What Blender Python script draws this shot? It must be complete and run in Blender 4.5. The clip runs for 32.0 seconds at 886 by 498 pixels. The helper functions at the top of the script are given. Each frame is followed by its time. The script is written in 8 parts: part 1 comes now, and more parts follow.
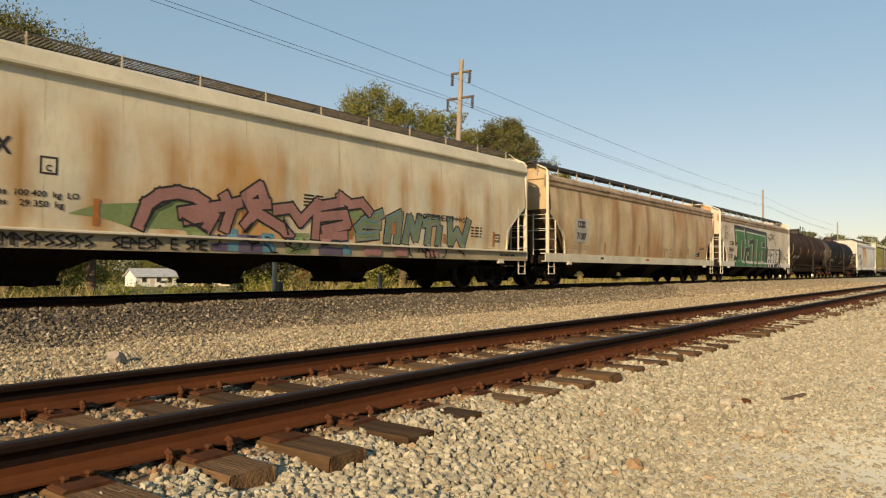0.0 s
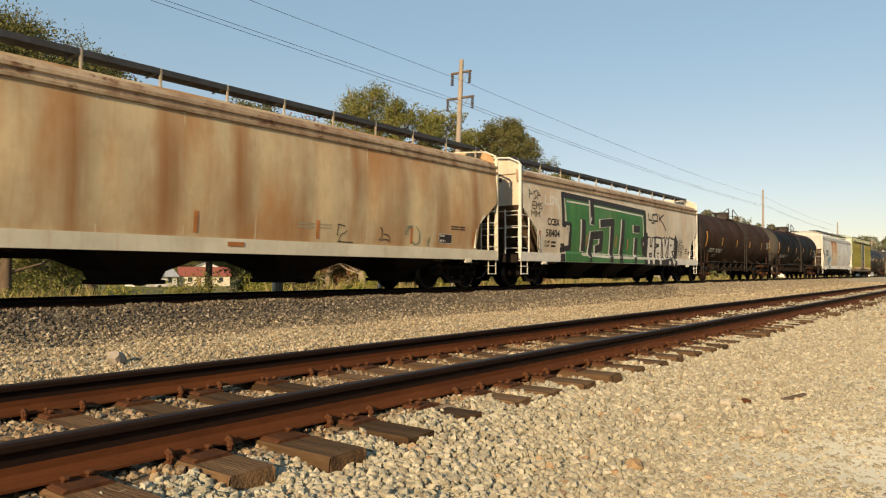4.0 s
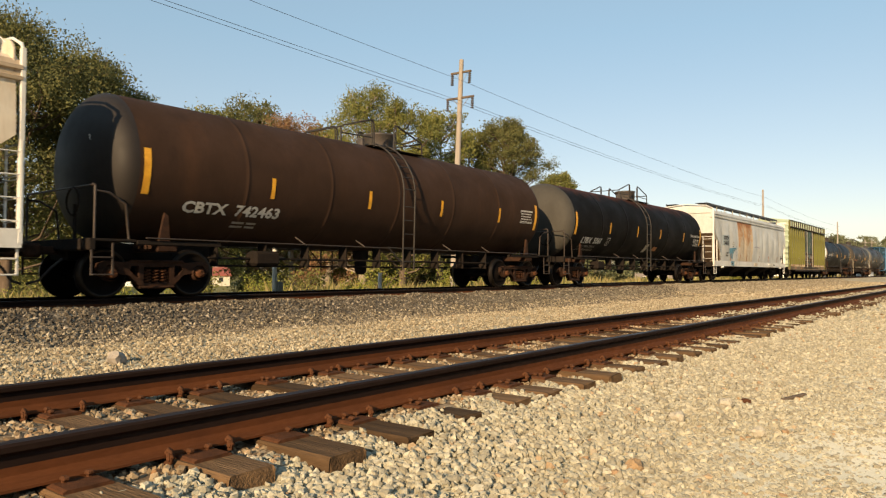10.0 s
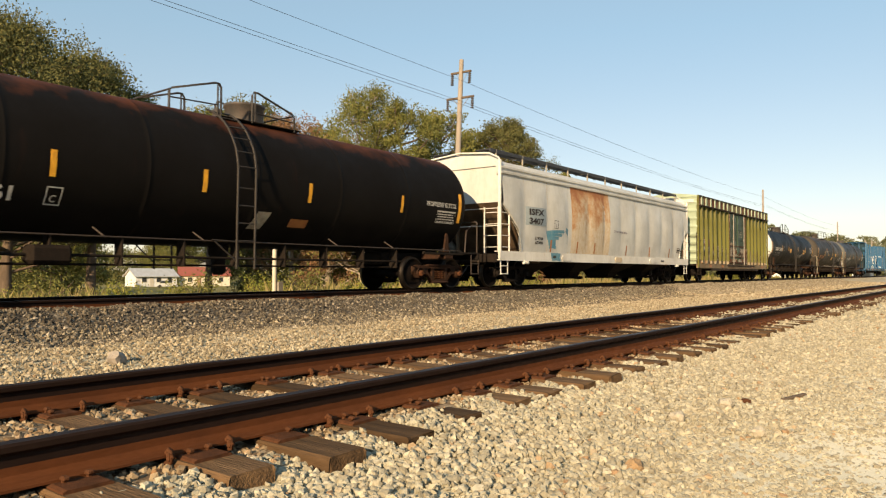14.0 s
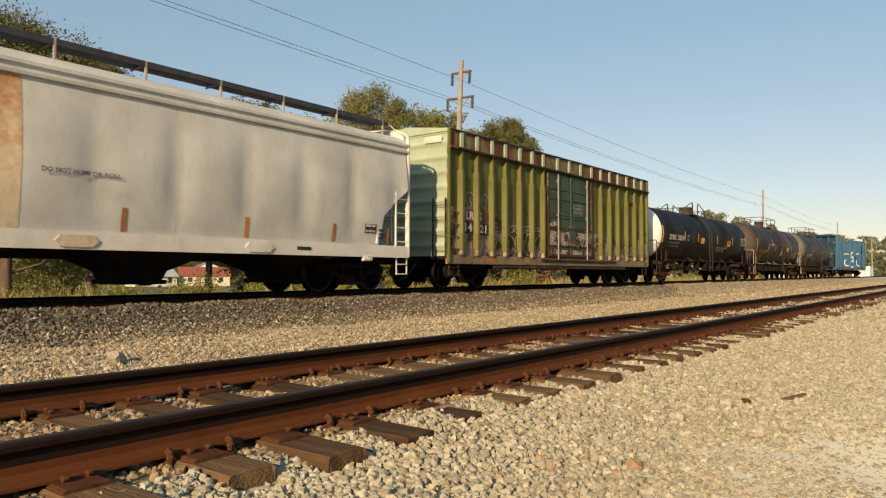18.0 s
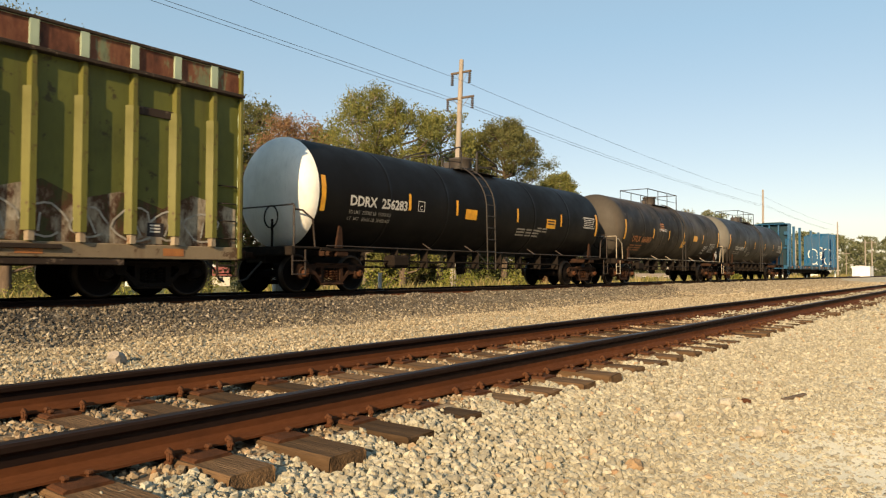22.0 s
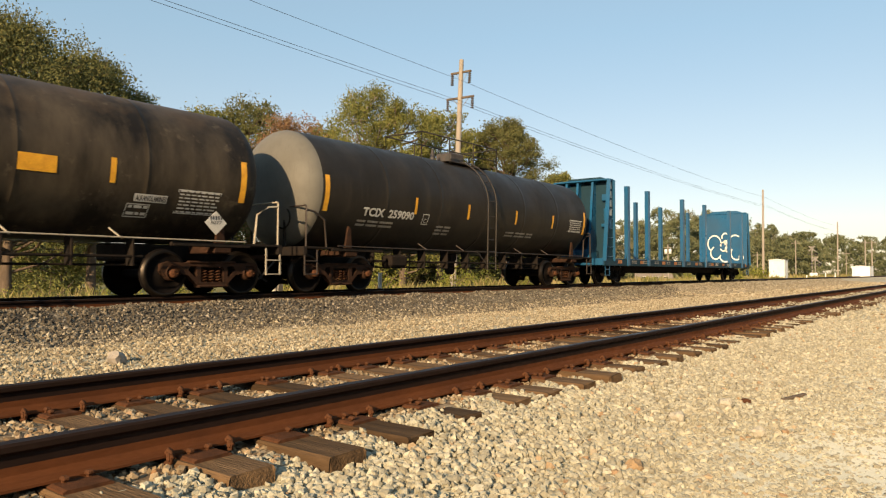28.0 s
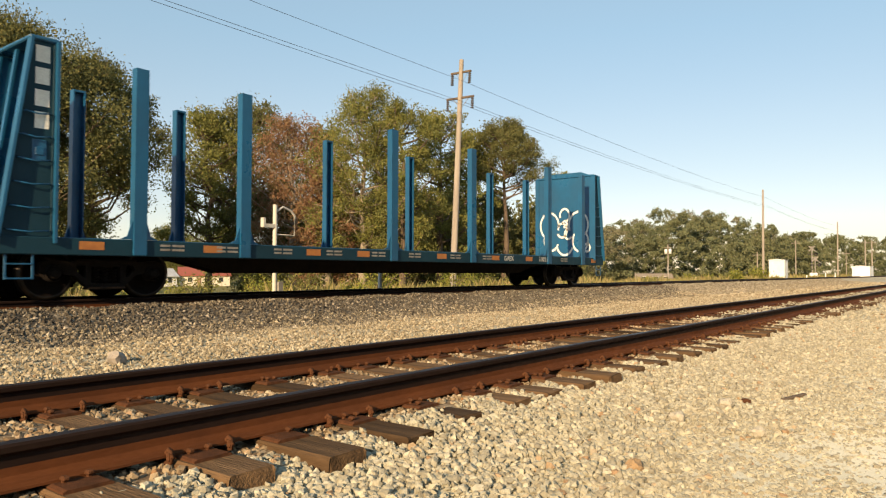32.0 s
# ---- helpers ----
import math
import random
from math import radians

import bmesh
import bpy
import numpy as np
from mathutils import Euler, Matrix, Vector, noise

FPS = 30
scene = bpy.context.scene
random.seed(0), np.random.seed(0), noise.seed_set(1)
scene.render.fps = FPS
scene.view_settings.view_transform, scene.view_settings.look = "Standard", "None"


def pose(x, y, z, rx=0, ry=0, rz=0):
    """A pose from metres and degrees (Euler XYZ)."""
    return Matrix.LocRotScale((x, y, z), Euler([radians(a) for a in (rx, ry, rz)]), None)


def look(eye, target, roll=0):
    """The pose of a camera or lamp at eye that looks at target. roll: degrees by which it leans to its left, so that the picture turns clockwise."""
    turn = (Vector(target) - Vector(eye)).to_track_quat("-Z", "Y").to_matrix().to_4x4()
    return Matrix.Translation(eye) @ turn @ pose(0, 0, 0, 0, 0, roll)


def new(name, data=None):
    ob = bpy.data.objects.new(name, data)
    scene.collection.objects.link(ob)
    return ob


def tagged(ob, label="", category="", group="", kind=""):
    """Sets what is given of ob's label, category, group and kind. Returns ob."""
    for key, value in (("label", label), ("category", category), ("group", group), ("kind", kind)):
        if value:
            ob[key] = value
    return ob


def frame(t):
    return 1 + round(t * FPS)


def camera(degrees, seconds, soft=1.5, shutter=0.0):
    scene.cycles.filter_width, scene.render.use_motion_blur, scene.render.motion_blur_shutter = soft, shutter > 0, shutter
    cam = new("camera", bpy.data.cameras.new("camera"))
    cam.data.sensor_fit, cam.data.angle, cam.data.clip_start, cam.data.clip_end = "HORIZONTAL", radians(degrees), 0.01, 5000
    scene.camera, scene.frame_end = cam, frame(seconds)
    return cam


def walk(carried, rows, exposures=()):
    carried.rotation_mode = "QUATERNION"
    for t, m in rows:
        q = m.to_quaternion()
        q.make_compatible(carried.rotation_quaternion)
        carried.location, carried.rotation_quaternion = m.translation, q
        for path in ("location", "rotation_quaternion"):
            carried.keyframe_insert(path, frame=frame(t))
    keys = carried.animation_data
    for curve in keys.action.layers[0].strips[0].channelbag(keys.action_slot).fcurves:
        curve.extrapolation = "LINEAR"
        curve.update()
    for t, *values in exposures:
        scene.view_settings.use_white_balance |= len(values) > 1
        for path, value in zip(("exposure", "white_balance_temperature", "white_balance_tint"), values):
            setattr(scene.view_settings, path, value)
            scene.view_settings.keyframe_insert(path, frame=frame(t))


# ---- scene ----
from mathutils import geometry

SPEED = 5.408      # m/s, the train rolls towards -x
TRACK_Y = 13.531   # centre line of the train's track, top of rail at z = 0
NEAR_Y = 3.781     # centre line of the empty track
NEAR_Z = -0.162    # top of rail of the empty track
SECONDS = 32.0

# camera: stands still, low beside the empty track
EYE = Vector((0, 0, 0.504))
YAW, PITCH = radians(52.132), radians(1.853)
AIM = Vector((math.sin(YAW) * math.cos(PITCH), math.cos(YAW) * math.cos(PITCH), math.sin(PITCH)))
cam = camera(64.70, SECONDS, soft=1.2, shutter=0.15)
HOLD = look(EYE, EYE + AIM * 10, 0.137)
walk(cam, [(0, HOLD), (SECONDS, HOLD)], exposures=[(t, e, 7150, 9) for t, e in ((0, 0.40), (3, 0.46), (6, 0.56), (9, 0.64), (13, 0.78), (17, 0.50), (18, 0.44), (19, 0.52), (21, 0.66), (23, 0.74), (28, 0.76), (SECONDS, 0.78))])

# sky and sun: low warm sun from behind on the left, almost along the track
SUN_EL, SUN_OFF = radians(19.5), radians(15.5)
SUN_DIR = Vector((-math.cos(SUN_OFF) * math.cos(SUN_EL), -math.sin(SUN_OFF) * math.cos(SUN_EL), math.sin(SUN_EL)))
world = bpy.data.worlds.new("sky")
scene.world = world
world.use_nodes = True
wt = world.node_tree
sky = wt.nodes.new("ShaderNodeTexSky")
sky.sky_type, sky.sun_disc = "NISHITA", False
sky.sun_elevation, sky.sun_rotation = SUN_EL, math.atan2(SUN_DIR.x, SUN_DIR.y)
sky.altitude = 900
sky.air_density, sky.dust_density, sky.ozone_density = 1.0, 0.5, 1.0
haze = wt.nodes.new("ShaderNodeMix")
haze.data_type = "RGBA"
haze.inputs[0].default_value = 0.5
haze.inputs[7].default_value = (2.45, 3.55, 4.55, 1)
wt.links.new(sky.outputs[0], haze.inputs[6])
# warmer, dustier air near the horizon
up = wt.nodes.new("ShaderNodeTexCoord")
rise = wt.nodes.new("ShaderNodeSeparateXYZ")
wt.links.new(up.outputs["Generated"], rise.inputs[0])
air = wt.nodes.new("ShaderNodeValToRGB")
for e, (at, tint) in enumerate(((0.0, (0.55, 0.46, 0.42, 1)), (0.10, (0.565, 0.492, 0.47, 1)), (0.20, (0.545, 0.507, 0.49, 1)), (0.32, (0.49, 0.515, 0.517, 1)))):
    stop = air.color_ramp.elements[e] if e < 2 else air.color_ramp.elements.new(at)
    stop.position, stop.color = at, tint
wt.links.new(rise.outputs[2], air.inputs[0])
tinted = wt.nodes.new("ShaderNodeMix")
tinted.data_type, tinted.blend_type = "RGBA", "MULTIPLY"
tinted.inputs[0].default_value = 1.0
wt.links.new(haze.outputs[2], tinted.inputs[6])
wt.links.new(air.outputs[0], tinted.inputs[7])
wt.links.new(tinted.outputs[2], wt.nodes["Background"].inputs[0])
wt.nodes["Background"].inputs[1].default_value = 0.206
sun = new("sun", bpy.data.lights.new("sun", "SUN"))
sun.data.energy, sun.data.angle, sun.data.color = 5.0, radians(0.6), (1.0, 0.75, 0.475)
sun.matrix_world = look(SUN_DIR * 100, (0, 0, 0))


# ---- materials ----
def nodes_of(m):
    m.use_nodes = True
    t = m.node_tree
    return t, t.nodes["Principled BSDF"]


def ramp_node(t, stops):
    r = t.nodes.new("ShaderNodeValToRGB")
    while len(r.color_ramp.elements) < len(stops):
        r.color_ramp.elements.new(0.5)
    for e, (p, c) in zip(r.color_ramp.elements, stops):
        e.position, e.color = p, (*c, 1)
    return r


def noise_node(t, scale, stretch=(1, 1, 1), detail=5, rough=0.6, offset=(0, 0, 0)):
    co = t.nodes.new("ShaderNodeTexCoord")
    mp = t.nodes.new("ShaderNodeMapping")
    mp.inputs["Scale"].default_value = stretch
    mp.inputs["Location"].default_value = offset
    n = t.nodes.new("ShaderNodeTexNoise")
    n.inputs["Scale"].default_value, n.inputs["Detail"].default_value = scale, detail
    n.inputs["Roughness"].default_value = rough
    t.links.new(co.outputs["Object"], mp.inputs[0])
    t.links.new(mp.outputs[0], n.inputs["Vector"])
    return n


def mix_node(t, fac, a, b, mode="MIX"):
    m = t.nodes.new("ShaderNodeMix")
    m.data_type, m.blend_type = "RGBA", mode
    for sock, val in ((m.inputs[0], fac), (m.inputs[6], a), (m.inputs[7], b)):
        if isinstance(val, (int, float)):
            sock.default_value = val
        elif isinstance(val, tuple):
            sock.default_value = (*val, 1)
        else:
            t.links.new(val, sock)
    return m.outputs[2]


def range_node(t, val, a, b, lo=0.0, hi=1.0):
    r = t.nodes.new("ShaderNodeMapRange")
    t.links.new(val, r.inputs[0])
    for i, x in enumerate((a, b, lo, hi)):
        r.inputs[i + 1].default_value = x
    return r.outputs[0]


def bump_node(t, shader, height, strength=0.3, distance=0.02):
    b = t.nodes.new("ShaderNodeBump")
    b.inputs["Strength"].default_value, b.inputs["Distance"].default_value = strength, distance
    t.links.new(height, b.inputs["Height"])
    t.links.new(b.outputs[0], shader.inputs["Normal"])


def plain(name, base, dark, scale=4.0, rough=0.7, metal=0.0, bump=0.2, stretch=(1, 1, 1), rand=0.0):
    """A worn surface: two tones mixed at two scales, fine relief."""
    m = bpy.data.materials.new(name)
    t, s = nodes_of(m)
    big = noise_node(t, scale, stretch)
    fine = noise_node(t, scale * 9, stretch, 3)
    col = mix_node(t, range_node(t, big.outputs[0], 0.35, 0.68), base, dark)
    col = mix_node(t, range_node(t, fine.outputs[0], 0.3, 0.75, 0, 0.45), col, tuple(c * 0.55 for c in base))
    if rand:
        info = t.nodes.new("ShaderNodeObjectInfo")
        hsv = t.nodes.new("ShaderNodeHueSaturation")
        t.links.new(range_node(t, info.outputs["Random"], 0, 1, 1 - rand, 1 + rand), hsv.inputs["Value"])
        t.links.new(col, hsv.inputs["Color"])
        col = hsv.outputs[0]
    t.links.new(col, s.inputs["Base Color"])
    t.links.new(range_node(t, fine.outputs[0], 0.3, 0.7, rough - 0.1, min(1, rough + 0.12)), s.inputs["Roughness"])
    s.inputs["Metallic"].default_value = metal
    if rough >= 0.7:
        s.inputs["Specular IOR Level"].default_value = 0.103
    if bump:
        bump_node(t, s, fine.outputs[0], bump, 0.01)
    return m


def car_paint(name, base, rust, amount=0.5, grime=(0.10, 0.075, 0.05), rough=0.5, streak=1.0, seed=0.0, patch=0.0, bands=0.0, gloss=0.25, clean=9.0, seam=None, crest=None):
    """Old car paint: vertical streaks of rust and soot, broad fading, fine scuffs."""
    m = bpy.data.materials.new(name)
    t, s = nodes_of(m)
    fade = noise_node(t, 0.8, (1, 1, 1), 4, 0.6, (seed, 0, 0))
    run = noise_node(t, 2.6 * streak, (1, 1, 0.10), 6, 0.62, (seed, 3, 1))
    fine = noise_node(t, 13, (1, 1, 0.25), 4, 0.6, (seed, 7, 2))
    col = mix_node(t, range_node(t, fade.outputs[0], 0.3, 0.7), base, tuple(min(1, c * 0.72) for c in base))
    lo = 0.66 - 0.24 * amount
    co = t.nodes.new("ShaderNodeTexCoord")
    xyz = t.nodes.new("ShaderNodeSeparateXYZ")
    t.links.new(co.outputs["Object"], xyz.inputs[0])
    below = range_node(t, xyz.outputs[2], clean, clean - 0.7)

    def times(a):
        m2 = t.nodes.new("ShaderNodeMath")
        m2.operation = "MULTIPLY"
        t.links.new(a, m2.inputs[0])
        t.links.new(below, m2.inputs[1])
        return m2.outputs[0]
    col = mix_node(t, times(range_node(t, run.outputs[0], lo, lo + 0.24, 0, 0.6)), col, rust)
    soot = noise_node(t, 1.5, (0.7, 1, 0.5), 5, 0.65, (seed, 11, 5))
    col = mix_node(t, range_node(t, soot.outputs[0], 0.55, 0.8, 0, 0.45), col, grime)
    col = mix_node(t, range_node(t, fine.outputs[0], 0.52, 0.8, 0, 0.35), col, tuple(c * 0.5 for c in base))
    if bands:
        wide = noise_node(t, 0.75, (1, 1, 0.35), 6, 0.62, (seed + 4, 1, 9))
        col = mix_node(t, times(range_node(t, wide.outputs[0], 0.46, 0.68, 0, bands)), col, rust)
    if seam:
        fold = t.nodes.new("ShaderNodeMath")
        fold.operation = "PINGPONG"
        off = t.nodes.new("ShaderNodeMath")
        off.inputs[1].default_value = seam[1]
        t.links.new(xyz.outputs[0], off.inputs[0])
        t.links.new(off.outputs[0], fold.inputs[0])
        fold.inputs[1].default_value = seam[0]
        where = noise_node(t, 0.42, (1, 1, 0.8), 3, 0.55, (seed + 9, 4, 2))
        edge = noise_node(t, 3.0, (1, 1, 0.06), 4, 0.6, (seed, 6, 3))
        wid = t.nodes.new("ShaderNodeMath")
        wid.operation = "MULTIPLY_ADD"
        t.links.new(edge.outputs[0], wid.inputs[0])
        wid.inputs[1].default_value = 0.45
        t.links.new(fold.outputs[0], wid.inputs[2])
        both = t.nodes.new("ShaderNodeMath")
        both.operation = "MULTIPLY"
        t.links.new(range_node(t, wid.outputs[0], 0.20, 0.48, 1, 0), both.inputs[0])
        t.links.new(range_node(t, where.outputs[0], 0.36, 0.54, 0, 0.9), both.inputs[1])
        col = mix_node(t, times(both.outputs[0]), col, tuple(c * 0.82 for c in rust))
    if crest:
        rag = noise_node(t, 1.1, (1, 1, 1), 6, 0.65, (seed, 5, 1))
        high = t.nodes.new("ShaderNodeMath")
        high.operation = "MULTIPLY_ADD"
        t.links.new(rag.outputs[0], high.inputs[0])
        high.inputs[1].default_value = 1.6
        t.links.new(xyz.outputs[2], high.inputs[2])
        col = mix_node(t, range_node(t, high.outputs[0], crest[0] + 0.8, crest[0] + 1.3, 0, 0.9), col, crest[1])
    if patch:
        spot = noise_node(t, 3.2, (1, 1, 1), 8, 0.7, (seed, 2, 8))
        col = mix_node(t, range_node(t, spot.outputs[0], 0.60 - patch * 0.1, 0.66 - patch * 0.1, 0, 0.9), col, tuple(c * 0.8 for c in rust))
    t.links.new(col, s.inputs["Base Color"])
    t.links.new(range_node(t, fade.outputs[0], 0.3, 0.7, rough - 0.08, rough + 0.15), s.inputs["Roughness"])
    bump_node(t, s, fine.outputs[0], 0.12, 0.01)
    s.inputs["Specular IOR Level"].default_value = gloss
    return m


def per_island(name, stops, rough=0.9, bump=0.0, scale=20, mottle=0.35, translucent=0.0):
    """Loose pieces in one mesh: the tone changes from piece to piece."""
    m = bpy.data.materials.new(name)
    t, s = nodes_of(m)
    geo = t.nodes.new("ShaderNodeNewGeometry")
    r = ramp_node(t, stops)
    t.links.new(geo.outputs["Random Per Island"], r.inputs[0])
    n = noise_node(t, scale, (1, 1, 1), 4)
    col = mix_node(t, range_node(t, n.outputs[0], 0.35, 0.7, 0, mottle), r.outputs[0], tuple(c * 0.5 for c in stops[0][1]))
    t.links.new(col, s.inputs["Base Color"])
    s.inputs["Roughness"].default_value = rough
    s.inputs["Specular IOR Level"].default_value = 0.103
    if bump:
        bump_node(t, s, n.outputs[0], bump, 0.01)
    if translucent:
        tr = t.nodes.new("ShaderNodeBsdfTranslucent")
        t.links.new(col, tr.inputs[0])
        mx = t.nodes.new("ShaderNodeMixShader")
        mx.inputs[0].default_value = translucent
        t.links.new(s.outputs[0], mx.inputs[1])
        t.links.new(tr.outputs[0], mx.inputs[2])
        t.links.new(mx.outputs[0], t.nodes["Material Output"].inputs[0])
    return m


# dark head side; the same tone paints the head's shade on the upper web
M_RAILSIDE = plain("sooty_head_side_shaded_web", (0.016, 0.009, 0.007), (0.022, 0.012, 0.009), 5, 0.7, 0.0, 0.1, (0.3, 1, 1))
M_RAIL = plain("rusty_rail", (0.125, 0.043, 0.016), (0.075, 0.028, 0.013), 5, 0.75, 0.1, 0.3, (0.3, 1, 1))
M_RAILTOP = plain("rail_head", (0.020, 0.013, 0.011), (0.013, 0.009, 0.008), 3, 0.42, 0.0, 0.05, (0.1, 1, 1))
M_RAILTOP.node_tree.nodes["Principled BSDF"].inputs["Specular IOR Level"].default_value = 0.12
M_IRON = plain("rusty_iron", (0.12, 0.05, 0.025), (0.065, 0.03, 0.017), 18, 0.85, 0.2, 0.4)
M_TIE = plain("weathered_tie", (0.15, 0.090, 0.047), (0.045, 0.028, 0.017), 7, 0.9, 0, 1.0, (1.0, 0.14, 1), 0.5)
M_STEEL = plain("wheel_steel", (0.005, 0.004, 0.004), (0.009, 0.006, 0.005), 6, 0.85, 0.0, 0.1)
M_TREAD = plain("wheel_rim", (0.035, 0.028, 0.022), (0.02, 0.015, 0.012), 6, 0.4, 0.8, 0.05)
M_TRUCK = plain("truck_casting", (0.055, 0.027, 0.017), (0.022, 0.014, 0.01), 7, 0.85, 0.1, 0.3)
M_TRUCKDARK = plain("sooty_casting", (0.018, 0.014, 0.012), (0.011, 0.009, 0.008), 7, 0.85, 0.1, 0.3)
M_UNDER = plain("near_black_underframe", (0.014, 0.012, 0.011), (0.024, 0.017, 0.013), 5, 0.9, 0, 0.2)
M_BLACK = plain("black_paint", (0.015, 0.014, 0.014), (0.028, 0.025, 0.023), 4, 0.55, 0, 0.1)
M_GREYMETAL = plain("grey_steel", (0.33, 0.31, 0.28), (0.2, 0.17, 0.14), 6, 0.6, 0.2, 0.1)
M_WHITE = plain("white_stencil", (0.62, 0.60, 0.56), (0.45, 0.43, 0.39), 5, 0.7, 0, 0.05)
M_INK = plain("black_stencil", (0.03, 0.028, 0.03), (0.06, 0.05, 0.05), 6, 0.7, 0, 0.05)
M_AMBER = plain("amber_reflector", (0.85, 0.42, 0.03), (0.6, 0.26, 0.02), 5, 0.4, 0, 0.05)
M_ORANGE = plain("faded_reflector", (0.42, 0.16, 0.04), (0.3, 0.11, 0.035), 6, 0.6, 0, 0.05)
M_POLE = plain("grey_pole_wood", (0.37, 0.325, 0.28), (0.26, 0.225, 0.19), 5, 0.85, 0, 0.4, (1, 1, 0.08))
M_WIRE = plain("cable", (0.05, 0.05, 0.055), (0.03, 0.03, 0.03), 3, 0.6, 0.2, 0)
M_BARK = plain("bark", (0.16, 0.12, 0.09), (0.08, 0.06, 0.045), 6, 0.95, 0, 0.6, (1, 1, 0.2))
M_PALEBARK = plain("pale_bark", (0.36, 0.30, 0.24), (0.22, 0.18, 0.14), 6, 0.95, 0, 0.5, (1, 1, 0.2))


# ---- building tools ----
class Shape:
    """Collects faces for one mesh."""

    def __init__(self):
        self.v, self.f, self.m, self.s = [], [], [], []

    def add(self, verts, faces, mi=0, smooth=False):
        n = len(self.v)
        self.v += [tuple(p) for p in verts]
        self.f += [tuple(i + n for i in f) for f in faces]
        self.m += [mi] * len(faces)
        self.s += [smooth] * len(faces)
        return self

    def box(self, x0, x1, y0, y1, z0, z1, b=0.0, mi=0, turn=None):
        """A box with chamfered edges."""
        c = Vector(((x0 + x1) / 2, (y0 + y1) / 2, (z0 + z1) / 2))
        h = ((x1 - x0) / 2, (y1 - y0) / 2, (z1 - z0) / 2)
        if b <= 0:
            p = [Vector((sx * h[0], sy * h[1], sz * h[2])) for sx in (-1, 1) for sy in (-1, 1) for sz in (-1, 1)]
            f = [(0, 1, 3, 2), (4, 6, 7, 5), (0, 4, 5, 1), (2, 3, 7, 6), (0, 2, 6, 4), (1, 5, 7, 3)]
        else:
            b = min(b, min(h) * 0.9)
            p, f, idx = [], [], {}
            for sx in (-1, 1):
                for sy in (-1, 1):
                    for sz in (-1, 1):
                        for ax in range(3):
                            q = [sx * (h[0] - b), sy * (h[1] - b), sz * (h[2] - b)]
                            q[ax] += (sx, sy, sz)[ax] * b
                            idx[(sx, sy, sz, ax)] = len(p)
                            p.append(Vector(q))
            sg = (-1, 1)
            for ax in range(3):
                o = [a for a in range(3) if a != ax]
                for s in sg:
                    ring = []
                    for u, w in ((-1, -1), (1, -1), (1, 1), (-1, 1)):
                        k = [0, 0, 0]
                        k[ax], k[o[0]], k[o[1]] = s, u, w
                        ring.append(idx[(*k, ax)])
                    f.append(tuple(ring if (s > 0) == (ax != 1) else ring[::-1]))
                for u in sg:
                    for w in sg:
                        ka, kb = [0, 0, 0], [0, 0, 0]
                        ka[ax], kb[ax] = -1, 1
                        ka[o[0]] = kb[o[0]] = u
                        ka[o[1]] = kb[o[1]] = w
                        f.append((idx[(*ka, o[0])], idx[(*kb, o[0])], idx[(*kb, o[1])], idx[(*ka, o[1])]))
            for sx in sg:
                for sy in sg:
                    for sz in sg:
                        f.append(tuple(idx[(sx, sy, sz, a)] for a in range(3)))
        if turn is not None:
            p = [turn @ q for q in p]
        return self.add([q + c for q in p], f, mi)

    def prism(self, prof, x0, x1, axis="x", mi=0, smooth=False):
        """A profile swept straight along x, y or z."""
        n = len(prof)
        put = {"x": lambda a, u, w: (a, u, w), "y": lambda a, u, w: (u, a, w), "z": lambda a, u, w: (u, w, a)}[axis]
        v = [put(x0, *p) for p in prof] + [put(x1, *p) for p in prof]
        f = [(i, (i + 1) % n, n + (i + 1) % n, n + i) for i in range(n)]
        self.add(v, f, mi, smooth)
        return self.add(v, [tuple(range(n))[::-1], tuple(range(n, 2 * n))], mi)

    def tube(self, pts, r, n=8, mi=0, taper=None):
        """A round bar along a line of points."""
        pts = [Vector(p) for p in pts]
        v, f = [], []
        for i, p in enumerate(pts):
            d = (pts[min(i + 1, len(pts) - 1)] - pts[max(i - 1, 0)]).normalized()
            up = Vector((0, 0, 1)) if abs(d.z) < 0.9 else Vector((1, 0, 0))
            a = d.cross(up).normalized()
            c = a.cross(d)
            rr = r if taper is None else taper[i]
            v += [p + (a * math.cos(k * 2 * math.pi / n) + c * math.sin(k * 2 * math.pi / n)) * rr for k in range(n)]
        for i in range(len(pts) - 1):
            f += [(i * n + k, i * n + (k + 1) % n, (i + 1) * n + (k + 1) % n, (i + 1) * n + k) for k in range(n)]
        self.add(v, f, mi, True)
        e = (len(pts) - 1) * n
        return self.add(v, [tuple(range(n))[::-1], tuple(range(e, e + n))], mi)

    def lathe(self, prof, axis_at, axis="x", n=32, mi=0, smooth=True):
        """A profile of (along, radius) turned about a line parallel to x, y or z."""
        v, f = [], []
        for a, r in prof:
            for k in range(n):
                u, w = r * math.cos(k * 2 * math.pi / n), r * math.sin(k * 2 * math.pi / n)
                v.append({"x": (a, axis_at[0] + u, axis_at[1] + w), "y": (axis_at[0] + u, a, axis_at[1] + w),
                          "z": (axis_at[0] + u, axis_at[1] + w, a)}[axis])
        for i in range(len(prof) - 1):
            f += [(i * n + k, i * n + (k + 1) % n, (i + 1) * n + (k + 1) % n, (i + 1) * n + k) for k in range(n)]
        return self.add(v, f, mi, smooth)

    def mesh(self, name):
        me = bpy.data.meshes.new(name)
        me.from_pydata(self.v, [], self.f)
        me.polygons.foreach_set("material_index", self.m)
        me.polygons.foreach_set("use_smooth", self.s)
        bm = bmesh.new()
        bm.from_mesh(me)
        bmesh.ops.recalc_face_normals(bm, faces=bm.faces)
        bm.to_mesh(me)
        bm.free()
        return me


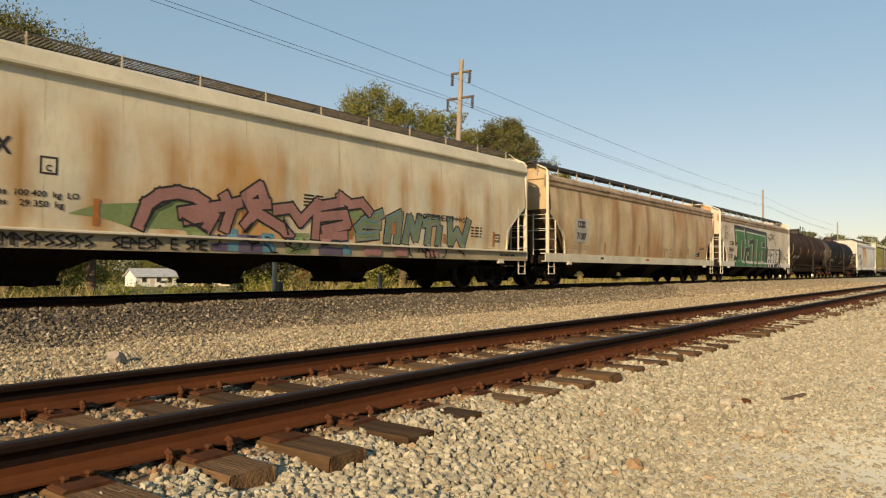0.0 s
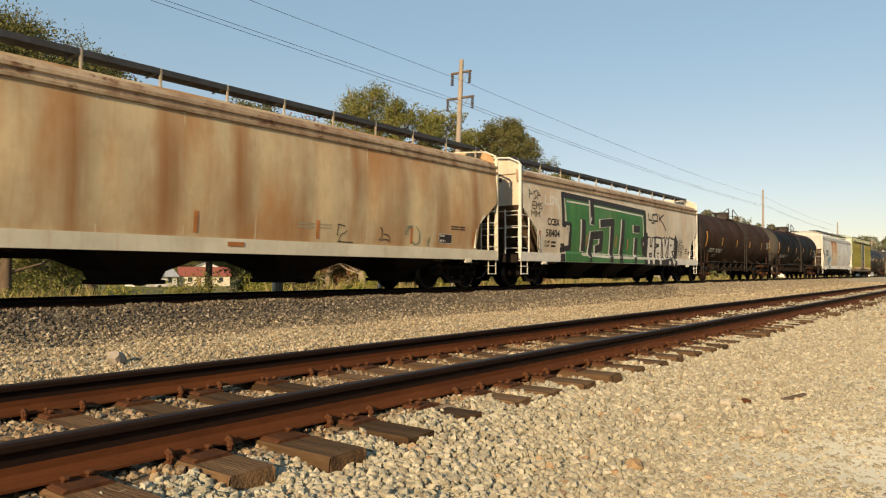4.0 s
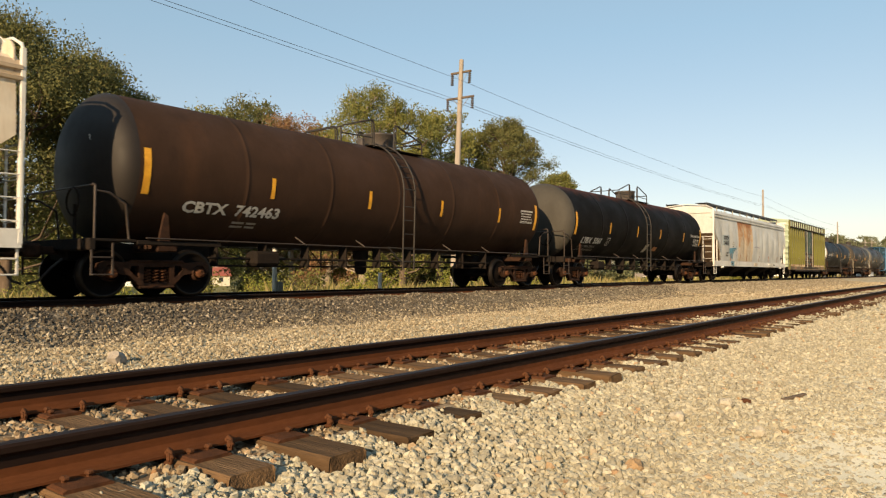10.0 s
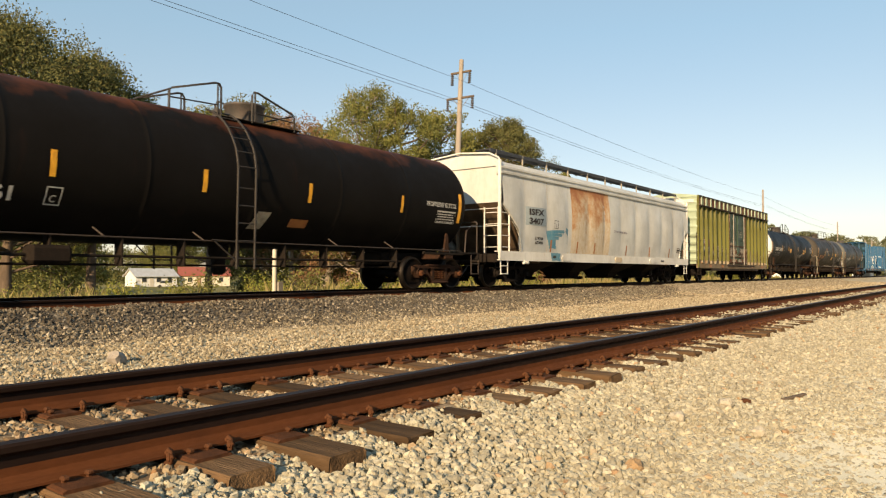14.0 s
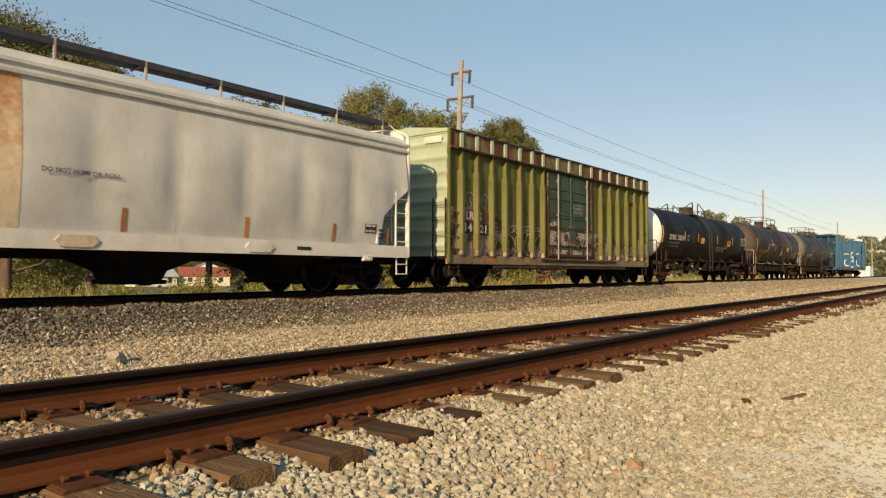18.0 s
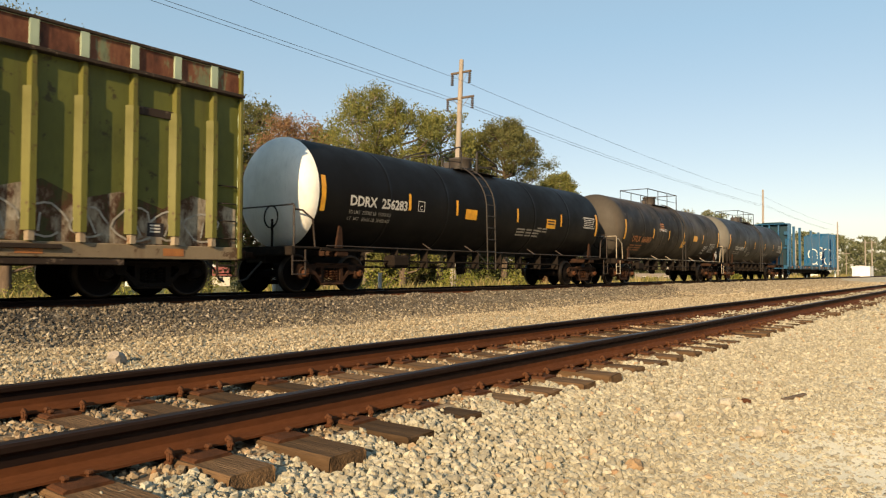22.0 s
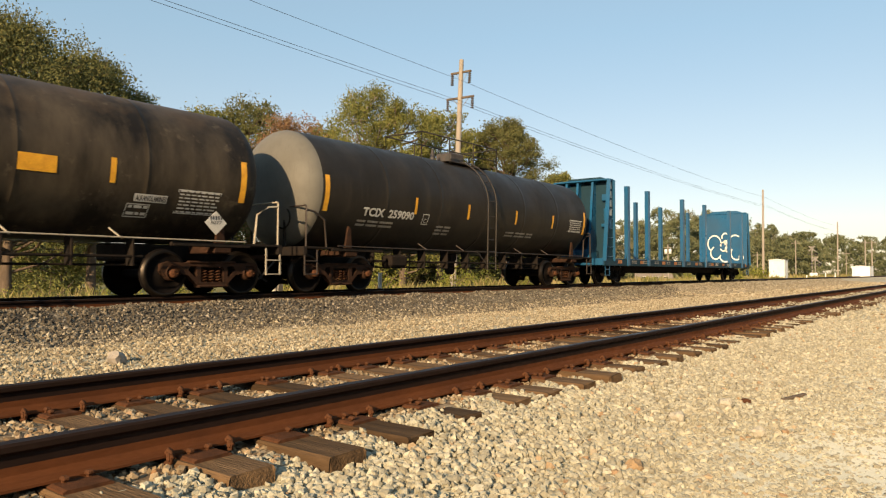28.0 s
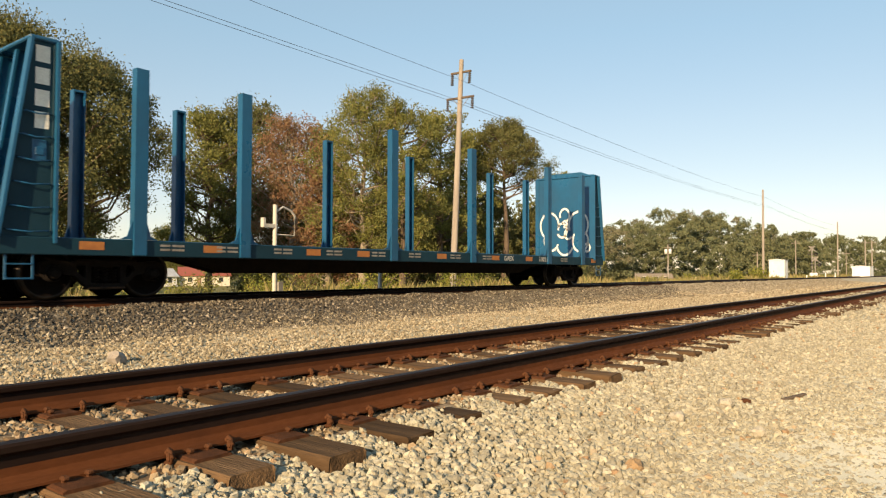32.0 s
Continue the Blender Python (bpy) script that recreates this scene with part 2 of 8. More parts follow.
def part(name, shape, mats, parent=None, label="", at=None):
    """One mesh object under a thing or a part (or a thing of its own)."""
    me = shape.mesh(name) if isinstance(shape, Shape) else shape
    if not me.materials:
        for m in mats if isinstance(mats, (list, tuple)) else [mats]:
            me.materials.append(m)
    ob = new(name, me)
    if parent is not None:
        ob.parent = parent
    if at is not None:
        ob.matrix_basis = at
    return tagged(ob, label)


def thing(name, label, category, group="", at=None, kind=""):
    ob = tagged(new(name), label, category, group, kind)
    ob.empty_display_size = 0.2
    if at is not None:
        ob.matrix_basis = at
    return ob


def big_mesh(name, verts, faces, mats, smooth=False, mi=None):
    """A large mesh from arrays of triangles or quads."""
    me = bpy.data.meshes.new(name)
    k = faces.shape[1]
    me.vertices.add(len(verts))
    me.vertices.foreach_set("co", np.ascontiguousarray(verts, np.float32).ravel())
    me.loops.add(faces.size)
    me.loops.foreach_set("vertex_index", np.ascontiguousarray(faces, np.int32).ravel())
    me.polygons.add(len(faces))
    me.polygons.foreach_set("loop_start", np.arange(0, faces.size, k, dtype=np.int32))
    me.polygons.foreach_set("use_smooth", np.full(len(faces), smooth))
    for m in mats if isinstance(mats, (list, tuple)) else [mats]:
        me.materials.append(m)
    if mi is not None:
        me.polygons.foreach_set("material_index", np.ascontiguousarray(mi, np.int32))
    me.update(calc_edges=True)
    me.validate()
    return me


# ---- ground ----
PROFILE = [(-3000, -0.8), (-30, -0.62), (-4, -0.56), (0.2, -0.53), (1.4, -0.495), (2.2, -0.43), (2.5, -0.412), (2.75, -0.385), (4.8, -0.385), (5.1, -0.41), (5.5, -0.45),
           (6.4, -0.52), (8.0, -0.57), (10.9, -0.57), (11.6, -0.38), (12.2, -0.17), (12.5, -0.145), (14.6, -0.145), (15.2, -0.2), (17.0, -0.75),
           (22, -0.95), (40, -1.8), (60, -2.6), (140, -3.0), (3000, -3.0)]
PY, PZ = np.array([p[0] for p in PROFILE]), np.array([p[1] for p in PROFILE])


def ground_z(x, y):
    """Height of the ground, without the small lumps."""
    return float(np.interp(y, PY, PZ))


def lumps(x, y):
    return 0.025 * (np.sin(1.7 * x + 0.6 * y) * np.sin(1.3 * y - 0.5 * x) + 0.6 * np.sin(3.9 * x - 2.1 * y + 1.0) * np.sin(3.1 * y + 0.4))


def ground_material():
    """Tan gravel, darker ballast on the bank, dusty track, dry grass beyond."""
    m = bpy.data.materials.new("ground")
    t, s = nodes_of(m)
    co = t.nodes.new("ShaderNodeTexCoord")
    xyz = t.nodes.new("ShaderNodeSeparateXYZ")
    t.links.new(co.outputs["Object"], xyz.inputs[0])
    wob = noise_node(t, 0.9, (1, 1, 1), 5)
    cell = t.nodes.new("ShaderNodeTexVoronoi")
    cell.inputs["Scale"].default_value = 28
    t.links.new(co.outputs["Object"], cell.inputs["Vector"])
    cell2 = t.nodes.new("ShaderNodeTexVoronoi")
    cell2.inputs["Scale"].default_value = 17
    t.links.new(co.outputs["Object"], cell2.inputs["Vector"])
    grain = noise_node(t, 90, (1, 1, 1), 4)
    tint = t.nodes.new("ShaderNodeSeparateColor")
    t.links.new(cell.outputs["Color"], tint.inputs[0])
    tint2 = t.nodes.new("ShaderNodeSeparateColor")
    t.links.new(cell2.outputs["Color"], tint2.inputs[0])
    gravel = ramp_node(t, [(0, (0.30, 0.265, 0.185)), (0.5, (0.42, 0.375, 0.27)), (1, (0.54, 0.49, 0.37))])
    t.links.new(tint.outputs[0], gravel.inputs[0])
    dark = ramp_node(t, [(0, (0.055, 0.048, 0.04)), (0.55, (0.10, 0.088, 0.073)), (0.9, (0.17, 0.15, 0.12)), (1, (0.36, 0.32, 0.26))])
    t.links.new(tint2.outputs[0], dark.inputs[0])
    dust = mix_node(t, range_node(t, wob.outputs[0], 0.35, 0.7), (0.80, 0.735, 0.56), (0.72, 0.655, 0.50))
    dust = mix_node(t, range_node(t, grain.outputs[0], 0.3, 0.75, 0, 0.45), dust, (0.66, 0.58, 0.43))
    grass = mix_node(t, range_node(t, wob.outputs[0], 0.35, 0.65), (0.15, 0.15, 0.05), (0.24, 0.19, 0.08))

    def shifted(amount):
        add = t.nodes.new("ShaderNodeMath")
        add.operation = "MULTIPLY_ADD"
        t.links.new(wob.outputs[0], add.inputs[0])
        add.inputs[1].default_value = amount
        t.links.new(xyz.outputs[1], add.inputs[2])
        return add.outputs[0]

    col = mix_node(t, range_node(t, shifted(1.6), 1.3, 3.0), dust, gravel.outputs[0])
    stain = ramp_node(t, [(0, (0.12, 0.08, 0.05)), (0.6, (0.24, 0.175, 0.11)), (1, (0.33, 0.26, 0.175))])
    t.links.new(tint.outputs[0], stain.inputs[0])
    col = mix_node(t, range_node(t, xyz.outputs[1], 2.55, 2.8), col, stain.outputs[0])
    col = mix_node(t, range_node(t, xyz.outputs[1], 4.8, 5.2), col, gravel.outputs[0])
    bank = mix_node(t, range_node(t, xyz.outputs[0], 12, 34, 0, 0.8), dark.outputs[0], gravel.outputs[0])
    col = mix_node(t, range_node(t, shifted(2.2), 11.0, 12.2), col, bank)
    col = mix_node(t, range_node(t, shifted(1.5), 16.6, 17.4), col, grass)
    t.links.new(col, s.inputs["Base Color"])
    s.inputs["Roughness"].default_value = 0.95
    s.inputs["Specular IOR Level"].default_value = 0.1
    bump_node(t, s, grain.outputs[0], 0.25, 0.01)
    return m


def build_ground():
    xs = np.concatenate([[-3000, -300, -60], np.arange(-12, 60, 0.5), np.arange(60, 160, 5), [200, 300, 600, 3000]])
    ys = np.unique(np.concatenate([[-3000, -300, -60, -20, -8], np.arange(-4, 24, 0.25), PY, np.arange(25, 70, 4), [100, 200, 500, 1200]]))
    gx, gy = np.meshgrid(xs, ys, indexing="ij")
    gz = np.interp(gy, PY, PZ) + lumps(gx, gy) * ((gy > -4) & (gy < 24)) * (np.abs(gx) < 70)
    v = np.stack([gx, gy, gz], -1).reshape(-1, 3)
    a, b = len(xs), len(ys)
    i, j = np.meshgrid(np.arange(a - 1), np.arange(b - 1), indexing="ij")
    q = np.stack([i * b + j, (i + 1) * b + j, (i + 1) * b + j + 1, i * b + j + 1], -1).reshape(-1, 4)
    ob = new("ground", big_mesh("ground", v, q, ground_material(), True))
    tagged(ob, "tan gravel and dusty soil with a darker ballast bank and dry grass", "ground", kind="structure")


rng = np.random.default_rng(7)
TIES = [-19.33 + 0.53 * k for k in range(39)] + [1.34, 1.91, 2.39, 2.90, 3.49, 4.10, 4.53, 5.04, 5.60, 6.14, 6.65, 7.21, 7.73, 8.19, 8.65] + [9.18 + 0.53 * k for k in range(150)]


def stones(name, label, x0, x1, y0, y1, count, lo, hi, mat, sink=0.25, near=0.0, coarse=False, drop=0.0, thin=1.0):
    """Loose crushed stone, lying in the ground's surface."""
    t = (1 + 5 ** 0.5) / 2
    corners = 6 if coarse else 12
    ico = np.array([(-1, t, 0), (1, t, 0), (-1, -t, 0), (1, -t, 0), (0, -1, t), (0, 1, t), (0, -1, -t), (0, 1, -t), (t, 0, -1), (t, 0, 1), (-t, 0, -1), (-t, 0, 1)])
    ico /= np.linalg.norm(ico[0])
    tri = np.array([(0, 11, 5), (0, 5, 1), (0, 1, 7), (0, 7, 10), (0, 10, 11), (1, 5, 9), (5, 11, 4), (11, 10, 2), (10, 7, 6), (7, 1, 8),
                    (3, 9, 4), (3, 4, 2), (3, 2, 6), (3, 6, 8), (3, 8, 9), (4, 9, 5), (2, 4, 11), (6, 2, 10), (8, 6, 7), (9, 8, 1)])
    tri = tri[[k for k in range(20) if (ico[tri[k]][:, 2].mean() > -0.6)]]
    if coarse:
        ico = np.array([(1, 0.2, 0), (-1, -0.1, 0.1), (0.1, 1, 0), (0, -1, 0.1), (0.1, 0, 1), (0, 0, -1)])
        tri = np.array([(0, 2, 4), (2, 1, 4), (1, 3, 4), (3, 0, 4), (2, 0, 5), (1, 2, 5), (3, 1, 5), (0, 3, 5)])
    u = rng.random(count)
    px = x0 + (x1 - x0) * (u ** (1 + near))
    py = y0 + (y1 - y0) * rng.random(count)
    size = lo + (hi - lo) * rng.random(count) ** 1.8
    v = ico[None] * (0.55 + 0.85 * rng.random((count, corners, 1)))
    v = v * (np.stack([rng.uniform(0.8, 1.35, count), rng.uniform(0.7, 1.1, count), rng.uniform(0.65, 1.05, count)], -1)[:, None, :])
    ang = rng.random(count) * 2 * np.pi
    tilt = rng.normal(0, 0.4, count)
    c, s = np.cos(tilt)[:, None], np.sin(tilt)[:, None]
    v = np.stack([v[..., 0] * c - v[..., 2] * s, v[..., 1], v[..., 0] * s + v[..., 2] * c], -1)
    c, s = np.cos(ang)[:, None], np.sin(ang)[:, None]
    v = np.stack([v[..., 0] * c - v[..., 1] * s, v[..., 0] * s + v[..., 1] * c, v[..., 2]], -1) * (size * 0.5)[:, None, None]
    keep = rng.random(count) < np.interp(py - 0.25 * np.sin(px * 1.9), (0.1, 0.9, 1.6), (thin, 0.55 + 0.45 * thin, 1.0))
    on_tie = np.min(np.abs(px[:, None] - np.array(TIES)[None, :]), axis=1) < 0.125
    keep &= ~(on_tie & (py > 2.44) & (py < 5.12) & (px < 16) & (rng.random(count) < 0.97))
    px, py, size, v = px[keep], py[keep], size[keep], v[keep]
    count = len(px)
    z = np.interp(py, PY, PZ) + lumps(px, py) * (np.abs(px) < 59) + size * (0.5 - sink) * 0.6 - drop * np.clip((1.9 - py) / 1.4, 0, 1) * size * 0.55
    v += np.stack([px, py, z], -1)[:, None, :]
    f = tri[None] + (np.arange(count) * corners)[:, None, None]
    ob = new(name, big_mesh(name, v.reshape(-1, 3), f.reshape(-1, 3), mat))
    return tagged(ob, label, "gravel", kind="stuff")


M_STONE = per_island("crushed_stone", [(0, (0.25, 0.225, 0.17)), (0.2, (0.32, 0.29, 0.215)), (0.5, (0.375, 0.345, 0.262)), (0.75, (0.42, 0.39, 0.295)), (0.96, (0.50, 0.465, 0.36)), (0.985, (0.40, 0.29, 0.18)), (1, (0.30, 0.19, 0.11))], 0.9, 0.6, 45, 0.4)
M_STAINED = per_island("rust_stained_stone", [(0, (0.13, 0.09, 0.055)), (0.3, (0.24, 0.18, 0.115)), (0.7, (0.33, 0.26, 0.175)), (0.93, (0.45, 0.39, 0.29)), (1, (0.28, 0.13, 0.05))], 0.9, 0.6, 45, 0.4)
M_TANSTONE = per_island("tan_stone", [(0, (0.15, 0.12, 0.08)), (0.3, (0.26, 0.215, 0.145)), (0.7, (0.36, 0.305, 0.21)), (0.96, (0.50, 0.44, 0.33)), (1, (0.28, 0.17, 0.09))], 0.9, 0.5, 60, 0.25)
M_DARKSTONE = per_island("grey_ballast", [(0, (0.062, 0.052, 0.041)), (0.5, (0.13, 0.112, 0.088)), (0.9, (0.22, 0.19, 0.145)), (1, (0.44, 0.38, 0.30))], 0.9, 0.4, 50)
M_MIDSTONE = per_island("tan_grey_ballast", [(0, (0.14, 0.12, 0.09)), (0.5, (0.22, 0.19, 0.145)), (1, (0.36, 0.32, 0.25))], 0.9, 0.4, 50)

RAIL_PROFILE = [(-0.076, 0), (0.076, 0), (0.076, 0.011), (0.03, 0.026), (0.010, 0.045), (0.009, 0.080), (0.0085, 0.125), (0.035, 0.142), (0.037, 0.165), (0.030, 0.176), (0.015, 0.18),
                (-0.015, 0.18), (-0.030, 0.176), (-0.037, 0.165), (-0.035, 0.142), (-0.0085, 0.125), (-0.009, 0.080), (-0.010, 0.045), (-0.03, 0.026), (-0.076, 0.011)]


def build_track(name, label, cy, top, x0, x1, tie_xs, bury):
    """Rails on tie plates, spikes and rail anchors, on timber ties."""
    track = thing(name, label, "railway track", at=pose(0, cy, 0), kind="structure")
    for side in (-1, 1):
        sh = Shape()
        xs = [x0, -5, 0, 2, 4, 6, 8, 10, 14, 20, 30, 45, 70, 100, x1] if x0 < -5 else [x0, x1]
        prof = [(y + side * 0.7545, z + top - 0.18) for y, z in RAIL_PROFILE]
        n = len(prof)
        vs = [(x, y, z) for x in xs for y, z in prof]
        fs = [(i * n + k, i * n + (k + 1) % n, (i + 1) * n + (k + 1) % n, (i + 1) * n + k) for i in range(len(xs) - 1) for k in range(n)]
        sh.add(vs, fs, 0)
        # 2: dark head sides, and shade painted below the head, on the upper web
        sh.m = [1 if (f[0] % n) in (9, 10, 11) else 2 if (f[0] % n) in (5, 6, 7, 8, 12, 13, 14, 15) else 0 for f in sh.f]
        part("rail", sh, [M_RAIL, M_RAILTOP, M_RAILSIDE], track, "rust-brown steel rail with a dark worn head and shade painted on its upper web")
    tie_top = top - 0.18 - 0.018
    metal = []
    plate = Shape().prism([(-0.10, 0), (0.10, 0), (0.10, 0.010), (0.085, 0.018), (-0.085, 0.018), (-0.10, 0.010)], -0.215, 0.215, "y")
    plate_me = plate.mesh("tie_plate")
    plate_me.materials.append(M_IRON)
    spike = Shape().box(-0.009, 0.009, -0.009, 0.009, -0.03, 0.045, 0.003).box(-0.016, 0.016, -0.022, 0.014, 0.04, 0.062, 0.007)
    spike_me = spike.mesh("spike")
    spike_me.materials.append(M_IRON)
    anchor = Shape()
    anchor.tube([(0, -0.062, 0.0), (0, -0.080, 0.016), (0, -0.100, 0.010), (0, -0.108, -0.012), (0, -0.098, -0.036), (0, -0.06, -0.045), (0, 0.07, -0.04), (0, 0.10, -0.03), (0, 0.098, 0.0)], 0.0125, 6)
    anchor.box(-0.02, 0.006, -0.108, -0.085, -0.03, 0.008, 0.006)
    anchor_me = anchor.mesh("rail_anchor")
    anchor_me.materials.append(M_IRON)
    rnd = random.Random(3)
    tie_meshes = []
    for k in range(5):
        w, ln = 0.112 + 0.012 * rnd.random(), 1.295 + rnd.uniform(-0.03, 0.03)
        sh = Shape().box(-w, w, -ln, ln + rnd.uniform(-0.02, 0.02), -0.17, 0, 0.012)
        sh.v = [(a + rnd.uniform(-0.006, 0.006), b + rnd.uniform(-0.012, 0.012), c + rnd.uniform(-0.006, 0.004)) for a, b, c in sh.v]
        me = sh.mesh("tie")
        me.materials.append(M_TIE)
        tie_meshes.append(me)
    for i, x in enumerate(tie_xs):
        out = -0.10 if bury == 0 and 2.3 < x < 3.0 else rnd.uniform(-0.03, 0.03)
        tie = part("tie", tie_meshes[rnd.randrange(5)], M_TIE, track, at=pose(x, out, tie_top - bury, 0, 0, rnd.uniform(-0.8, 0.8)))
        if bury > 0 or x > 26 or x < -2:
            continue
        for side in (-1, 1):
            y = side * 0.7545
            part("tie_plate", plate_me, M_IRON, tie, at=pose(0, y - out, 0.0, 0, 0, rnd.uniform(-2, 2)))
            if x < 14:
                for dx, dy, rz in ((-0.05, -0.095, 0), (0.055, -0.095, 0), (-0.055, 0.095, 180), (-0.05, -0.155, 0), (0.06, 0.155, 180)):
                    if rnd.random() < 0.88:
                        part("spike", spike_me, M_IRON, tie, at=pose(dx, y - out + dy, -0.022 + rnd.uniform(0, 0.014), rnd.uniform(-6, 6), rnd.uniform(-6, 6), rz))
                if i % 2 == 0:
                    for dx in (-0.16, 0.16):
                        part("rail_anchor", anchor_me, M_IRON, tie, at=pose(dx + rnd.uniform(-0.02, 0.02), y - out, 0.036))
    return track


# ---- lettering and marks on the cars ----
class Face:
    """The near side of a car as a surface: y for a place (x, z)."""

    def __init__(self, fn):
        self.fn = fn

    def y(self, x, z):
        return self.fn(x, z)


def lay(name, polys, mat, parent, face, lift=0.006, label="", cuts=True):
    """Flat shapes of (x, z) laid on a curved side, cut where it bends."""
    bm = bmesh.new()
    for poly in polys:
        tris = geometry.tessellate_polygon([[Vector((x, z, 0)) for x, z in poly]])
        vs = [bm.verts.new((x, 0, z)) for x, z in poly]
        for tri in tris:
            try:
                bm.faces.new([vs[i] for i in tri])
            except ValueError:
                pass
    if cuts:
        zs = [v.co.z for v in bm.verts]
        z = math.ceil(min(zs) / 0.25) * 0.25
        while z < max(zs):
            bmesh.ops.bisect_plane(bm, geom=bm.verts[:] + bm.edges[:] + bm.faces[:], plane_co=(0, 0, z), plane_no=(0, 0, 1))
            z += 0.25
        xs = [v.co.x for v in bm.verts]
        x = math.ceil(min(xs) / 0.2) * 0.2
        while x < max(xs):
            bmesh.ops.bisect_plane(bm, geom=bm.verts[:] + bm.edges[:] + bm.faces[:], plane_co=(x, 0, 0), plane_no=(1, 0, 0))
            x += 0.2
    for v in bm.verts:
        v.co.y = face.y(v.co.x, v.co.z) - lift
    bmesh.ops.recalc_face_normals(bm, faces=bm.faces)
    for f in bm.faces:
        if f.normal.y > 0:
            f.normal_flip()
    me = bpy.data.meshes.new(name)
    bm.to_mesh(me)
    bm.free()
    return part(name, me, mat, parent, label)


def rect(x0, x1, z0, z1):
    return [(x0, z0), (x1, z0), (x1, z1), (x0, z1)]


def ribbon(pts, w):
    """Outline of a painted stroke of width w along points."""
    left, right = [], []
    n = len(pts)
    for i, (x, z) in enumerate(pts):
        a, b = pts[max(i - 1, 0)], pts[min(i + 1, n - 1)]
        dx, dz = b[0] - a[0], b[1] - a[1]
        d = math.hypot(dx, dz) or 1
        left.append((x - dz / d * w / 2, z + dx / d * w / 2))
        right.append((x + dz / d * w / 2, z - dx / d * w / 2))
    return left + right[::-1]


def strokes(lines, w):
    """Each stretch of each line as its own small shape, so that sharp turns stay clean."""
    out = []
    for ln in lines:
        for a, b in zip(ln[:-1], ln[1:]):
            d = math.hypot(b[0] - a[0], b[1] - a[1]) or 1
            e = w * 0.35 / d
            a2 = (a[0] - (b[0] - a[0]) * e, a[1] - (b[1] - a[1]) * e)
            b2 = (b[0] + (b[0] - a[0]) * e, b[1] + (b[1] - a[1]) * e)
            out.append(ribbon([a2, b2], w))
    return out


def text_mesh(body, height, width=None, shear=0.0, bold=0.0):
    """Letters of the built-in font as flat triangles: points (u, w) and faces."""
    cu = bpy.data.curves.new("letters", "FONT")
    cu.body, cu.size, cu.resolution_u, cu.offset = body, height * 1.38, 2, bold
    cu.shear = shear
    ob = new("letters", cu)
    bpy.context.view_layer.update()
    me = bpy.data.meshes.new_from_object(ob.evaluated_get(bpy.context.evaluated_depsgraph_get()))
    v = [tuple(p.co[:2]) for p in me.vertices]
    f = [tuple(p.vertices) for p in me.polygons]
    bpy.data.objects.remove(ob)
    bpy.data.meshes.remove(me)
    if v:
        x0, x1 = min(p[0] for p in v), max(p[0] for p in v)
        k = width / (x1 - x0) if width else 1.0
        v = [((p[0] - x0) * k, p[1]) for p in v]
    return v, f


def letter(body, x, z, height, mat, parent, face, width=None, lift=0.009, shear=0.0, bold=0.010, name="letter", at=None):
    """Stencilled signs, each of them a part; fine print stays in one piece."""
    v, f = text_mesh(body, height, width, shear, bold if height > 0.15 else min(bold, 0.003))
    if height < 0.12:
        groups = [f]
    else:
        root = list(range(len(v)))

        def find(i):
            while root[i] != i:
                root[i] = root[root[i]]
                i = root[i]
            return i
        for tri in f:
            for i in tri[1:]:
                root[find(i)] = find(tri[0])
        sets = {}
        for tri in f:
            sets.setdefault(find(tri[0]), []).append(tri)
        groups = list(sets.values())
    for g in groups:
        used = sorted({i for tri in g for i in tri})
        k = {i: n for n, i in enumerate(used)}
        sh = Shape().add([(x + v[i][0], face.y(x + v[i][0], z + v[i][1]) - lift, z + v[i][1]) for i in used], [tuple(k[i] for i in tri) for tri in g])
        part(name if len(groups) > 1 else "fine_print", sh, mat, parent, "stencilled lettering", at)


def bars(x, z, widths, h, gap, mat, parent, face, rows=1, name="small_print"):
    """Print too small to read: plain bars."""
    ps = []
    for r in range(rows):
        u = x
        for w in widths:
            ps.append(rect(u, u + w, z - r * h * 1.9, z - r * h * 1.9 + h))
            u += w + gap
    return lay(name, ps, mat, parent, face, 0.007, "faded small print", cuts=False)


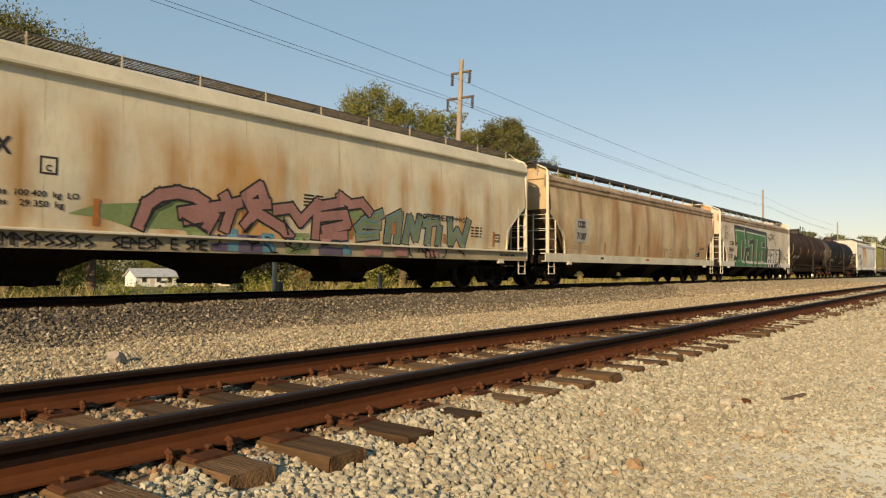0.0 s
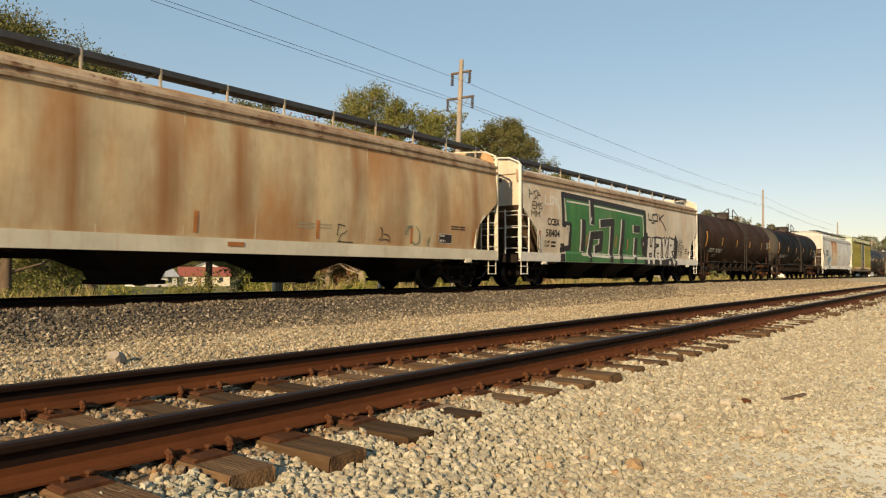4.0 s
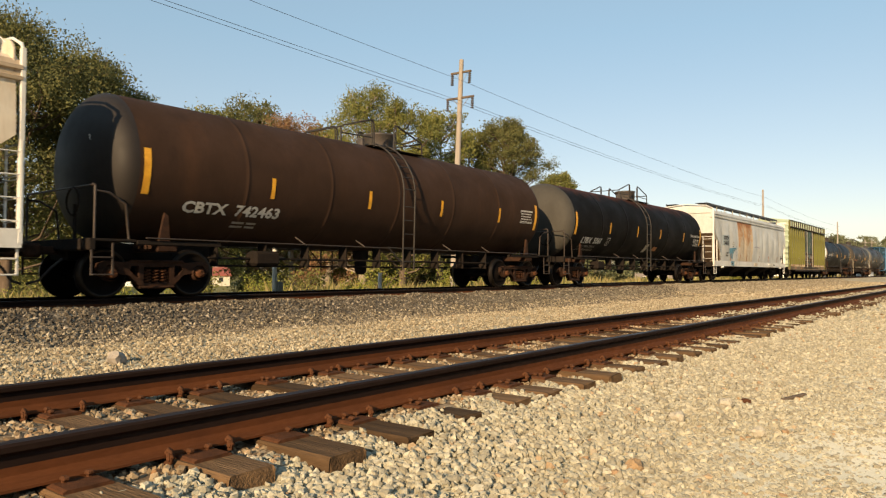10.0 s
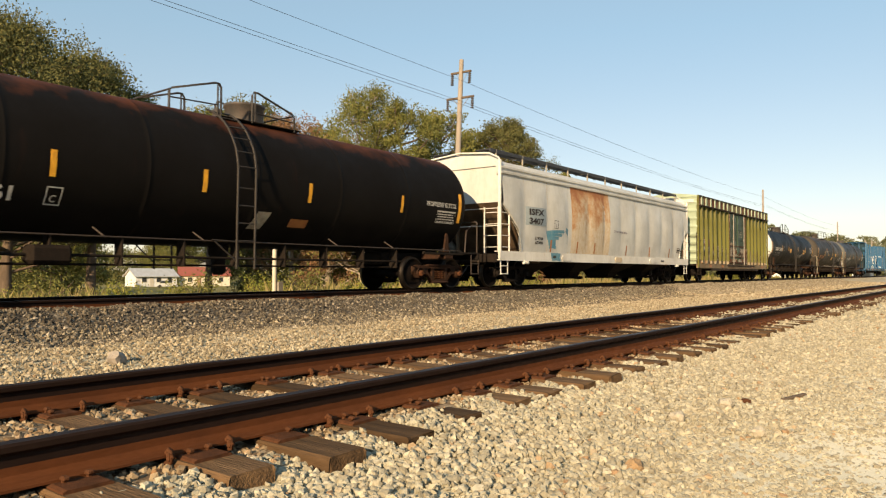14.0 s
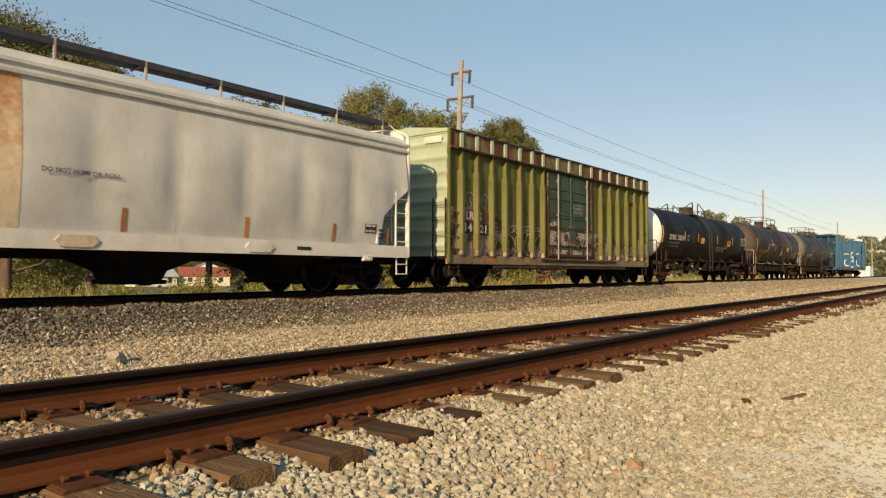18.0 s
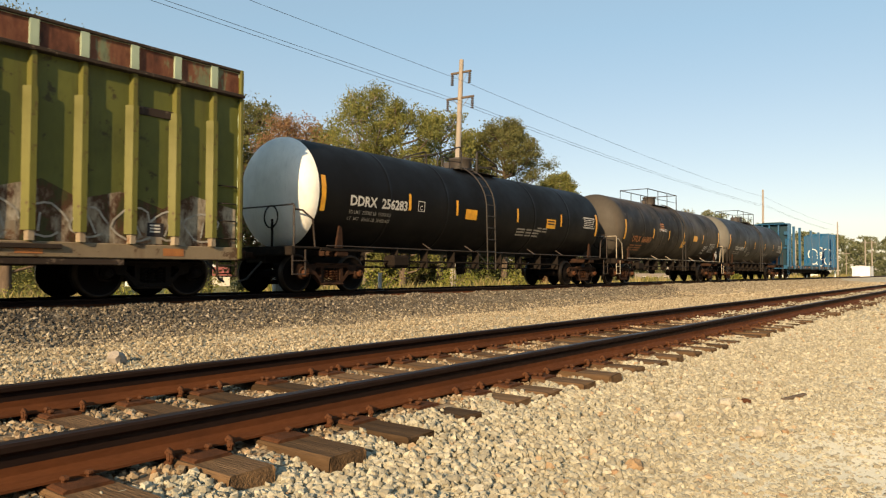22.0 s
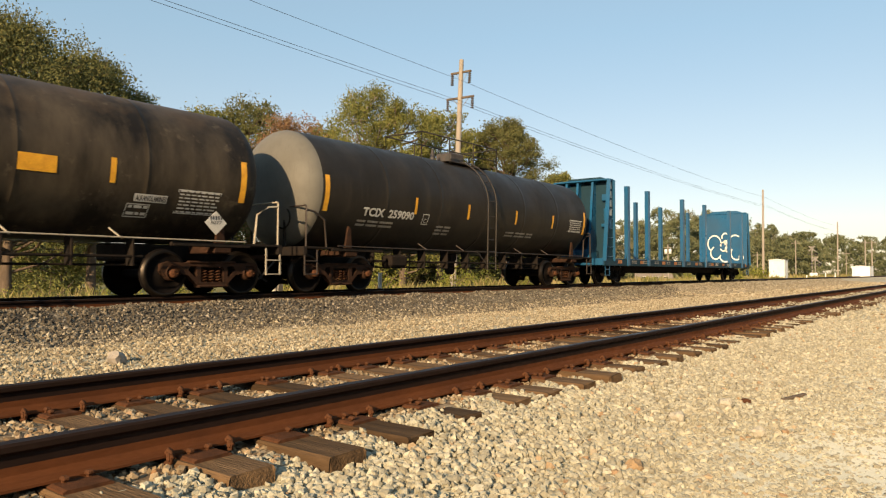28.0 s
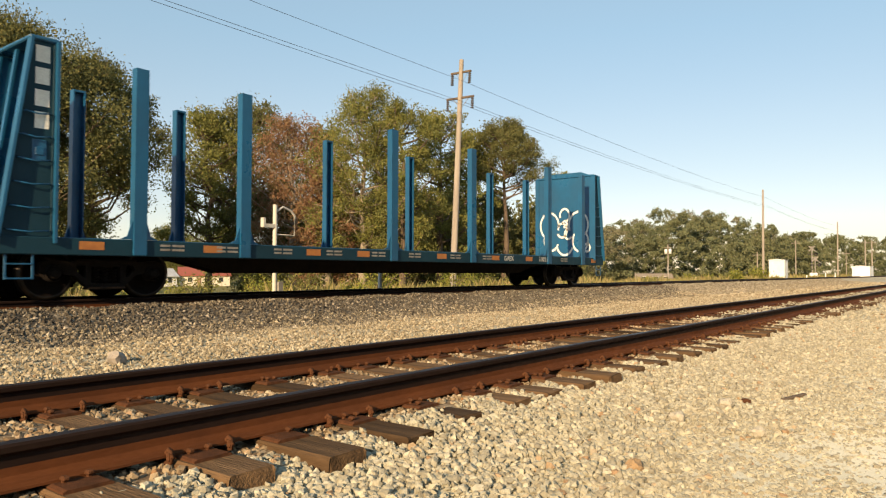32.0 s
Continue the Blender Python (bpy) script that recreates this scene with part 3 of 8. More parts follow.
# ---- running gear ----
def make_truck_meshes():
    s = {}
    fr = Shape()
    outer = [(-1.12, 0.50), (-1.10, 0.64), (-0.95, 0.69), (-0.62, 0.66), (-0.45, 0.70), (0.45, 0.70), (0.62, 0.66), (0.95, 0.69), (1.10, 0.64), (1.12, 0.50),
             (1.04, 0.40), (0.78, 0.46), (0.55, 0.42), (0.36, 0.24), (0.28, 0.19), (-0.28, 0.19), (-0.36, 0.24), (-0.55, 0.42), (-0.78, 0.46), (-1.04, 0.40)]
    holes = [[(-0.50, 0.60), (-0.36, 0.60), (-0.36, 0.38), (-0.42, 0.40), (-0.54, 0.52)], [(0.50, 0.60), (0.36, 0.60), (0.36, 0.38), (0.42, 0.40), (0.54, 0.52)],
             [(-0.26, 0.58), (0.26, 0.58), (0.26, 0.28), (-0.26, 0.28)]]
    loops = [[Vector((x, z, 0)) for x, z in outer]] + [[Vector((x, z, 0)) for x, z in h] for h in holes]
    flat = [p for lp in loops for p in lp]
    tris = geometry.tessellate_polygon(loops)
    for y in (-0.07, 0.07):
        fr.add([(p.x, y, p.y) for p in flat], [tuple(t) for t in tris])
    for lp in loops:
        n = len(lp)
        fr.add([(p.x, -0.07, p.y) for p in lp] + [(p.x, 0.07, p.y) for p in lp], [(i, (i + 1) % n, n + (i + 1) % n, n + i) for i in range(n)])
    fr.box(-0.55, 0.55, -0.10, 0.02, 0.655, 0.71, 0.02)
    fr.box(-0.34, 0.34, -0.13, 0.10, 0.17, 0.225, 0.02)
    fr.lathe([(-0.11, 0.14), (-0.05, 0.16), (0.06, 0.16)], (-0.889, 0.47), "y", 14).lathe([(-0.11, 0.14), (-0.05, 0.16), (0.06, 0.16)], (0.889, 0.47), "y", 14)
    s["side_frame"] = fr.mesh("side_frame")
    sp = Shape()
    for k in (-0.16, 0, 0.16):
        pts = [(k + 0.058 * math.cos(a * 0.785), 0.058 * math.sin(a * 0.785), 0.23 + 0.0072 * a) for a in range(0, 43)]
        sp.tube(pts, 0.014, 5)
    s["spring"] = sp.mesh("spring")
    cap = Shape().lathe([(-0.10, 0.001), (-0.10, 0.055), (-0.085, 0.085), (0.0, 0.09), (0.04, 0.10)], (0, 0), "y", 14)
    for a in range(3):
        u, w = 0.05 * math.cos(a * 2.09), 0.05 * math.sin(a * 2.09)
        cap.box(u - 0.012, u + 0.012, -0.12, -0.095, w - 0.012, w + 0.012, 0.004)
    s["bearing_cap"] = cap.mesh("bearing_cap")
    ws = Shape()
    ws.lathe([(-0.9, 0.001), (-0.9, 0.075), (-0.72, 0.09), (0.72, 0.09), (0.9, 0.075), (0.9, 0.001)], (0, 0), "y", 14)
    for sd in (-1, 1):
        prof = [(0.665, 0.12), (0.665, 0.10), (0.70, 0.13), (0.735, 0.34), (0.685, 0.39), (0.685, 0.484), (0.712, 0.484), (0.722, 0.460), (0.815, 0.452), (0.815, 0.395), (0.775, 0.37), (0.765, 0.17), (0.80, 0.14), (0.80, 0.09)]
        n0 = len(ws.f)
        ws.lathe([(sd * a, r) for a, r in prof], (0, 0), "y", 36)
        for i in range(n0, len(ws.f)):
            ring = (i - n0) // 36
            if ring in (7, 8):
                ws.m[i] = 1
    s["wheelset"] = ws.mesh("wheelset")
    bo = Shape().box(-0.2, 0.2, -0.95, 0.95, 0.52, 0.70, 0.04)
    for sd in (-1, 1):
        bo.box(sd * 0.30 - 0.05, sd * 0.30 + 0.05, -0.7, 0.7, 0.34, 0.44, 0.02)
        for y in (-0.75, 0.75):
            bo.box(sd * 0.40 - 0.03, sd * 0.40 + 0.03, y - 0.05, y + 0.05, 0.30, 0.56, 0.015)
    bo.lathe([(0.70, 0.18), (0.80, 0.18)], (0, 0), "z", 16)
    s["truck"] = bo.mesh("truck")
    return s


TRUCK = None
WHEELSETS = []


def add_truck(car, x, mat):
    """A two-axle truck under a car at x."""
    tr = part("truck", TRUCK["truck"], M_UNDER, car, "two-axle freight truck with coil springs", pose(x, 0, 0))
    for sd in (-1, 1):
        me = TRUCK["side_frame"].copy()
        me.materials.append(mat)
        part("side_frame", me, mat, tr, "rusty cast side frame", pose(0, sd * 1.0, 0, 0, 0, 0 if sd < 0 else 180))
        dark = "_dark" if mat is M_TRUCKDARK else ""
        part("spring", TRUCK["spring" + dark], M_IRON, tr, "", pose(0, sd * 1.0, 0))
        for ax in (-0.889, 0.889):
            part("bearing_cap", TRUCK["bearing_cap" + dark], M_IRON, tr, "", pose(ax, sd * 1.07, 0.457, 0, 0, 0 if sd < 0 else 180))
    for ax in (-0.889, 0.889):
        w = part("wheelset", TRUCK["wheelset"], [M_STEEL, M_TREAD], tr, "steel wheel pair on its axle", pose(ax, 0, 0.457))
        WHEELSETS.append((w, ax))
    return tr


def coupler(car, x, d):
    """Knuckle coupler pointing in direction d (+1 or -1) from x, with a brake hose."""
    sh = Shape()
    a = lambda u, w: (min(x + d * u, x + d * w), max(x + d * u, x + d * w))
    sh.box(*a(-0.5, 0.22), -0.075, 0.075, 0.80, 0.95, 0.02)
    sh.box(*a(0.20, 0.50), -0.14, 0.10, 0.74, 1.0, 0.05)
    sh.box(*a(0.38, 0.56), 0.04, 0.16, 0.76, 0.98, 0.04)
    part("coupler", sh, M_TRUCK, car, "rusty knuckle coupler")
    hz = Shape().tube([(x - d * 0.05, -0.35, 0.72), (x + d * 0.15, -0.36, 0.55), (x + d * 0.32, -0.30, 0.33), (x + d * 0.5, -0.22, 0.27)], 0.024, 6)
    part("brake_hose", hz, M_BLACK, car, "black rubber brake hose")


def ladder(name, car, mat, x0, x1, y, z0, z1, n, depth=0.05, bar=0.012):
    sh = Shape()
    for x in (x0, x1):
        sh.box(x - 0.018, x + 0.018, y - depth, y, z0, z1, 0.005)
    for i in range(n):
        z = z0 + (z1 - z0) * (i + 0.5) / n
        sh.tube([(x0, y - depth * 0.6, z), (x1, y - depth * 0.6, z)], bar, 6)
    return part(name, sh, mat, car)


def end_ladder(name, car, mat, x, y0, y1, z0, z1, n, bar=0.012):
    sh = Shape()
    for y in (y0, y1):
        sh.box(x - 0.018, x + 0.018, y - 0.018, y + 0.018, z0, z1, 0.005)
    for i in range(n):
        z = z0 + (z1 - z0) * (i + 0.5) / n
        sh.tube([(x, y0, z), (x, y1, z)], bar, 6)
    return part(name, sh, mat, car)


def step(car, mat, x0, x1, y, z0, z1):
    """A stirrup step hanging below the sill."""
    sh = Shape()
    for x in (x0, x1):
        sh.box(x - 0.02, x + 0.02, y - 0.012, y + 0.012, z0, z1, 0.005)
    for z in (z0 + 0.02, (z0 + z1) / 2 + 0.03):
        sh.box(x0, x1, y - 0.03, y + 0.03, z - 0.014, z + 0.014, 0.006)
    return part("step", sh, mat, car)


M_WELD = plain("weld_line", (0.50, 0.41, 0.28), (0.62, 0.55, 0.42), 3, 0.7, 0, 0.1)
M_GRATING = plain("galvanised_grating", (0.13, 0.12, 0.10), (0.07, 0.06, 0.05), 5, 0.7, 0.2, 0.1)
M_LADDER = plain("dark_ladder_paint", (0.034, 0.027, 0.022), (0.018, 0.015, 0.013), 8, 0.65, 0.1, 0.1)
M_TANKTOP = plain("dark_fittings", (0.045, 0.042, 0.04), (0.08, 0.06, 0.05), 5, 0.6, 0.1, 0.1)

M_BOARD = plain("slate_walkway", (0.055, 0.058, 0.066), (0.03, 0.031, 0.034), 5, 0.6, 0.3, 0.1)
M_BRACKET = plain("dirty_bracket", (0.40, 0.37, 0.31), (0.27, 0.23, 0.18), 8, 0.7, 0.1, 0.1)
M_SLOPE = plain("grimy_slope_paint", (0.17, 0.115, 0.075), (0.085, 0.06, 0.042), 2.5, 0.8, 0, 0.2, (1, 1, 0.3))


# ---- covered hopper ----
def hopper(s0, s1, label, paint, trim, bays, bay_gap, bay_w, board, bulge=0.02, seams=2.45, eave=3.62, band="steps", truck_in=1.55, truck_mat=None, lead=0.0, chord=None, lip=False, bay_shift=0.0, bay_d=0.62):
    """A covered hopper car with its left end at train place s0."""
    L = s1 - s0
    car = thing("hopper_car", label, "freight car", "cars of the train")
    car["s0"] = s0

    def ys(x, z):
        u = (x % seams) / seams
        ridge = bulge * (1 - abs(2 * u - 1) ** 3)
        return -1.545 - 0.05 * math.sin(math.pi * (z - 1.1) / 2.6) - ridge * math.sin(math.pi * min(1, max(0, (z - 1.1) / 2.5)))
    face = Face(ys)
    car_face = face
    cut = 1.15
    # shell: both sides
    xs = [lead + k for k in (0.12, 0.3, 0.55, 0.8, 1.02, 1.08, 1.2)]
    xs += [lead + 1.2 + (L - lead - 2.4) * i / 84 for i in range(1, 84)] + [L - k for k in (1.2, 1.08, 1.02, 0.8, 0.55, 0.3, 0.12)]
    sh = Shape()
    rows = 12

    def zlow(x):
        d = min(x - lead, L - x) - 0.12
        if d > 1.05:
            return 1.14
        return 2.62 - 0.80 * max(0, d) if d < 0.95 else 1.40
    for sd in (1, -1):
        v = []
        for x in xs:
            z0 = zlow(x)
            for r in range(rows + 1):
                z = z0 + (eave - z0) * r / rows
                v.append((x, sd * ys(x, z), z))
        f = [(i * (rows + 1) + r, (i + 1) * (rows + 1) + r, (i + 1) * (rows + 1) + r + 1, i * (rows + 1) + r + 1) for i in range(len(xs) - 1) for r in range(rows)]
        sh.add(v, f, 0, True)
    body = part("body", sh, paint, car)
    # pale strips that edge the slanted cut at both ends
    for sd in (-1, 1):
        for d, x in ((1, lead), (-1, L)):
            ed = Shape()
            pts = [(x + d * 0.12, 2.62), (x + d * 1.02, 1.90), (x + d * 1.10, 1.80), (x + d * 1.16, 1.66), (x + d * 1.19, 1.15)]
            for a, b in zip(pts[:-1], pts[1:]):
                ed.add([(p[0], sd * (1.605 - 0.06 * k), p[1]) for p in (a, b) for k in (0, 1)], [(0, 1, 3, 2)])
                ed.add([(a[0], sd * 1.606, a[1]), (b[0], sd * 1.606, b[1]), (b[0] + d * 0.05, sd * 1.606, b[1] + 0.05), (a[0] + d * 0.04, sd * 1.606, a[1] + 0.06),
                        (a[0], sd * 1.56, a[1]), (b[0], sd * 1.56, b[1]), (b[0] + d * 0.05, sd * 1.56, b[1] + 0.05), (a[0] + d * 0.04, sd * 1.56, a[1] + 0.06)],
                       [(0, 1, 2, 3), (7, 6, 5, 4), (0, 4, 5, 1), (3, 2, 6, 7)])
            part("end_edging", ed, trim, car)
    # weld seams between the side sheets
    k = math.ceil(1.3 / seams) * seams
    while k < L - 1.3:
        lay("weld_seam", [rect(k - 0.012, k + 0.012, 1.17, eave - 0.01)], M_WELD, car, face, 0.003)
        k += seams
    # end bulkheads and slope sheets
    for d, x in ((1, 0.12 + lead), (-1, L - 0.12)):
        en = Shape()
        en.box(min(x, x + d * 0.03), max(x, x + d * 0.03), -1.52, 1.52, 2.70, 4.02, 0.004)
        en.prism([(-1.5, 4.02), (-1.4, 4.14), (-1.15, 4.23), (0, 4.33), (1.15, 4.23), (1.4, 4.14), (1.5, 4.02)], min(x, x + d * 0.03), max(x, x + d * 0.03), "x")
        part("end_panel", en, paint, car)
        sl = Shape()
        sl.add([(x, -1.52, 2.72), (x, 1.52, 2.72), (x + d * 2.5, 1.45, 0.80), (x + d * 2.5, -1.45, 0.80),
                (x + d * 0.04, -1.52, 2.76), (x + d * 0.04, 1.52, 2.76), (x + d * 2.6, 1.45, 0.84), (x + d * 2.6, -1.45, 0.84)],
               [(0, 1, 2, 3), (4, 7, 6, 5), (0, 3, 7, 4), (1, 5, 6, 2), (0, 4, 5, 1), (3, 2, 6, 7)])
        for y in (-0.55, 0.55):
            sl.box(min(x + d * 0.5, x + d * 0.6), max(x + d * 0.5, x + d * 0.6), y - 0.05, y + 0.05, 1.08, 2.4, 0.01)
        part("slope_sheet", sl, M_SLOPE, car, "grimy brown slope sheet")
        # corner posts, end frame over the roof
        fr = Shape()
        xp = x - d * 0.10
        for sd in (-1, 1):
            fr.box(xp - 0.036, xp + 0.036, sd * 1.56 - 0.045, sd * 1.56 + 0.045, 0.92, 4.02, 0.008)
            fr.tube([(xp, sd * 1.56, 4.0), (xp, sd * 1.50, 4.10), (xp, sd * 1.15, 4.26), (xp, 0, 4.36)], 0.03, 6)
        part("end_frame", fr, trim, car, "painted corner posts and roof-line frame")
        xa, xb = (xp, xp + d * 0.5)
        ladder("side_ladder", car, trim, min(xa, xb), max(xa, xb), -1.56, 1.1, 2.55, 4)
        ladder("side_ladder", car, trim, min(xa, xb), max(xa, xb), 1.61, 1.1, 2.55, 4)
        end_ladder("end_ladder", car, trim, xp, -1.50, -0.98, 1.1, 2.55, 4)
        step(car, trim, min(xa, xb) + 0.08, max(xa, xb) - 0.02, -1.54, 0.42, 0.90)
        step(car, trim, min(xa, xb) + 0.08, max(xa, xb) - 0.02, 1.54, 0.42, 0.90)
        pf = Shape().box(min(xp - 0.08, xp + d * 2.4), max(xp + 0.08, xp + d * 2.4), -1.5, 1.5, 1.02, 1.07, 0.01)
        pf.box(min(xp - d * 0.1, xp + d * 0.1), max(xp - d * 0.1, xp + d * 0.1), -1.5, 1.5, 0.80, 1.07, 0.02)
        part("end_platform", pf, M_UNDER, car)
        hr = Shape().tube([(xp, -1.5, 1.95), (xp, 1.5, 1.95)], 0.013, 6).tube([(xp, -1.5, 2.5), (xp, 1.5, 2.5)], 0.013, 6)
        part("grab_rail", hr, trim, car)
        coupler(car, xp - d * 0.05, -d)
    # brake gear on the left end
    bw = Shape().lathe([(-0.02, 0.20), (0.0, 0.24), (0.02, 0.20)], (0.7, 2.2), "x", 18)
    bw.box(-0.02, 0.3, 0.55, 0.85, 1.9, 2.15, 0.03)
    part("brake_wheel", bw, M_UNDER, car)
    # top chord and roof
    ch = Shape()
    for sd in (-1, 1):
        if band == "steps":
            prof = [(1.50, eave - 0.02), (1.615, eave), (1.625, eave + 0.05), (1.57, eave + 0.07), (1.57, eave + 0.15), (1.615, eave + 0.17), (1.615, eave + 0.23), (1.55, eave + 0.25), (1.50, eave + 0.34), (1.40, eave + 0.36), (1.40, eave)]
        else:
            prof = [(1.50, eave - 0.02), (1.66, eave + 0.02), (1.665, eave + 0.06), (1.60, eave + 0.22), (1.56, eave + 0.32), (1.48, eave + 0.36), (1.40, eave + 0.36), (1.40, eave)]
        ch.prism([(sd * a, b) for a, b in prof], 0.03 + lead, L - 0.03, "x")
    part("top_chord", ch, chord or paint, car)
    rf = Shape()
    base = eave + 0.34
    rf.prism([(-1.48, base), (-1.30, base + 0.10), (-0.75, base + 0.22), (0, base + 0.25), (0.75, base + 0.22), (1.30, base + 0.10), (1.48, base), (1.4, base - 0.1), (-1.4, base - 0.1)], 0.06 + lead, L - 0.06, "x")
    part("roof", rf, paint, car)
    # running boards on posts
    for sd in (-1, 1):
        bd = Shape()
        z = base + (0.45 if board == "plank" else 0.33)
        ya, yb = sorted((sd * 1.12, sd * 0.55))
        if board == "plank":
            bd.box(0.2, L - 0.35, ya, yb, z, z + 0.035, 0.005)
            bd.box(0.2, L - 0.35, sd * 1.13 - 0.02, sd * 1.13 + 0.02, z - 0.07, z + 0.05, 0.005)
        else:
            for k in range(2):
                yy = ya + (yb - ya) * k
                bd.box(0.2, L - 0.35, yy - 0.008, yy + 0.008, z, z + 0.03)
            k = 0.2
            while k < L - 0.4:
                bd.box(k, k + 0.022, ya, yb, z + 0.005, z + 0.032)
                k += 0.085
        part("running_board", bd, M_BOARD if board == "plank" else M_GRATING, car, "dark roof walkway on posts")
        pitch = 1.48
        pw = 0.022 if board == "plank" else 0.016
        n = int((L - 1.2) / pitch)
        for i in range(n + 1):
            x = 0.55 + i * (L - 1.1) / n
            po = Shape().box(x - pw, x + pw, sd * 1.13 - pw, sd * 1.13 + pw, base + 0.02, z + 0.05, 0.006)
            po.tube([(x, sd * 1.12, z - 0.01), (x, sd * 0.6, z - 0.04)], 0.02, 5)
            part("walkway_post", po, M_BRACKET, car)
        # end grab bend of the walkway
        eb = Shape().tube([(L - 0.35, sd * 1.1, z), (L - 0.22, sd * 1.12, z - 0.03), (L - 0.10, sd * 1.25, z - 0.2), (L - 0.06, sd * 1.45, base)], 0.015, 6)
        part("grab_rail", eb, trim, car)
    # roof hatches in the middle
    ht = Shape()
    k = 1.2
    while k < L - 2.6:
        ht.box(k, k + 1.9, -0.33, 0.33, base + 0.2, base + 0.36, 0.04)
        k += 2.2
    part("roof_hatch", ht, paint, car)
    # side sill
    for sd in (-1, 1):
        si = Shape()
        si.prism([(sd * 1.40, 1.16), (sd * 1.60, 1.16), (sd * 1.60, 0.86), (sd * 1.44, 0.86), (sd * 1.44, 0.89), (sd * 1.57, 0.89), (sd * 1.57, 1.13), (sd * 1.40, 1.13)], lead * 0.6, L, "x")
        # below a lip, the shade on the sill face is in its colour
        part("side_sill", si, P_DULLSILL if lip else trim, car, "long painted side sill")
        if lip:
            part("sill_lip", Shape().prism([(sd * 1.55, 1.13), (sd * 1.70, 1.135), (sd * 1.70, 1.16), (sd * 1.55, 1.19)], 0.9, L - 0.1, "x"), trim, car, "projecting top edge of the sill")
    for x in (1.55 + lead, L - 1.55):
        bt = Shape().box(x - 0.16, x + 0.16, -1.615, -1.52, 0.76, 0.90, 0.02)
        bt.lathe([(-1.63, 0.045), (-1.60, 0.045)], (x, 0.83), "y", 10)
        part("jacking_pad", bt, trim, car)
    # hopper bays
    mid = L / 2
    for b in range(bays):
        cx = mid + bay_shift + (b - (bays - 1) / 2) * bay_gap
        w2, w1 = bay_gap / 2 - 0.55, bay_w / 2 * 0.9
        hp = Shape()
        top = [(cx - w2, -1.42, 0.98), (cx + w2, -1.42, 0.98), (cx + w2, 1.42, 0.98), (cx - w2, 1.42, 0.98)]
        mdl = [(cx - w1 * 1.1, -bay_d - 0.1, 0.50), (cx + w1 * 1.1, -bay_d - 0.1, 0.50), (cx + w1 * 1.1, bay_d + 0.1, 0.50), (cx - w1 * 1.1, bay_d + 0.1, 0.50)]
        bot = [(cx - w1, -bay_d, 0.32), (cx + w1, -bay_d, 0.32), (cx + w1, bay_d, 0.32), (cx - w1, bay_d, 0.32)]
        hp.add(top + mdl + bot, [(0, 1, 5, 4), (1, 2, 6, 5), (2, 3, 7, 6), (3, 0, 4, 7), (4, 5, 9, 8), (5, 6, 10, 9), (6, 7, 11, 10), (7, 4, 8, 11), (8, 9, 10, 11), (3, 2, 1, 0)])
        hp.box(cx - w1 - 0.07, cx + w1 + 0.07, -bay_d - 0.06, bay_d + 0.06, 0.24, 0.33, 0.015)
        hp.tube([(cx - 0.1, -0.95, 0.28), (cx - 0.1, -0.6, 0.28)], 0.06, 8)
        # bays share the near-black underframe colour
        part("hopper_bay", hp, M_UNDER, car, "near-black discharge hopper with a sliding gate")
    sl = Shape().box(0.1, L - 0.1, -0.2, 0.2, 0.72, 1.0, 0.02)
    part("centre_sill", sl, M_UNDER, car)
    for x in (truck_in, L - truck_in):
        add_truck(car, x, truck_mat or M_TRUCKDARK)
    return car, face, L


def reflectors(car, face, xs, z, h, w, mat):
    for x in xs:
        lay("reflector_strip", [rect(x - w / 2, x + w / 2, z - h / 2, z + h / 2)], mat, car, face, 0.010, "upright reflective strip")


def data_panel(car, face, x, z, w, h, rows, mat, frame=True, dark=None):
    if dark is not None:
        lay("data_panel", [rect(x, x + w, z, z + h)], dark, car, face, 0.006, cuts=False)
    ps = []
    if frame:
        b = 0.016
        ps += [rect(x, x + w, z, z + b), rect(x, x + w, z + h - b, z + h), rect(x, x + b, z, z + h), rect(x + w - b, x + w, z, z + h)]
    rr = random.Random(int(x * 100))
    for r in range(rows):
        zz = z + h * (r + 0.35) / rows
        u = x + 0.04
        while u < x + w - 0.08:
            k = rr.uniform(0.06, 0.16)
            ps.append(rect(u, min(u + k, x + w - 0.04), zz, zz + h / rows * 0.42))
            u += k + 0.03
    lay("small_print", ps, mat, car, face, 0.009, "stencilled panel of small print", cuts=False)


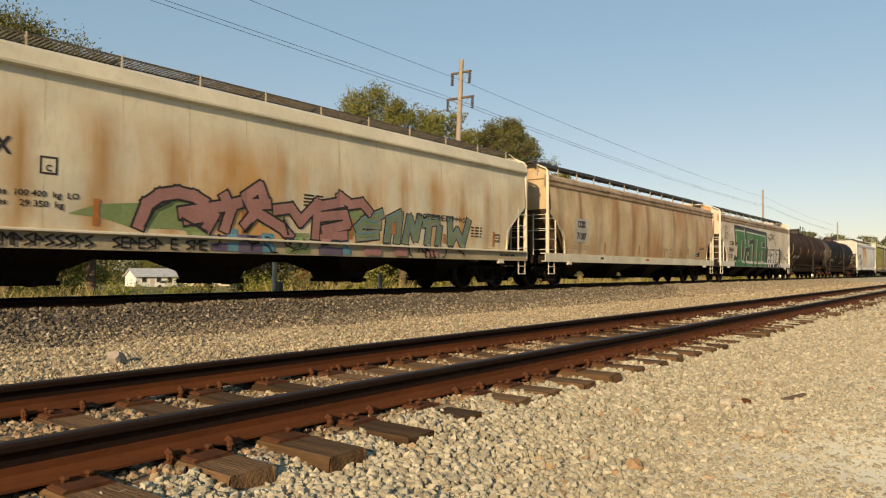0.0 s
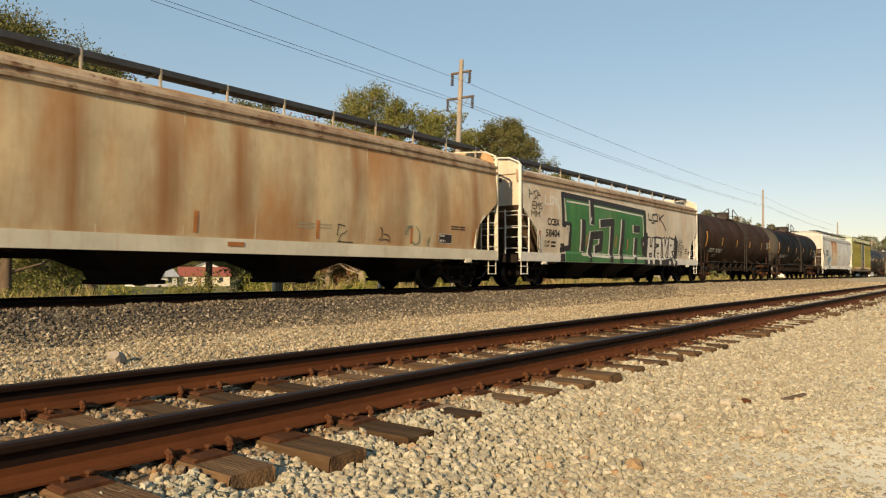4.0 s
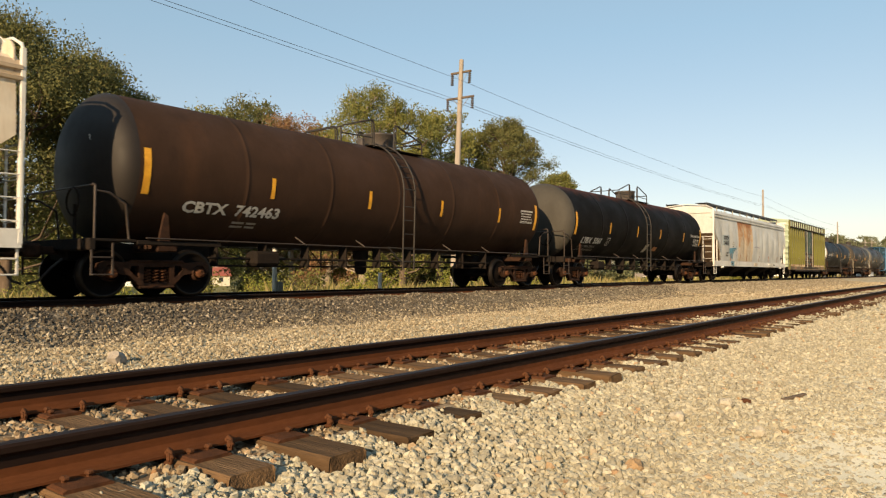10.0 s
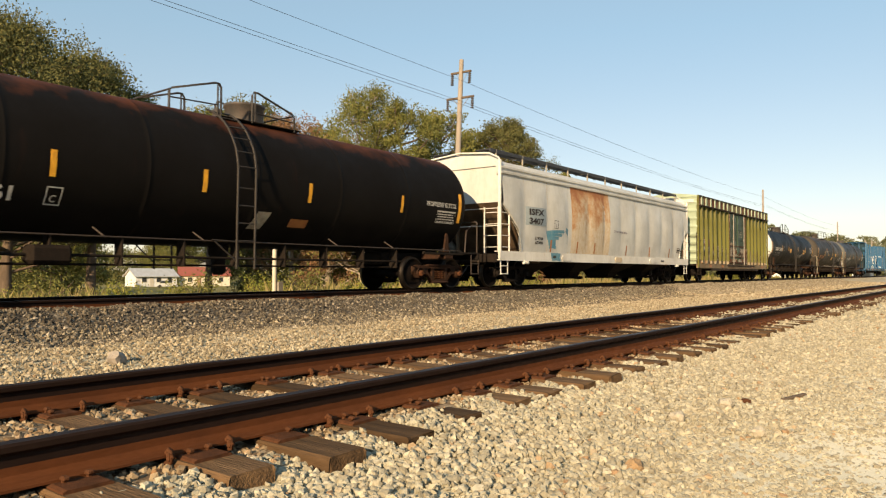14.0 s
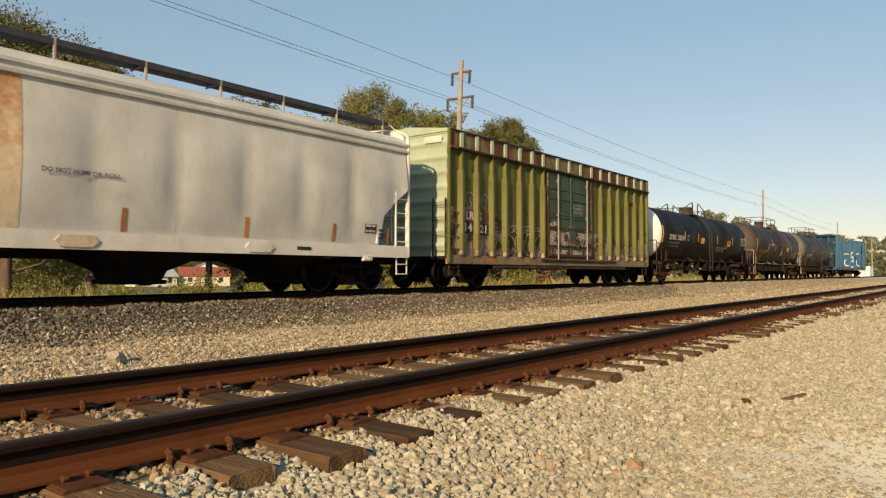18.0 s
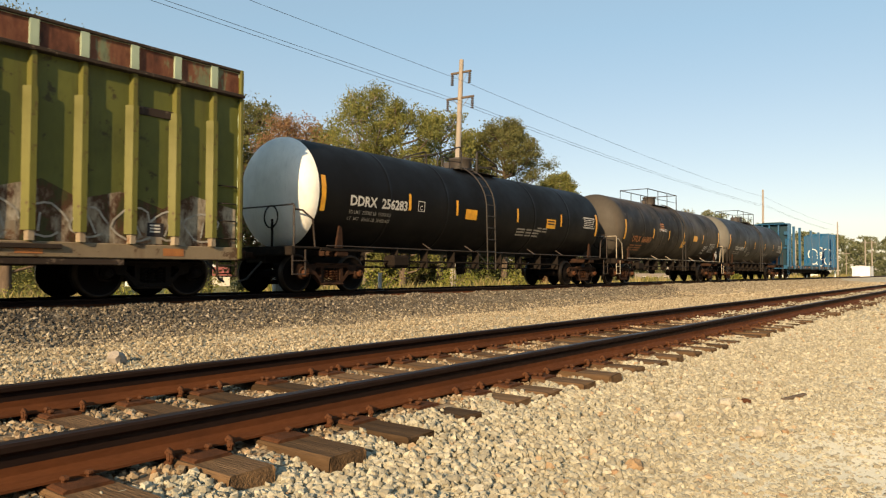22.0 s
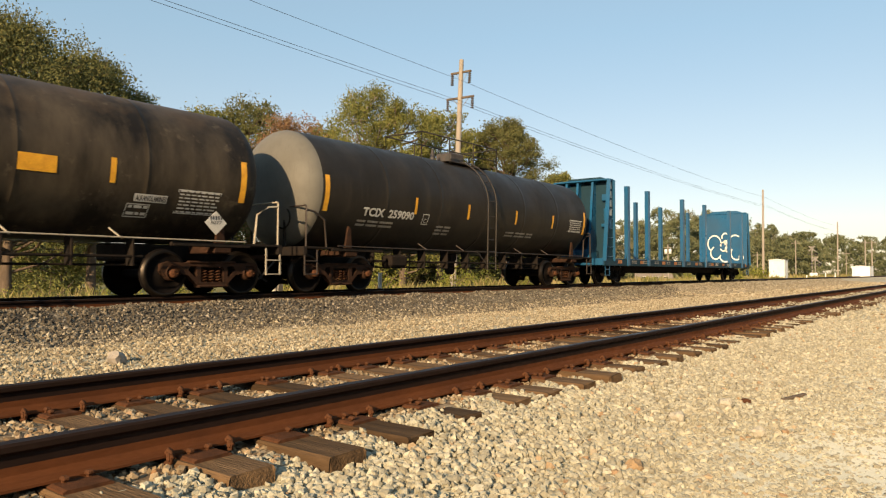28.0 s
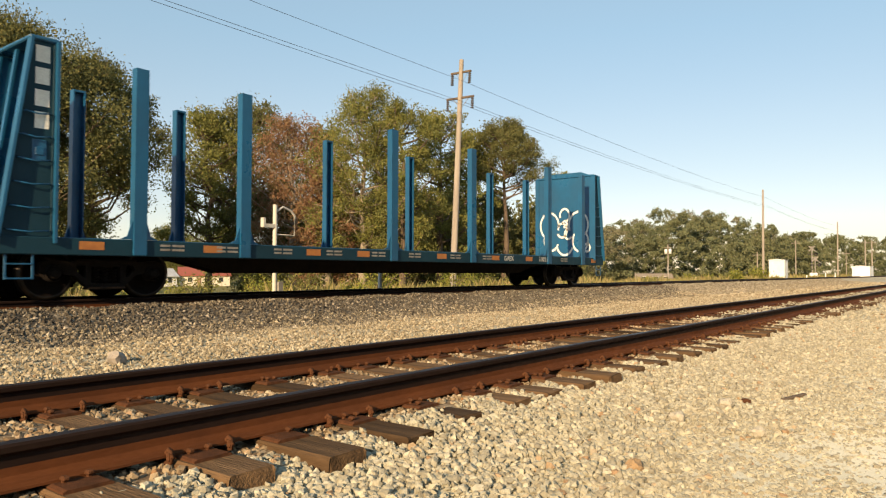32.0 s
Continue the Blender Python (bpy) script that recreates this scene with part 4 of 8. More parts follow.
# ---- tank car ----
def tank_car(s0, s1, label, shell_mat, head_mat, r, zc, truck_xs, truck_mat, rail_mat, dome="round", yellow=(), mark_z=2.28, lad=0.35, dome_at=0.3, dome_r=0.44, rail_at=0.0, cage=False, inset=0.28):
    """A tank car with its left end sill at train place s0."""
    L = s1 - s0
    car = thing("tank_car", label, "freight car", "cars of the train")
    car["s0"] = s0
    face = Face(lambda x, z: -math.sqrt(max(0.02, r * r - (z - zc) ** 2)))
    hd = 0.42 * r
    xa, xb = inset + hd, L - inset - hd
    sh = Shape()
    prof = [(xa, r)]
    for k in range(1, 6):
        x = xa + (xb - xa) * k / 6
        prof += [(x - 0.1, r), (x - 0.02, r), (x - 0.008, r + 0.006), (x + 0.008, r + 0.006), (x + 0.02, r), (x + 0.1, r)]
    prof += [(xb, r)]
    sh.lathe(prof, (0, zc), "x", 64)
    part("tank_shell", sh, shell_mat, car)
    for d, x in ((-1, xa), (1, xb)):
        hs = Shape()
        ps = []
        for i in range(13):
            a = i / 12 * math.pi / 2
            ps.append((x + d * hd * math.sin(a) ** 1.0, max(0.002, r * math.cos(a) ** 0.85)))
        hs.lathe(ps, (0, zc), "x", 64)
        part("tank_head", hs, head_mat if d < 0 else shell_mat, car, "domed tank head")
    # end platforms, steps, rails
    for d, x in ((1, 0.0), (-1, L)):
        a = lambda u, w: (min(x + d * u, x + d * w), max(x + d * u, x + d * w))
        pf = Shape().box(*a(0, 0.85), -1.42, 1.42, 1.02, 1.07, 0.01).box(*a(0, 0.12), -1.42, 1.42, 0.86, 1.05, 0.02)
        pf.box(*a(0.1, 3.2), -0.35, 0.35, 0.70, 1.04, 0.03)
        pf.box(*a(0.85, 2.6), -1.44, -1.30, 0.98, 1.06, 0.01).box(*a(0.85, 2.6), 1.30, 1.44, 0.98, 1.06, 0.01)
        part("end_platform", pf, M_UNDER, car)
        for y in (-1, 1):
            sd = Shape()
            bx = x + d * truck_xs
            sd.prism([(bx - 0.13, 1.02), (bx + 0.11, 1.02), (bx + 0.06, 1.55), (bx - 0.01, 1.60)], y * 1.30 - 0.03, y * 1.30 + 0.03, "y")
            sd.box(bx - 0.2, bx + 0.2, min(y * 0.5, y * 1.42), max(y * 0.5, y * 1.42), 0.86, 1.02, 0.02)
            part("tank_saddle", sd, M_TRUCK, car, "gusset plate holding the tank to its sill")
        hr = Shape()
        xr = x + d * 0.10
        for y in (-1.38, 1.38):
            hr.tube([(xr, y, 0.95), (xr, y, 1.98), (xr, y * 0.95, 2.02)], 0.022, 6)
            hr.tube([(xr, y, 1.9), (xr + d * 0.25, y, 1.88), (xr + d * 0.55, y, 1.7), (xr + d * 0.62, y, 1.06)], 0.022, 6)
        hr.tube([(xr, -1.38, 2.0), (xr, 1.38, 2.0)], 0.02, 6)
        part("end_railing", hr, rail_mat, car, "bent pipe railing at the end platform")
        xs_, xe = a(0.05, 0.42)
        step(car, rail_mat, xs_, xe, -1.40, 0.42, 1.0)
        step(car, rail_mat, xs_, xe, 1.40, 0.42, 1.0)
        pl = Shape().tube([(x + d * 0.12, -0.6, 1.05), (x + d * 0.12, -0.6, 1.7)], 0.03, 6)
        pl.lathe([(x + d * 0.06, 0.24), (x + d * 0.08, 0.27), (x + d * 0.10, 0.24)], (-0.6, 1.75), "x", 16)
        if d > 0:
            part("brake_wheel", pl, M_UNDER, car)
        coupler(car, x - d * 0.02, -d)
    # side railing and its slanted stays
    for y in (-1, 1):
        sr = Shape().tube([(1.0, y * 1.47, 1.10), (L - 1.0, y * 1.47, 1.10)], 0.017, 6)
        part("side_railing", sr, rail_mat, car, "thin pipe railing along the tank")
        for x in (L * 0.30, L * 0.42, L * 0.64, L * 0.76):
            st = Shape().tube([(x, y * 1.47, 1.08), (x - 0.10, y * 1.20, 1.27)], 0.017, 6)
            part("railing_stay", st, rail_mat, car)
    # piping below
    pp = Shape().tube([(2.8, -0.7, 0.78), (L - 2.8, -0.7, 0.78)], 0.03, 6).tube([(2.8, -0.5, 0.62), (L - 2.8, -0.5, 0.62)], 0.025, 6)
    for k in range(9):
        x = 3.0 + (L - 6.0) * k / 8
        pp.box(x - 0.02, x + 0.02, -0.74, -0.46, 0.60, 1.15, 0.005)
    part("brake_pipe", pp, M_UNDER, car)
    bt = Shape().box(L * 0.24, L * 0.24 + 0.7, -0.9, -0.5, 0.62, 0.95, 0.06)
    part("brake_reservoir", bt, M_UNDER, car)
    ov = Shape().lathe([(0.42, 0.10), (0.5, 0.16), (0.75, 0.16), (0.9, 0.22), (1.2, 0.22)], (L / 2, 0), "z", 16)
    part("bottom_valve", ov, M_UNDER, car)
    # ladder over the curve
    mx = L / 2 + lad
    dx = L / 2 + dome_at
    for y in (-1, 1):
        ld = Shape()
        for x in (mx - 0.22, mx + 0.22):
            pts = [(x, y * (r + 0.16) * math.sin(a), zc + (r + 0.10) * math.cos(a)) for a in [0.30 + 0.15 * i for i in range(9)]]
            pts += [(x, y * 1.56, 0.95), (x, y * 1.56, 0.55)]
            ld.tube(pts, 0.024, 6)
        for i in range(11):
            if i < 6:
                a = 0.42 + i * 0.21
                p = (y * (r + 0.16) * math.sin(a), zc + (r + 0.10) * math.cos(a))
            else:
                p = (y * 1.565, 2.2 - (i - 6) * 0.36)
            ld.tube([(mx - 0.22, *p), (mx + 0.22, *p)], 0.016, 6)
        ld.tube([(mx - 0.22, y * 1.56, 1.1), (mx - 0.75, y * 1.5, 1.12)], 0.016, 6).tube([(mx - 0.22, y * 1.56, 0.7), (mx - 0.7, y * 1.5, 1.1)], 0.016, 6)
        part("ladder", ld, M_LADDER, car, "curved side ladder")
    # top platform and fittings
    top = zc + r
    for y in (-1, 1):
        pt = Shape().box(dx - 1.1, dx + 1.1, min(y * 0.50, y * 0.72), max(y * 0.50, y * 0.72), top - 0.10, top - 0.08, 0.004)
        part("top_platform", pt, M_UNDER, car)
    if cage:
        cx = dx + rail_at
        for y in (-0.70, 0.70):
            part("top_railing", Shape().tube([(cx - 1.95, y, top - 0.16), (cx - 1.95, y, top + 0.62), (cx + 1.95, y, top + 0.62), (cx + 1.95, y, top - 0.16)], 0.022, 6).tube([(cx - 1.95, y, top + 0.22), (cx + 1.95, y, top + 0.22)], 0.014, 6), M_LADDER, car, "box-shaped pipe guard rail round the top platform")
            for e in (-0.62, 0.62):
                part("rail_post", Shape().tube([(cx + e, y, top - 0.14), (cx + e, y, top + 0.62)], 0.02, 6), M_LADDER, car)
        for e in (-1.95, 1.95):
            part("cross_rail", Shape().tube([(cx + e, -0.70, top + 0.62), (cx + e, 0.70, top + 0.62)], 0.02, 6), M_LADDER, car)
    for y in (-0.70, 0.70) if not cage else ():
        for e in (-1, 1):
            u = lambda k: dx + rail_at + e * k
            rl = Shape().tube([(u(1.60), y, top - 0.14), (u(1.60), y, top + 0.20), (u(1.54), y, top + 0.27), (u(0.55), y, top + 0.58), (u(0.45), y, top + 0.58), (u(0.40), y, top + 0.50), (u(0.40), y, top - 0.12)], 0.024, 6)
            rl.tube([(u(0.48), y, top - 0.1), (u(0.48), y, top + 0.56)], 0.018, 6).tube([(u(1.60), y, top + 0.08), (u(0.45), y, top + 0.12)], 0.016, 6)
            part("top_railing", rl, M_LADDER, car, "pipe guard rail round the top platform")
    for e in (-1, 1) if not cage else ():
        cb = Shape().tube([(dx + rail_at + e * 1.58, -0.70, top + 0.24), (dx + rail_at + e * 1.58, 0.70, top + 0.24)], 0.02, 6)
        part("cross_rail", cb, M_LADDER, car)
    dm = Shape()
    if dome == "round":
        dm.lathe([(top - 0.06, dome_r), (top + 0.34, dome_r), (top + 0.36, dome_r + 0.03), (top + 0.41, dome_r + 0.03), (top + 0.42, dome_r - 0.01), (top + 0.44, 0.01)], (dx, 0), "z", 28)
        dm.box(dx - 0.80, dx - 0.66, -0.1, 0.1, top - 0.02, top + 0.22, 0.03)
    else:
        dm.box(dx - 0.42, dx + 0.32, -0.3, 0.3, top - 0.05, top + 0.32, 0.04)
        dm.lathe([(top - 0.02, 0.08), (top + 0.2, 0.08), (top + 0.22, 0.05), (top + 0.34, 0.04), (top + 0.40, 0.01)], (dx - 0.95, 0), "z", 12)
    part("manway", dm, M_TANKTOP, car, "manway housing on top of the tank")
    reflectors(car, face, yellow, mark_z, 0.44, 0.10, M_AMBER)
    for x in (truck_xs, L - truck_xs):
        add_truck(car, x, truck_mat)
    # long strips at both heads
    for x in (xa + 0.14, xb - 0.14):
        lay("reflector_strip", [rect(x - 0.07, x + 0.07, 1.92, 2.76)], M_AMBER, car, face, 0.010, "upright reflective strip")
    return car, face, L, xa




# ---- the train ----
TRUCK = make_truck_meshes()
for key in ("spring", "bearing_cap"):
    TRUCK[key + "_dark"] = TRUCK[key].copy()
    TRUCK[key + "_dark"].materials.append(M_TRUCKDARK)
for key, ms in (("side_frame", []), ("spring", [M_IRON]), ("bearing_cap", [M_IRON]), ("wheelset", [M_STEEL, M_TREAD]), ("truck", [M_UNDER])):
    for mm in ms:
        TRUCK[key].materials.append(mm)

P_TAN = car_paint("tan_rusty_paint", (0.63, 0.585, 0.45), (0.46, 0.255, 0.085), 0.75, (0.42, 0.27, 0.12), 0.5, 0.8, 3, 0, 0.95, 0.35, 3.4, (0.65, 0.35))
P_BUFF = car_paint("buff_stained_paint", (0.52, 0.42, 0.265), (0.345, 0.165, 0.058), 0.65, (0.28, 0.165, 0.07), 0.5, 0.9, 17, 0, 0.85, 0.35, 9.0, (0.825, 0.4))
# dirty sill paint, dulled further for the lip's shade; some print uses it too
P_DULLSILL = car_paint("dirty_sill_dulled_for_shade", (0.40, 0.345, 0.24), (0.30, 0.19, 0.09), 0.4, (0.24, 0.18, 0.10), 0.6, 2.0, 95)
P_CHORD = car_paint("rusty_chord", (0.44, 0.35, 0.25), (0.15, 0.07, 0.035), 0.9, (0.13, 0.07, 0.04), 0.6, 1.5, 91, 0.25, 0.5)
P_CREAM = car_paint("cream_paint", (0.65, 0.60, 0.50), (0.40, 0.25, 0.13), 0.5, (0.34, 0.25, 0.16), 0.5, 0.8, 29, 0, 0.5, 0.3)
P_GREY = car_paint("pale_grey_paint", (0.56, 0.565, 0.545), (0.38, 0.33, 0.26), 0.2, (0.28, 0.25, 0.21), 0.45, 1.0, 41)
P_TRIM = car_paint("cream_trim", (0.64, 0.61, 0.50), (0.36, 0.21, 0.12), 0.3, (0.26, 0.19, 0.12), 0.5, 2.0, 5)
P_WTRIM = car_paint("white_trim", (0.70, 0.69, 0.65), (0.38, 0.25, 0.15), 0.12, (0.3, 0.25, 0.2), 0.5, 2.0, 8)
P_RUSTRECT = bpy.data.materials.new("rust_primer")


def rust_panel(m):
    """Bare panel: rust thick towards the top, scraped to pale primer below."""
    t, sh = nodes_of(m)
    co = t.nodes.new("ShaderNodeTexCoord")
    xyz = t.nodes.new("ShaderNodeSeparateXYZ")
    t.links.new(co.outputs["Object"], xyz.inputs[0])
    blot = noise_node(t, 1.5, (1, 1, 1), 9, 0.72, (5, 0, 3))
    fine = noise_node(t, 9, (1, 1, 0.5), 5, 0.7)
    lift = t.nodes.new("ShaderNodeMath")
    lift.operation = "MULTIPLY_ADD"
    t.links.new(xyz.outputs[2], lift.inputs[0])
    lift.inputs[1].default_value = 0.16
    t.links.new(blot.outputs[0], lift.inputs[2])
    col = mix_node(t, range_node(t, fine.outputs[0], 0.35, 0.7), (0.54, 0.47, 0.37), (0.44, 0.33, 0.21))
    col = mix_node(t, range_node(t, lift.outputs[0], 0.84, 0.98, 0, 0.8), col, (0.40, 0.20, 0.075))
    col = mix_node(t, range_node(t, lift.outputs[0], 0.97, 1.10, 0, 0.9), col, (0.27, 0.095, 0.035))
    t.links.new(col, sh.inputs["Base Color"])
    sh.inputs["Roughness"].default_value = 0.8
    bump_node(t, sh, fine.outputs[0], 0.2, 0.01)


rust_panel(P_RUSTRECT)
P_BROWN = car_paint("brown_tank", (0.048, 0.027, 0.018), (0.072, 0.035, 0.019), 0.5, (0.012, 0.009, 0.008), 0.7, 0.7, 11, 0, 0, 0.08)
P_BLACKRUST = car_paint("black_tank_rusting", (0.0075, 0.0065, 0.006), (0.035, 0.015, 0.009), 0.15, (0.007, 0.006, 0.006), 0.65, 0.7, 21, 0, 0, 0.08, 9.0, None, (3.45, (0.085, 0.028, 0.014)))
P_BLACK = car_paint("black_tank", (0.0065, 0.006, 0.006), (0.012, 0.010, 0.009), 0.2, (0.005, 0.005, 0.005), 0.5, 0.7, 31, 0, 0, 0.12)
P_GRIMY = car_paint("grimy_tank", (0.015, 0.012, 0.0095), (0.092, 0.072, 0.050), 0.5, (0.006, 0.005, 0.005), 0.5, 0.7, 44, 0.12, 0.7, 0.15, 9.0, None, (3.3, (0.070, 0.048, 0.030)))
P_SLATE = car_paint("slate_tank", (0.022, 0.0185, 0.015), (0.050, 0.038, 0.027), 0.45, (0.010, 0.008, 0.007), 0.45, 0.9, 57, 0, 0.35, 0.18)
P_DUSTHEAD = car_paint("pale_dusty_head", (0.14, 0.132, 0.115), (0.11, 0.09, 0.07), 0.2, (0.09, 0.08, 0.065), 0.6, 0.8, 63)
P_BROWNHEAD = car_paint("brown_grey_head", (0.06, 0.051, 0.041), (0.08, 0.058, 0.04), 0.3, (0.03, 0.026, 0.022), 0.6, 0.8, 64)
P_GREYHEAD = car_paint("grey_head", (0.055, 0.050, 0.042), (0.07, 0.055, 0.042), 0.2, (0.04, 0.035, 0.03), 0.6, 0.8, 61)
# near-black stands in for the shade on the brown car's left head
P_DULLHEAD = car_paint("shade_dulled_head", (0.018, 0.014, 0.012), (0.03, 0.02, 0.014), 0.3, (0.014, 0.012, 0.011), 0.6, 0.8, 66)
P_WHITEHEAD = car_paint("white_head", (0.74, 0.74, 0.71), (0.5, 0.45, 0.38), 0.02, (0.4, 0.38, 0.35), 0.5, 0.8, 71)
P_PIPE = plain("worn_pipe_paint", (0.05, 0.034, 0.025), (0.028, 0.020, 0.016), 8, 0.6, 0.1, 0.1)
P_PALEPIPE = plain("pale_pipe_paint", (0.42, 0.38, 0.30), (0.25, 0.20, 0.15), 8, 0.6, 0.1, 0.1)

G_GREEN = car_paint("green_spray", (0.038, 0.175, 0.055), (0.20, 0.27, 0.13), 0.42, (0.022, 0.085, 0.032), 0.5, 1.2, 4, 0.0, 0.25)
G_PINK = plain("pink_spray", (0.34, 0.18, 0.165), (0.27, 0.135, 0.125), 2, 0.6, 0, 0.02)
G_LEAF = plain("leaf_green_spray", (0.17, 0.25, 0.10), (0.22, 0.26, 0.12), 2, 0.6, 0, 0.02)
G_DARK = plain("dark_spray", (0.012, 0.011, 0.012), (0.024, 0.021, 0.021), 3, 0.6, 0, 0.02)
G_TEAL = plain("teal_spray", (0.14, 0.20, 0.17), (0.24, 0.26, 0.19), 2, 0.6, 0, 0.02)
G_RUSTY = plain("orange_spray", (0.40, 0.17, 0.06), (0.3, 0.14, 0.06), 2, 0.6, 0, 0.02)
G_PALE = plain("pale_spray", (0.66, 0.65, 0.60), (0.56, 0.54, 0.50), 3, 0.6, 0, 0.02)
G_SILVER = plain("silver_spray", (0.50, 0.49, 0.46), (0.42, 0.41, 0.38), 3, 0.45, 0.1, 0.02)
G_BLUE = plain("blue_spray", (0.06, 0.22, 0.32), (0.16, 0.28, 0.33), 6, 0.6, 0, 0.02)
G_PANEL = plain("grey_paint_patch", (0.42, 0.41, 0.38), (0.35, 0.33, 0.29), 4, 0.6, 0, 0.02)
G_BLUEPANEL = plain("blue_grey_patch", (0.30, 0.35, 0.37), (0.26, 0.31, 0.33), 4, 0.6, 0, 0.02)
G_FADED = plain("faded_pale_spray", (0.42, 0.40, 0.35), (0.25, 0.22, 0.18), 7, 0.7, 0, 0.02)
G_PURPLE = plain("violet_spray", (0.10, 0.075, 0.13), (0.14, 0.11, 0.16), 3, 0.6, 0, 0.02)


def scribble(seed, x0, x1, z0, z1, n, steps=7):
    """Loose hand-drawn lines within a rectangle."""
    rr = random.Random(seed)
    out = []
    for k in range(n):
        x, z = rr.uniform(x0, x1), rr.uniform(z0, z1)
        a = rr.uniform(0, 6.28)
        ln = [(x, z)]
        d = min(x1 - x0, z1 - z0) * 0.22
        for i in range(steps):
            a += rr.uniform(-1.0, 1.0)
            x = min(x1, max(x0, x + d * math.cos(a)))
            z = min(z1, max(z0, z + d * math.sin(a)))
            ln.append((x, z))
        out.append(ln)
    return out


def bubbles(seed, x0, x1, z0, z1, count):
    """Rounded outline letters, loosely closed."""
    rr = random.Random(seed)
    out = []
    w = (x1 - x0) / count
    for k in range(count):
        cx, cz = x0 + (k + 0.5) * w + rr.uniform(-0.08, 0.08) * w, (z0 + z1) / 2
        a, b = w * rr.uniform(0.40, 0.52), (z1 - z0) * rr.uniform(0.42, 0.55)
        out.append([(cx + a * math.cos(t * 0.42) * (1 + 0.2 * math.sin(3 * t * 0.42 + k)), cz + b * math.sin(t * 0.42)) for t in range(rr.randint(11, 15))])
        out.append([(cx + rr.uniform(-0.1, 0.1), cz + 0.1), (cx + rr.uniform(-0.15, 0.15), cz - 0.18)])
    return out


def tag_row(seed, x0, x1, z0, z1, letters):
    """A row of unreadable hand-drawn signs."""
    rr = random.Random(seed)
    out = []
    w = (x1 - x0) / letters
    for k in range(letters):
        if rr.random() < 0.15:
            continue
        a, b = x0 + k * w + 0.1 * w, x0 + (k + 0.85) * w
        kind = rr.randrange(4)
        m = (z0 + z1) / 2
        if kind == 0:
            out += [[(a, z0), (a, z1), (b, m), (a, m)]]
        elif kind == 1:
            out += [[(b, z1), (a, z1), (a, z0), (b, z0)], [(a, m), (b, m)]]
        elif kind == 2:
            out += [[(b, z1), (a, (m + z1) / 2), (b, (m + z0) / 2), (a, z0)]]
        else:
            out += [[(a, z0), (a, z1), ((a + b) / 2, m), (b, z1), (b, z0)]]
    return out


def inset_sill(face):
    """Side surface that carries paint over both shell and sill."""
    return Face(lambda x, z: min(face.y(x, z), -1.606) if z < 1.17 else face.y(x, z))


def sprayed(name, car, face, layers, label):
    """Spray paint in layers, each a list of shapes and a colour, the later over the earlier."""
    first = None
    for k, (polys, mat) in enumerate(layers):
        ob = lay(name if first is None else "paint_layer", polys, mat, car if first is None else first, face, 0.005 + 0.0035 * k, label if first is None else "")
        first = first or ob
    return first


# tan hopper with pink and green graffiti
car, face, L = hopper(1.0, 19.85, "long tan covered hopper car with rust streaks and pink graffiti", P_TAN, P_TRIM, 4, 3.87, 0.93, "grating", 0.016, 1.3, 3.72, "plain", lip=True, bay_shift=0.54, bay_d=0.50)
skin = inset_sill(face)
CARS = [car]
letter("X", 3.15, 2.32, 0.27, M_INK, car, face, 0.26)
letter("lbs  100 400  kg  LO", 3.2, 1.69, 0.10, M_INK, car, face, 1.26)
letter("lbs    29 350  kg", 3.2, 1.53, 0.10, M_INK, car, face, 1.02)
lay("plate_mark", [rect(3.83, 4.10, 2.06, 2.09), rect(3.83, 4.10, 2.32, 2.35), rect(3.83, 3.86, 2.06, 2.35), rect(4.07, 4.10, 2.06, 2.35)], M_INK, car, face)
letter("C", 3.92, 2.11, 0.11, M_INK, car, face, 0.09)
reflectors(car, face, [4.75, 7.75, 10.8, 16.9], 1.5, 0.46, 0.11, M_ORANGE)
pink = [[(5.52, 1.33), (5.65, 1.71), (5.89, 1.89), (6.24, 1.97), (6.59, 1.93), (6.81, 1.83)], [(6.35, 1.6), (6.81, 1.7), (7.42, 1.83), (7.61, 1.89)], [(6.46, 1.49), (7.04, 1.61), (6.89, 1.34)], [(7.26, 1.99), (7.42, 1.73), (7.3, 1.35)],
        [(7.78, 1.45), (8.0, 1.7), (7.77, 2.03), (8.11, 2.26), (8.23, 1.99)], [(7.9, 1.87), (8.32, 1.92)], [(8.07, 1.71), (8.73, 1.43), (8.95, 1.25)], [(8.54, 1.81), (8.95, 1.88), (9.23, 1.6), (9.7, 2.05), (9.68, 1.30)],
        [(9.82, 1.99), (10.44, 2.12), (10.39, 2.26), (10.61, 2.16)], [(9.87, 1.75), (10.56, 1.84), (10.67, 1.61), (9.93, 1.45)], [(10.72, 2.09), (11.11, 2.16), (11.4, 1.95)], [(9.9, 1.25), (10.6, 1.35)]]
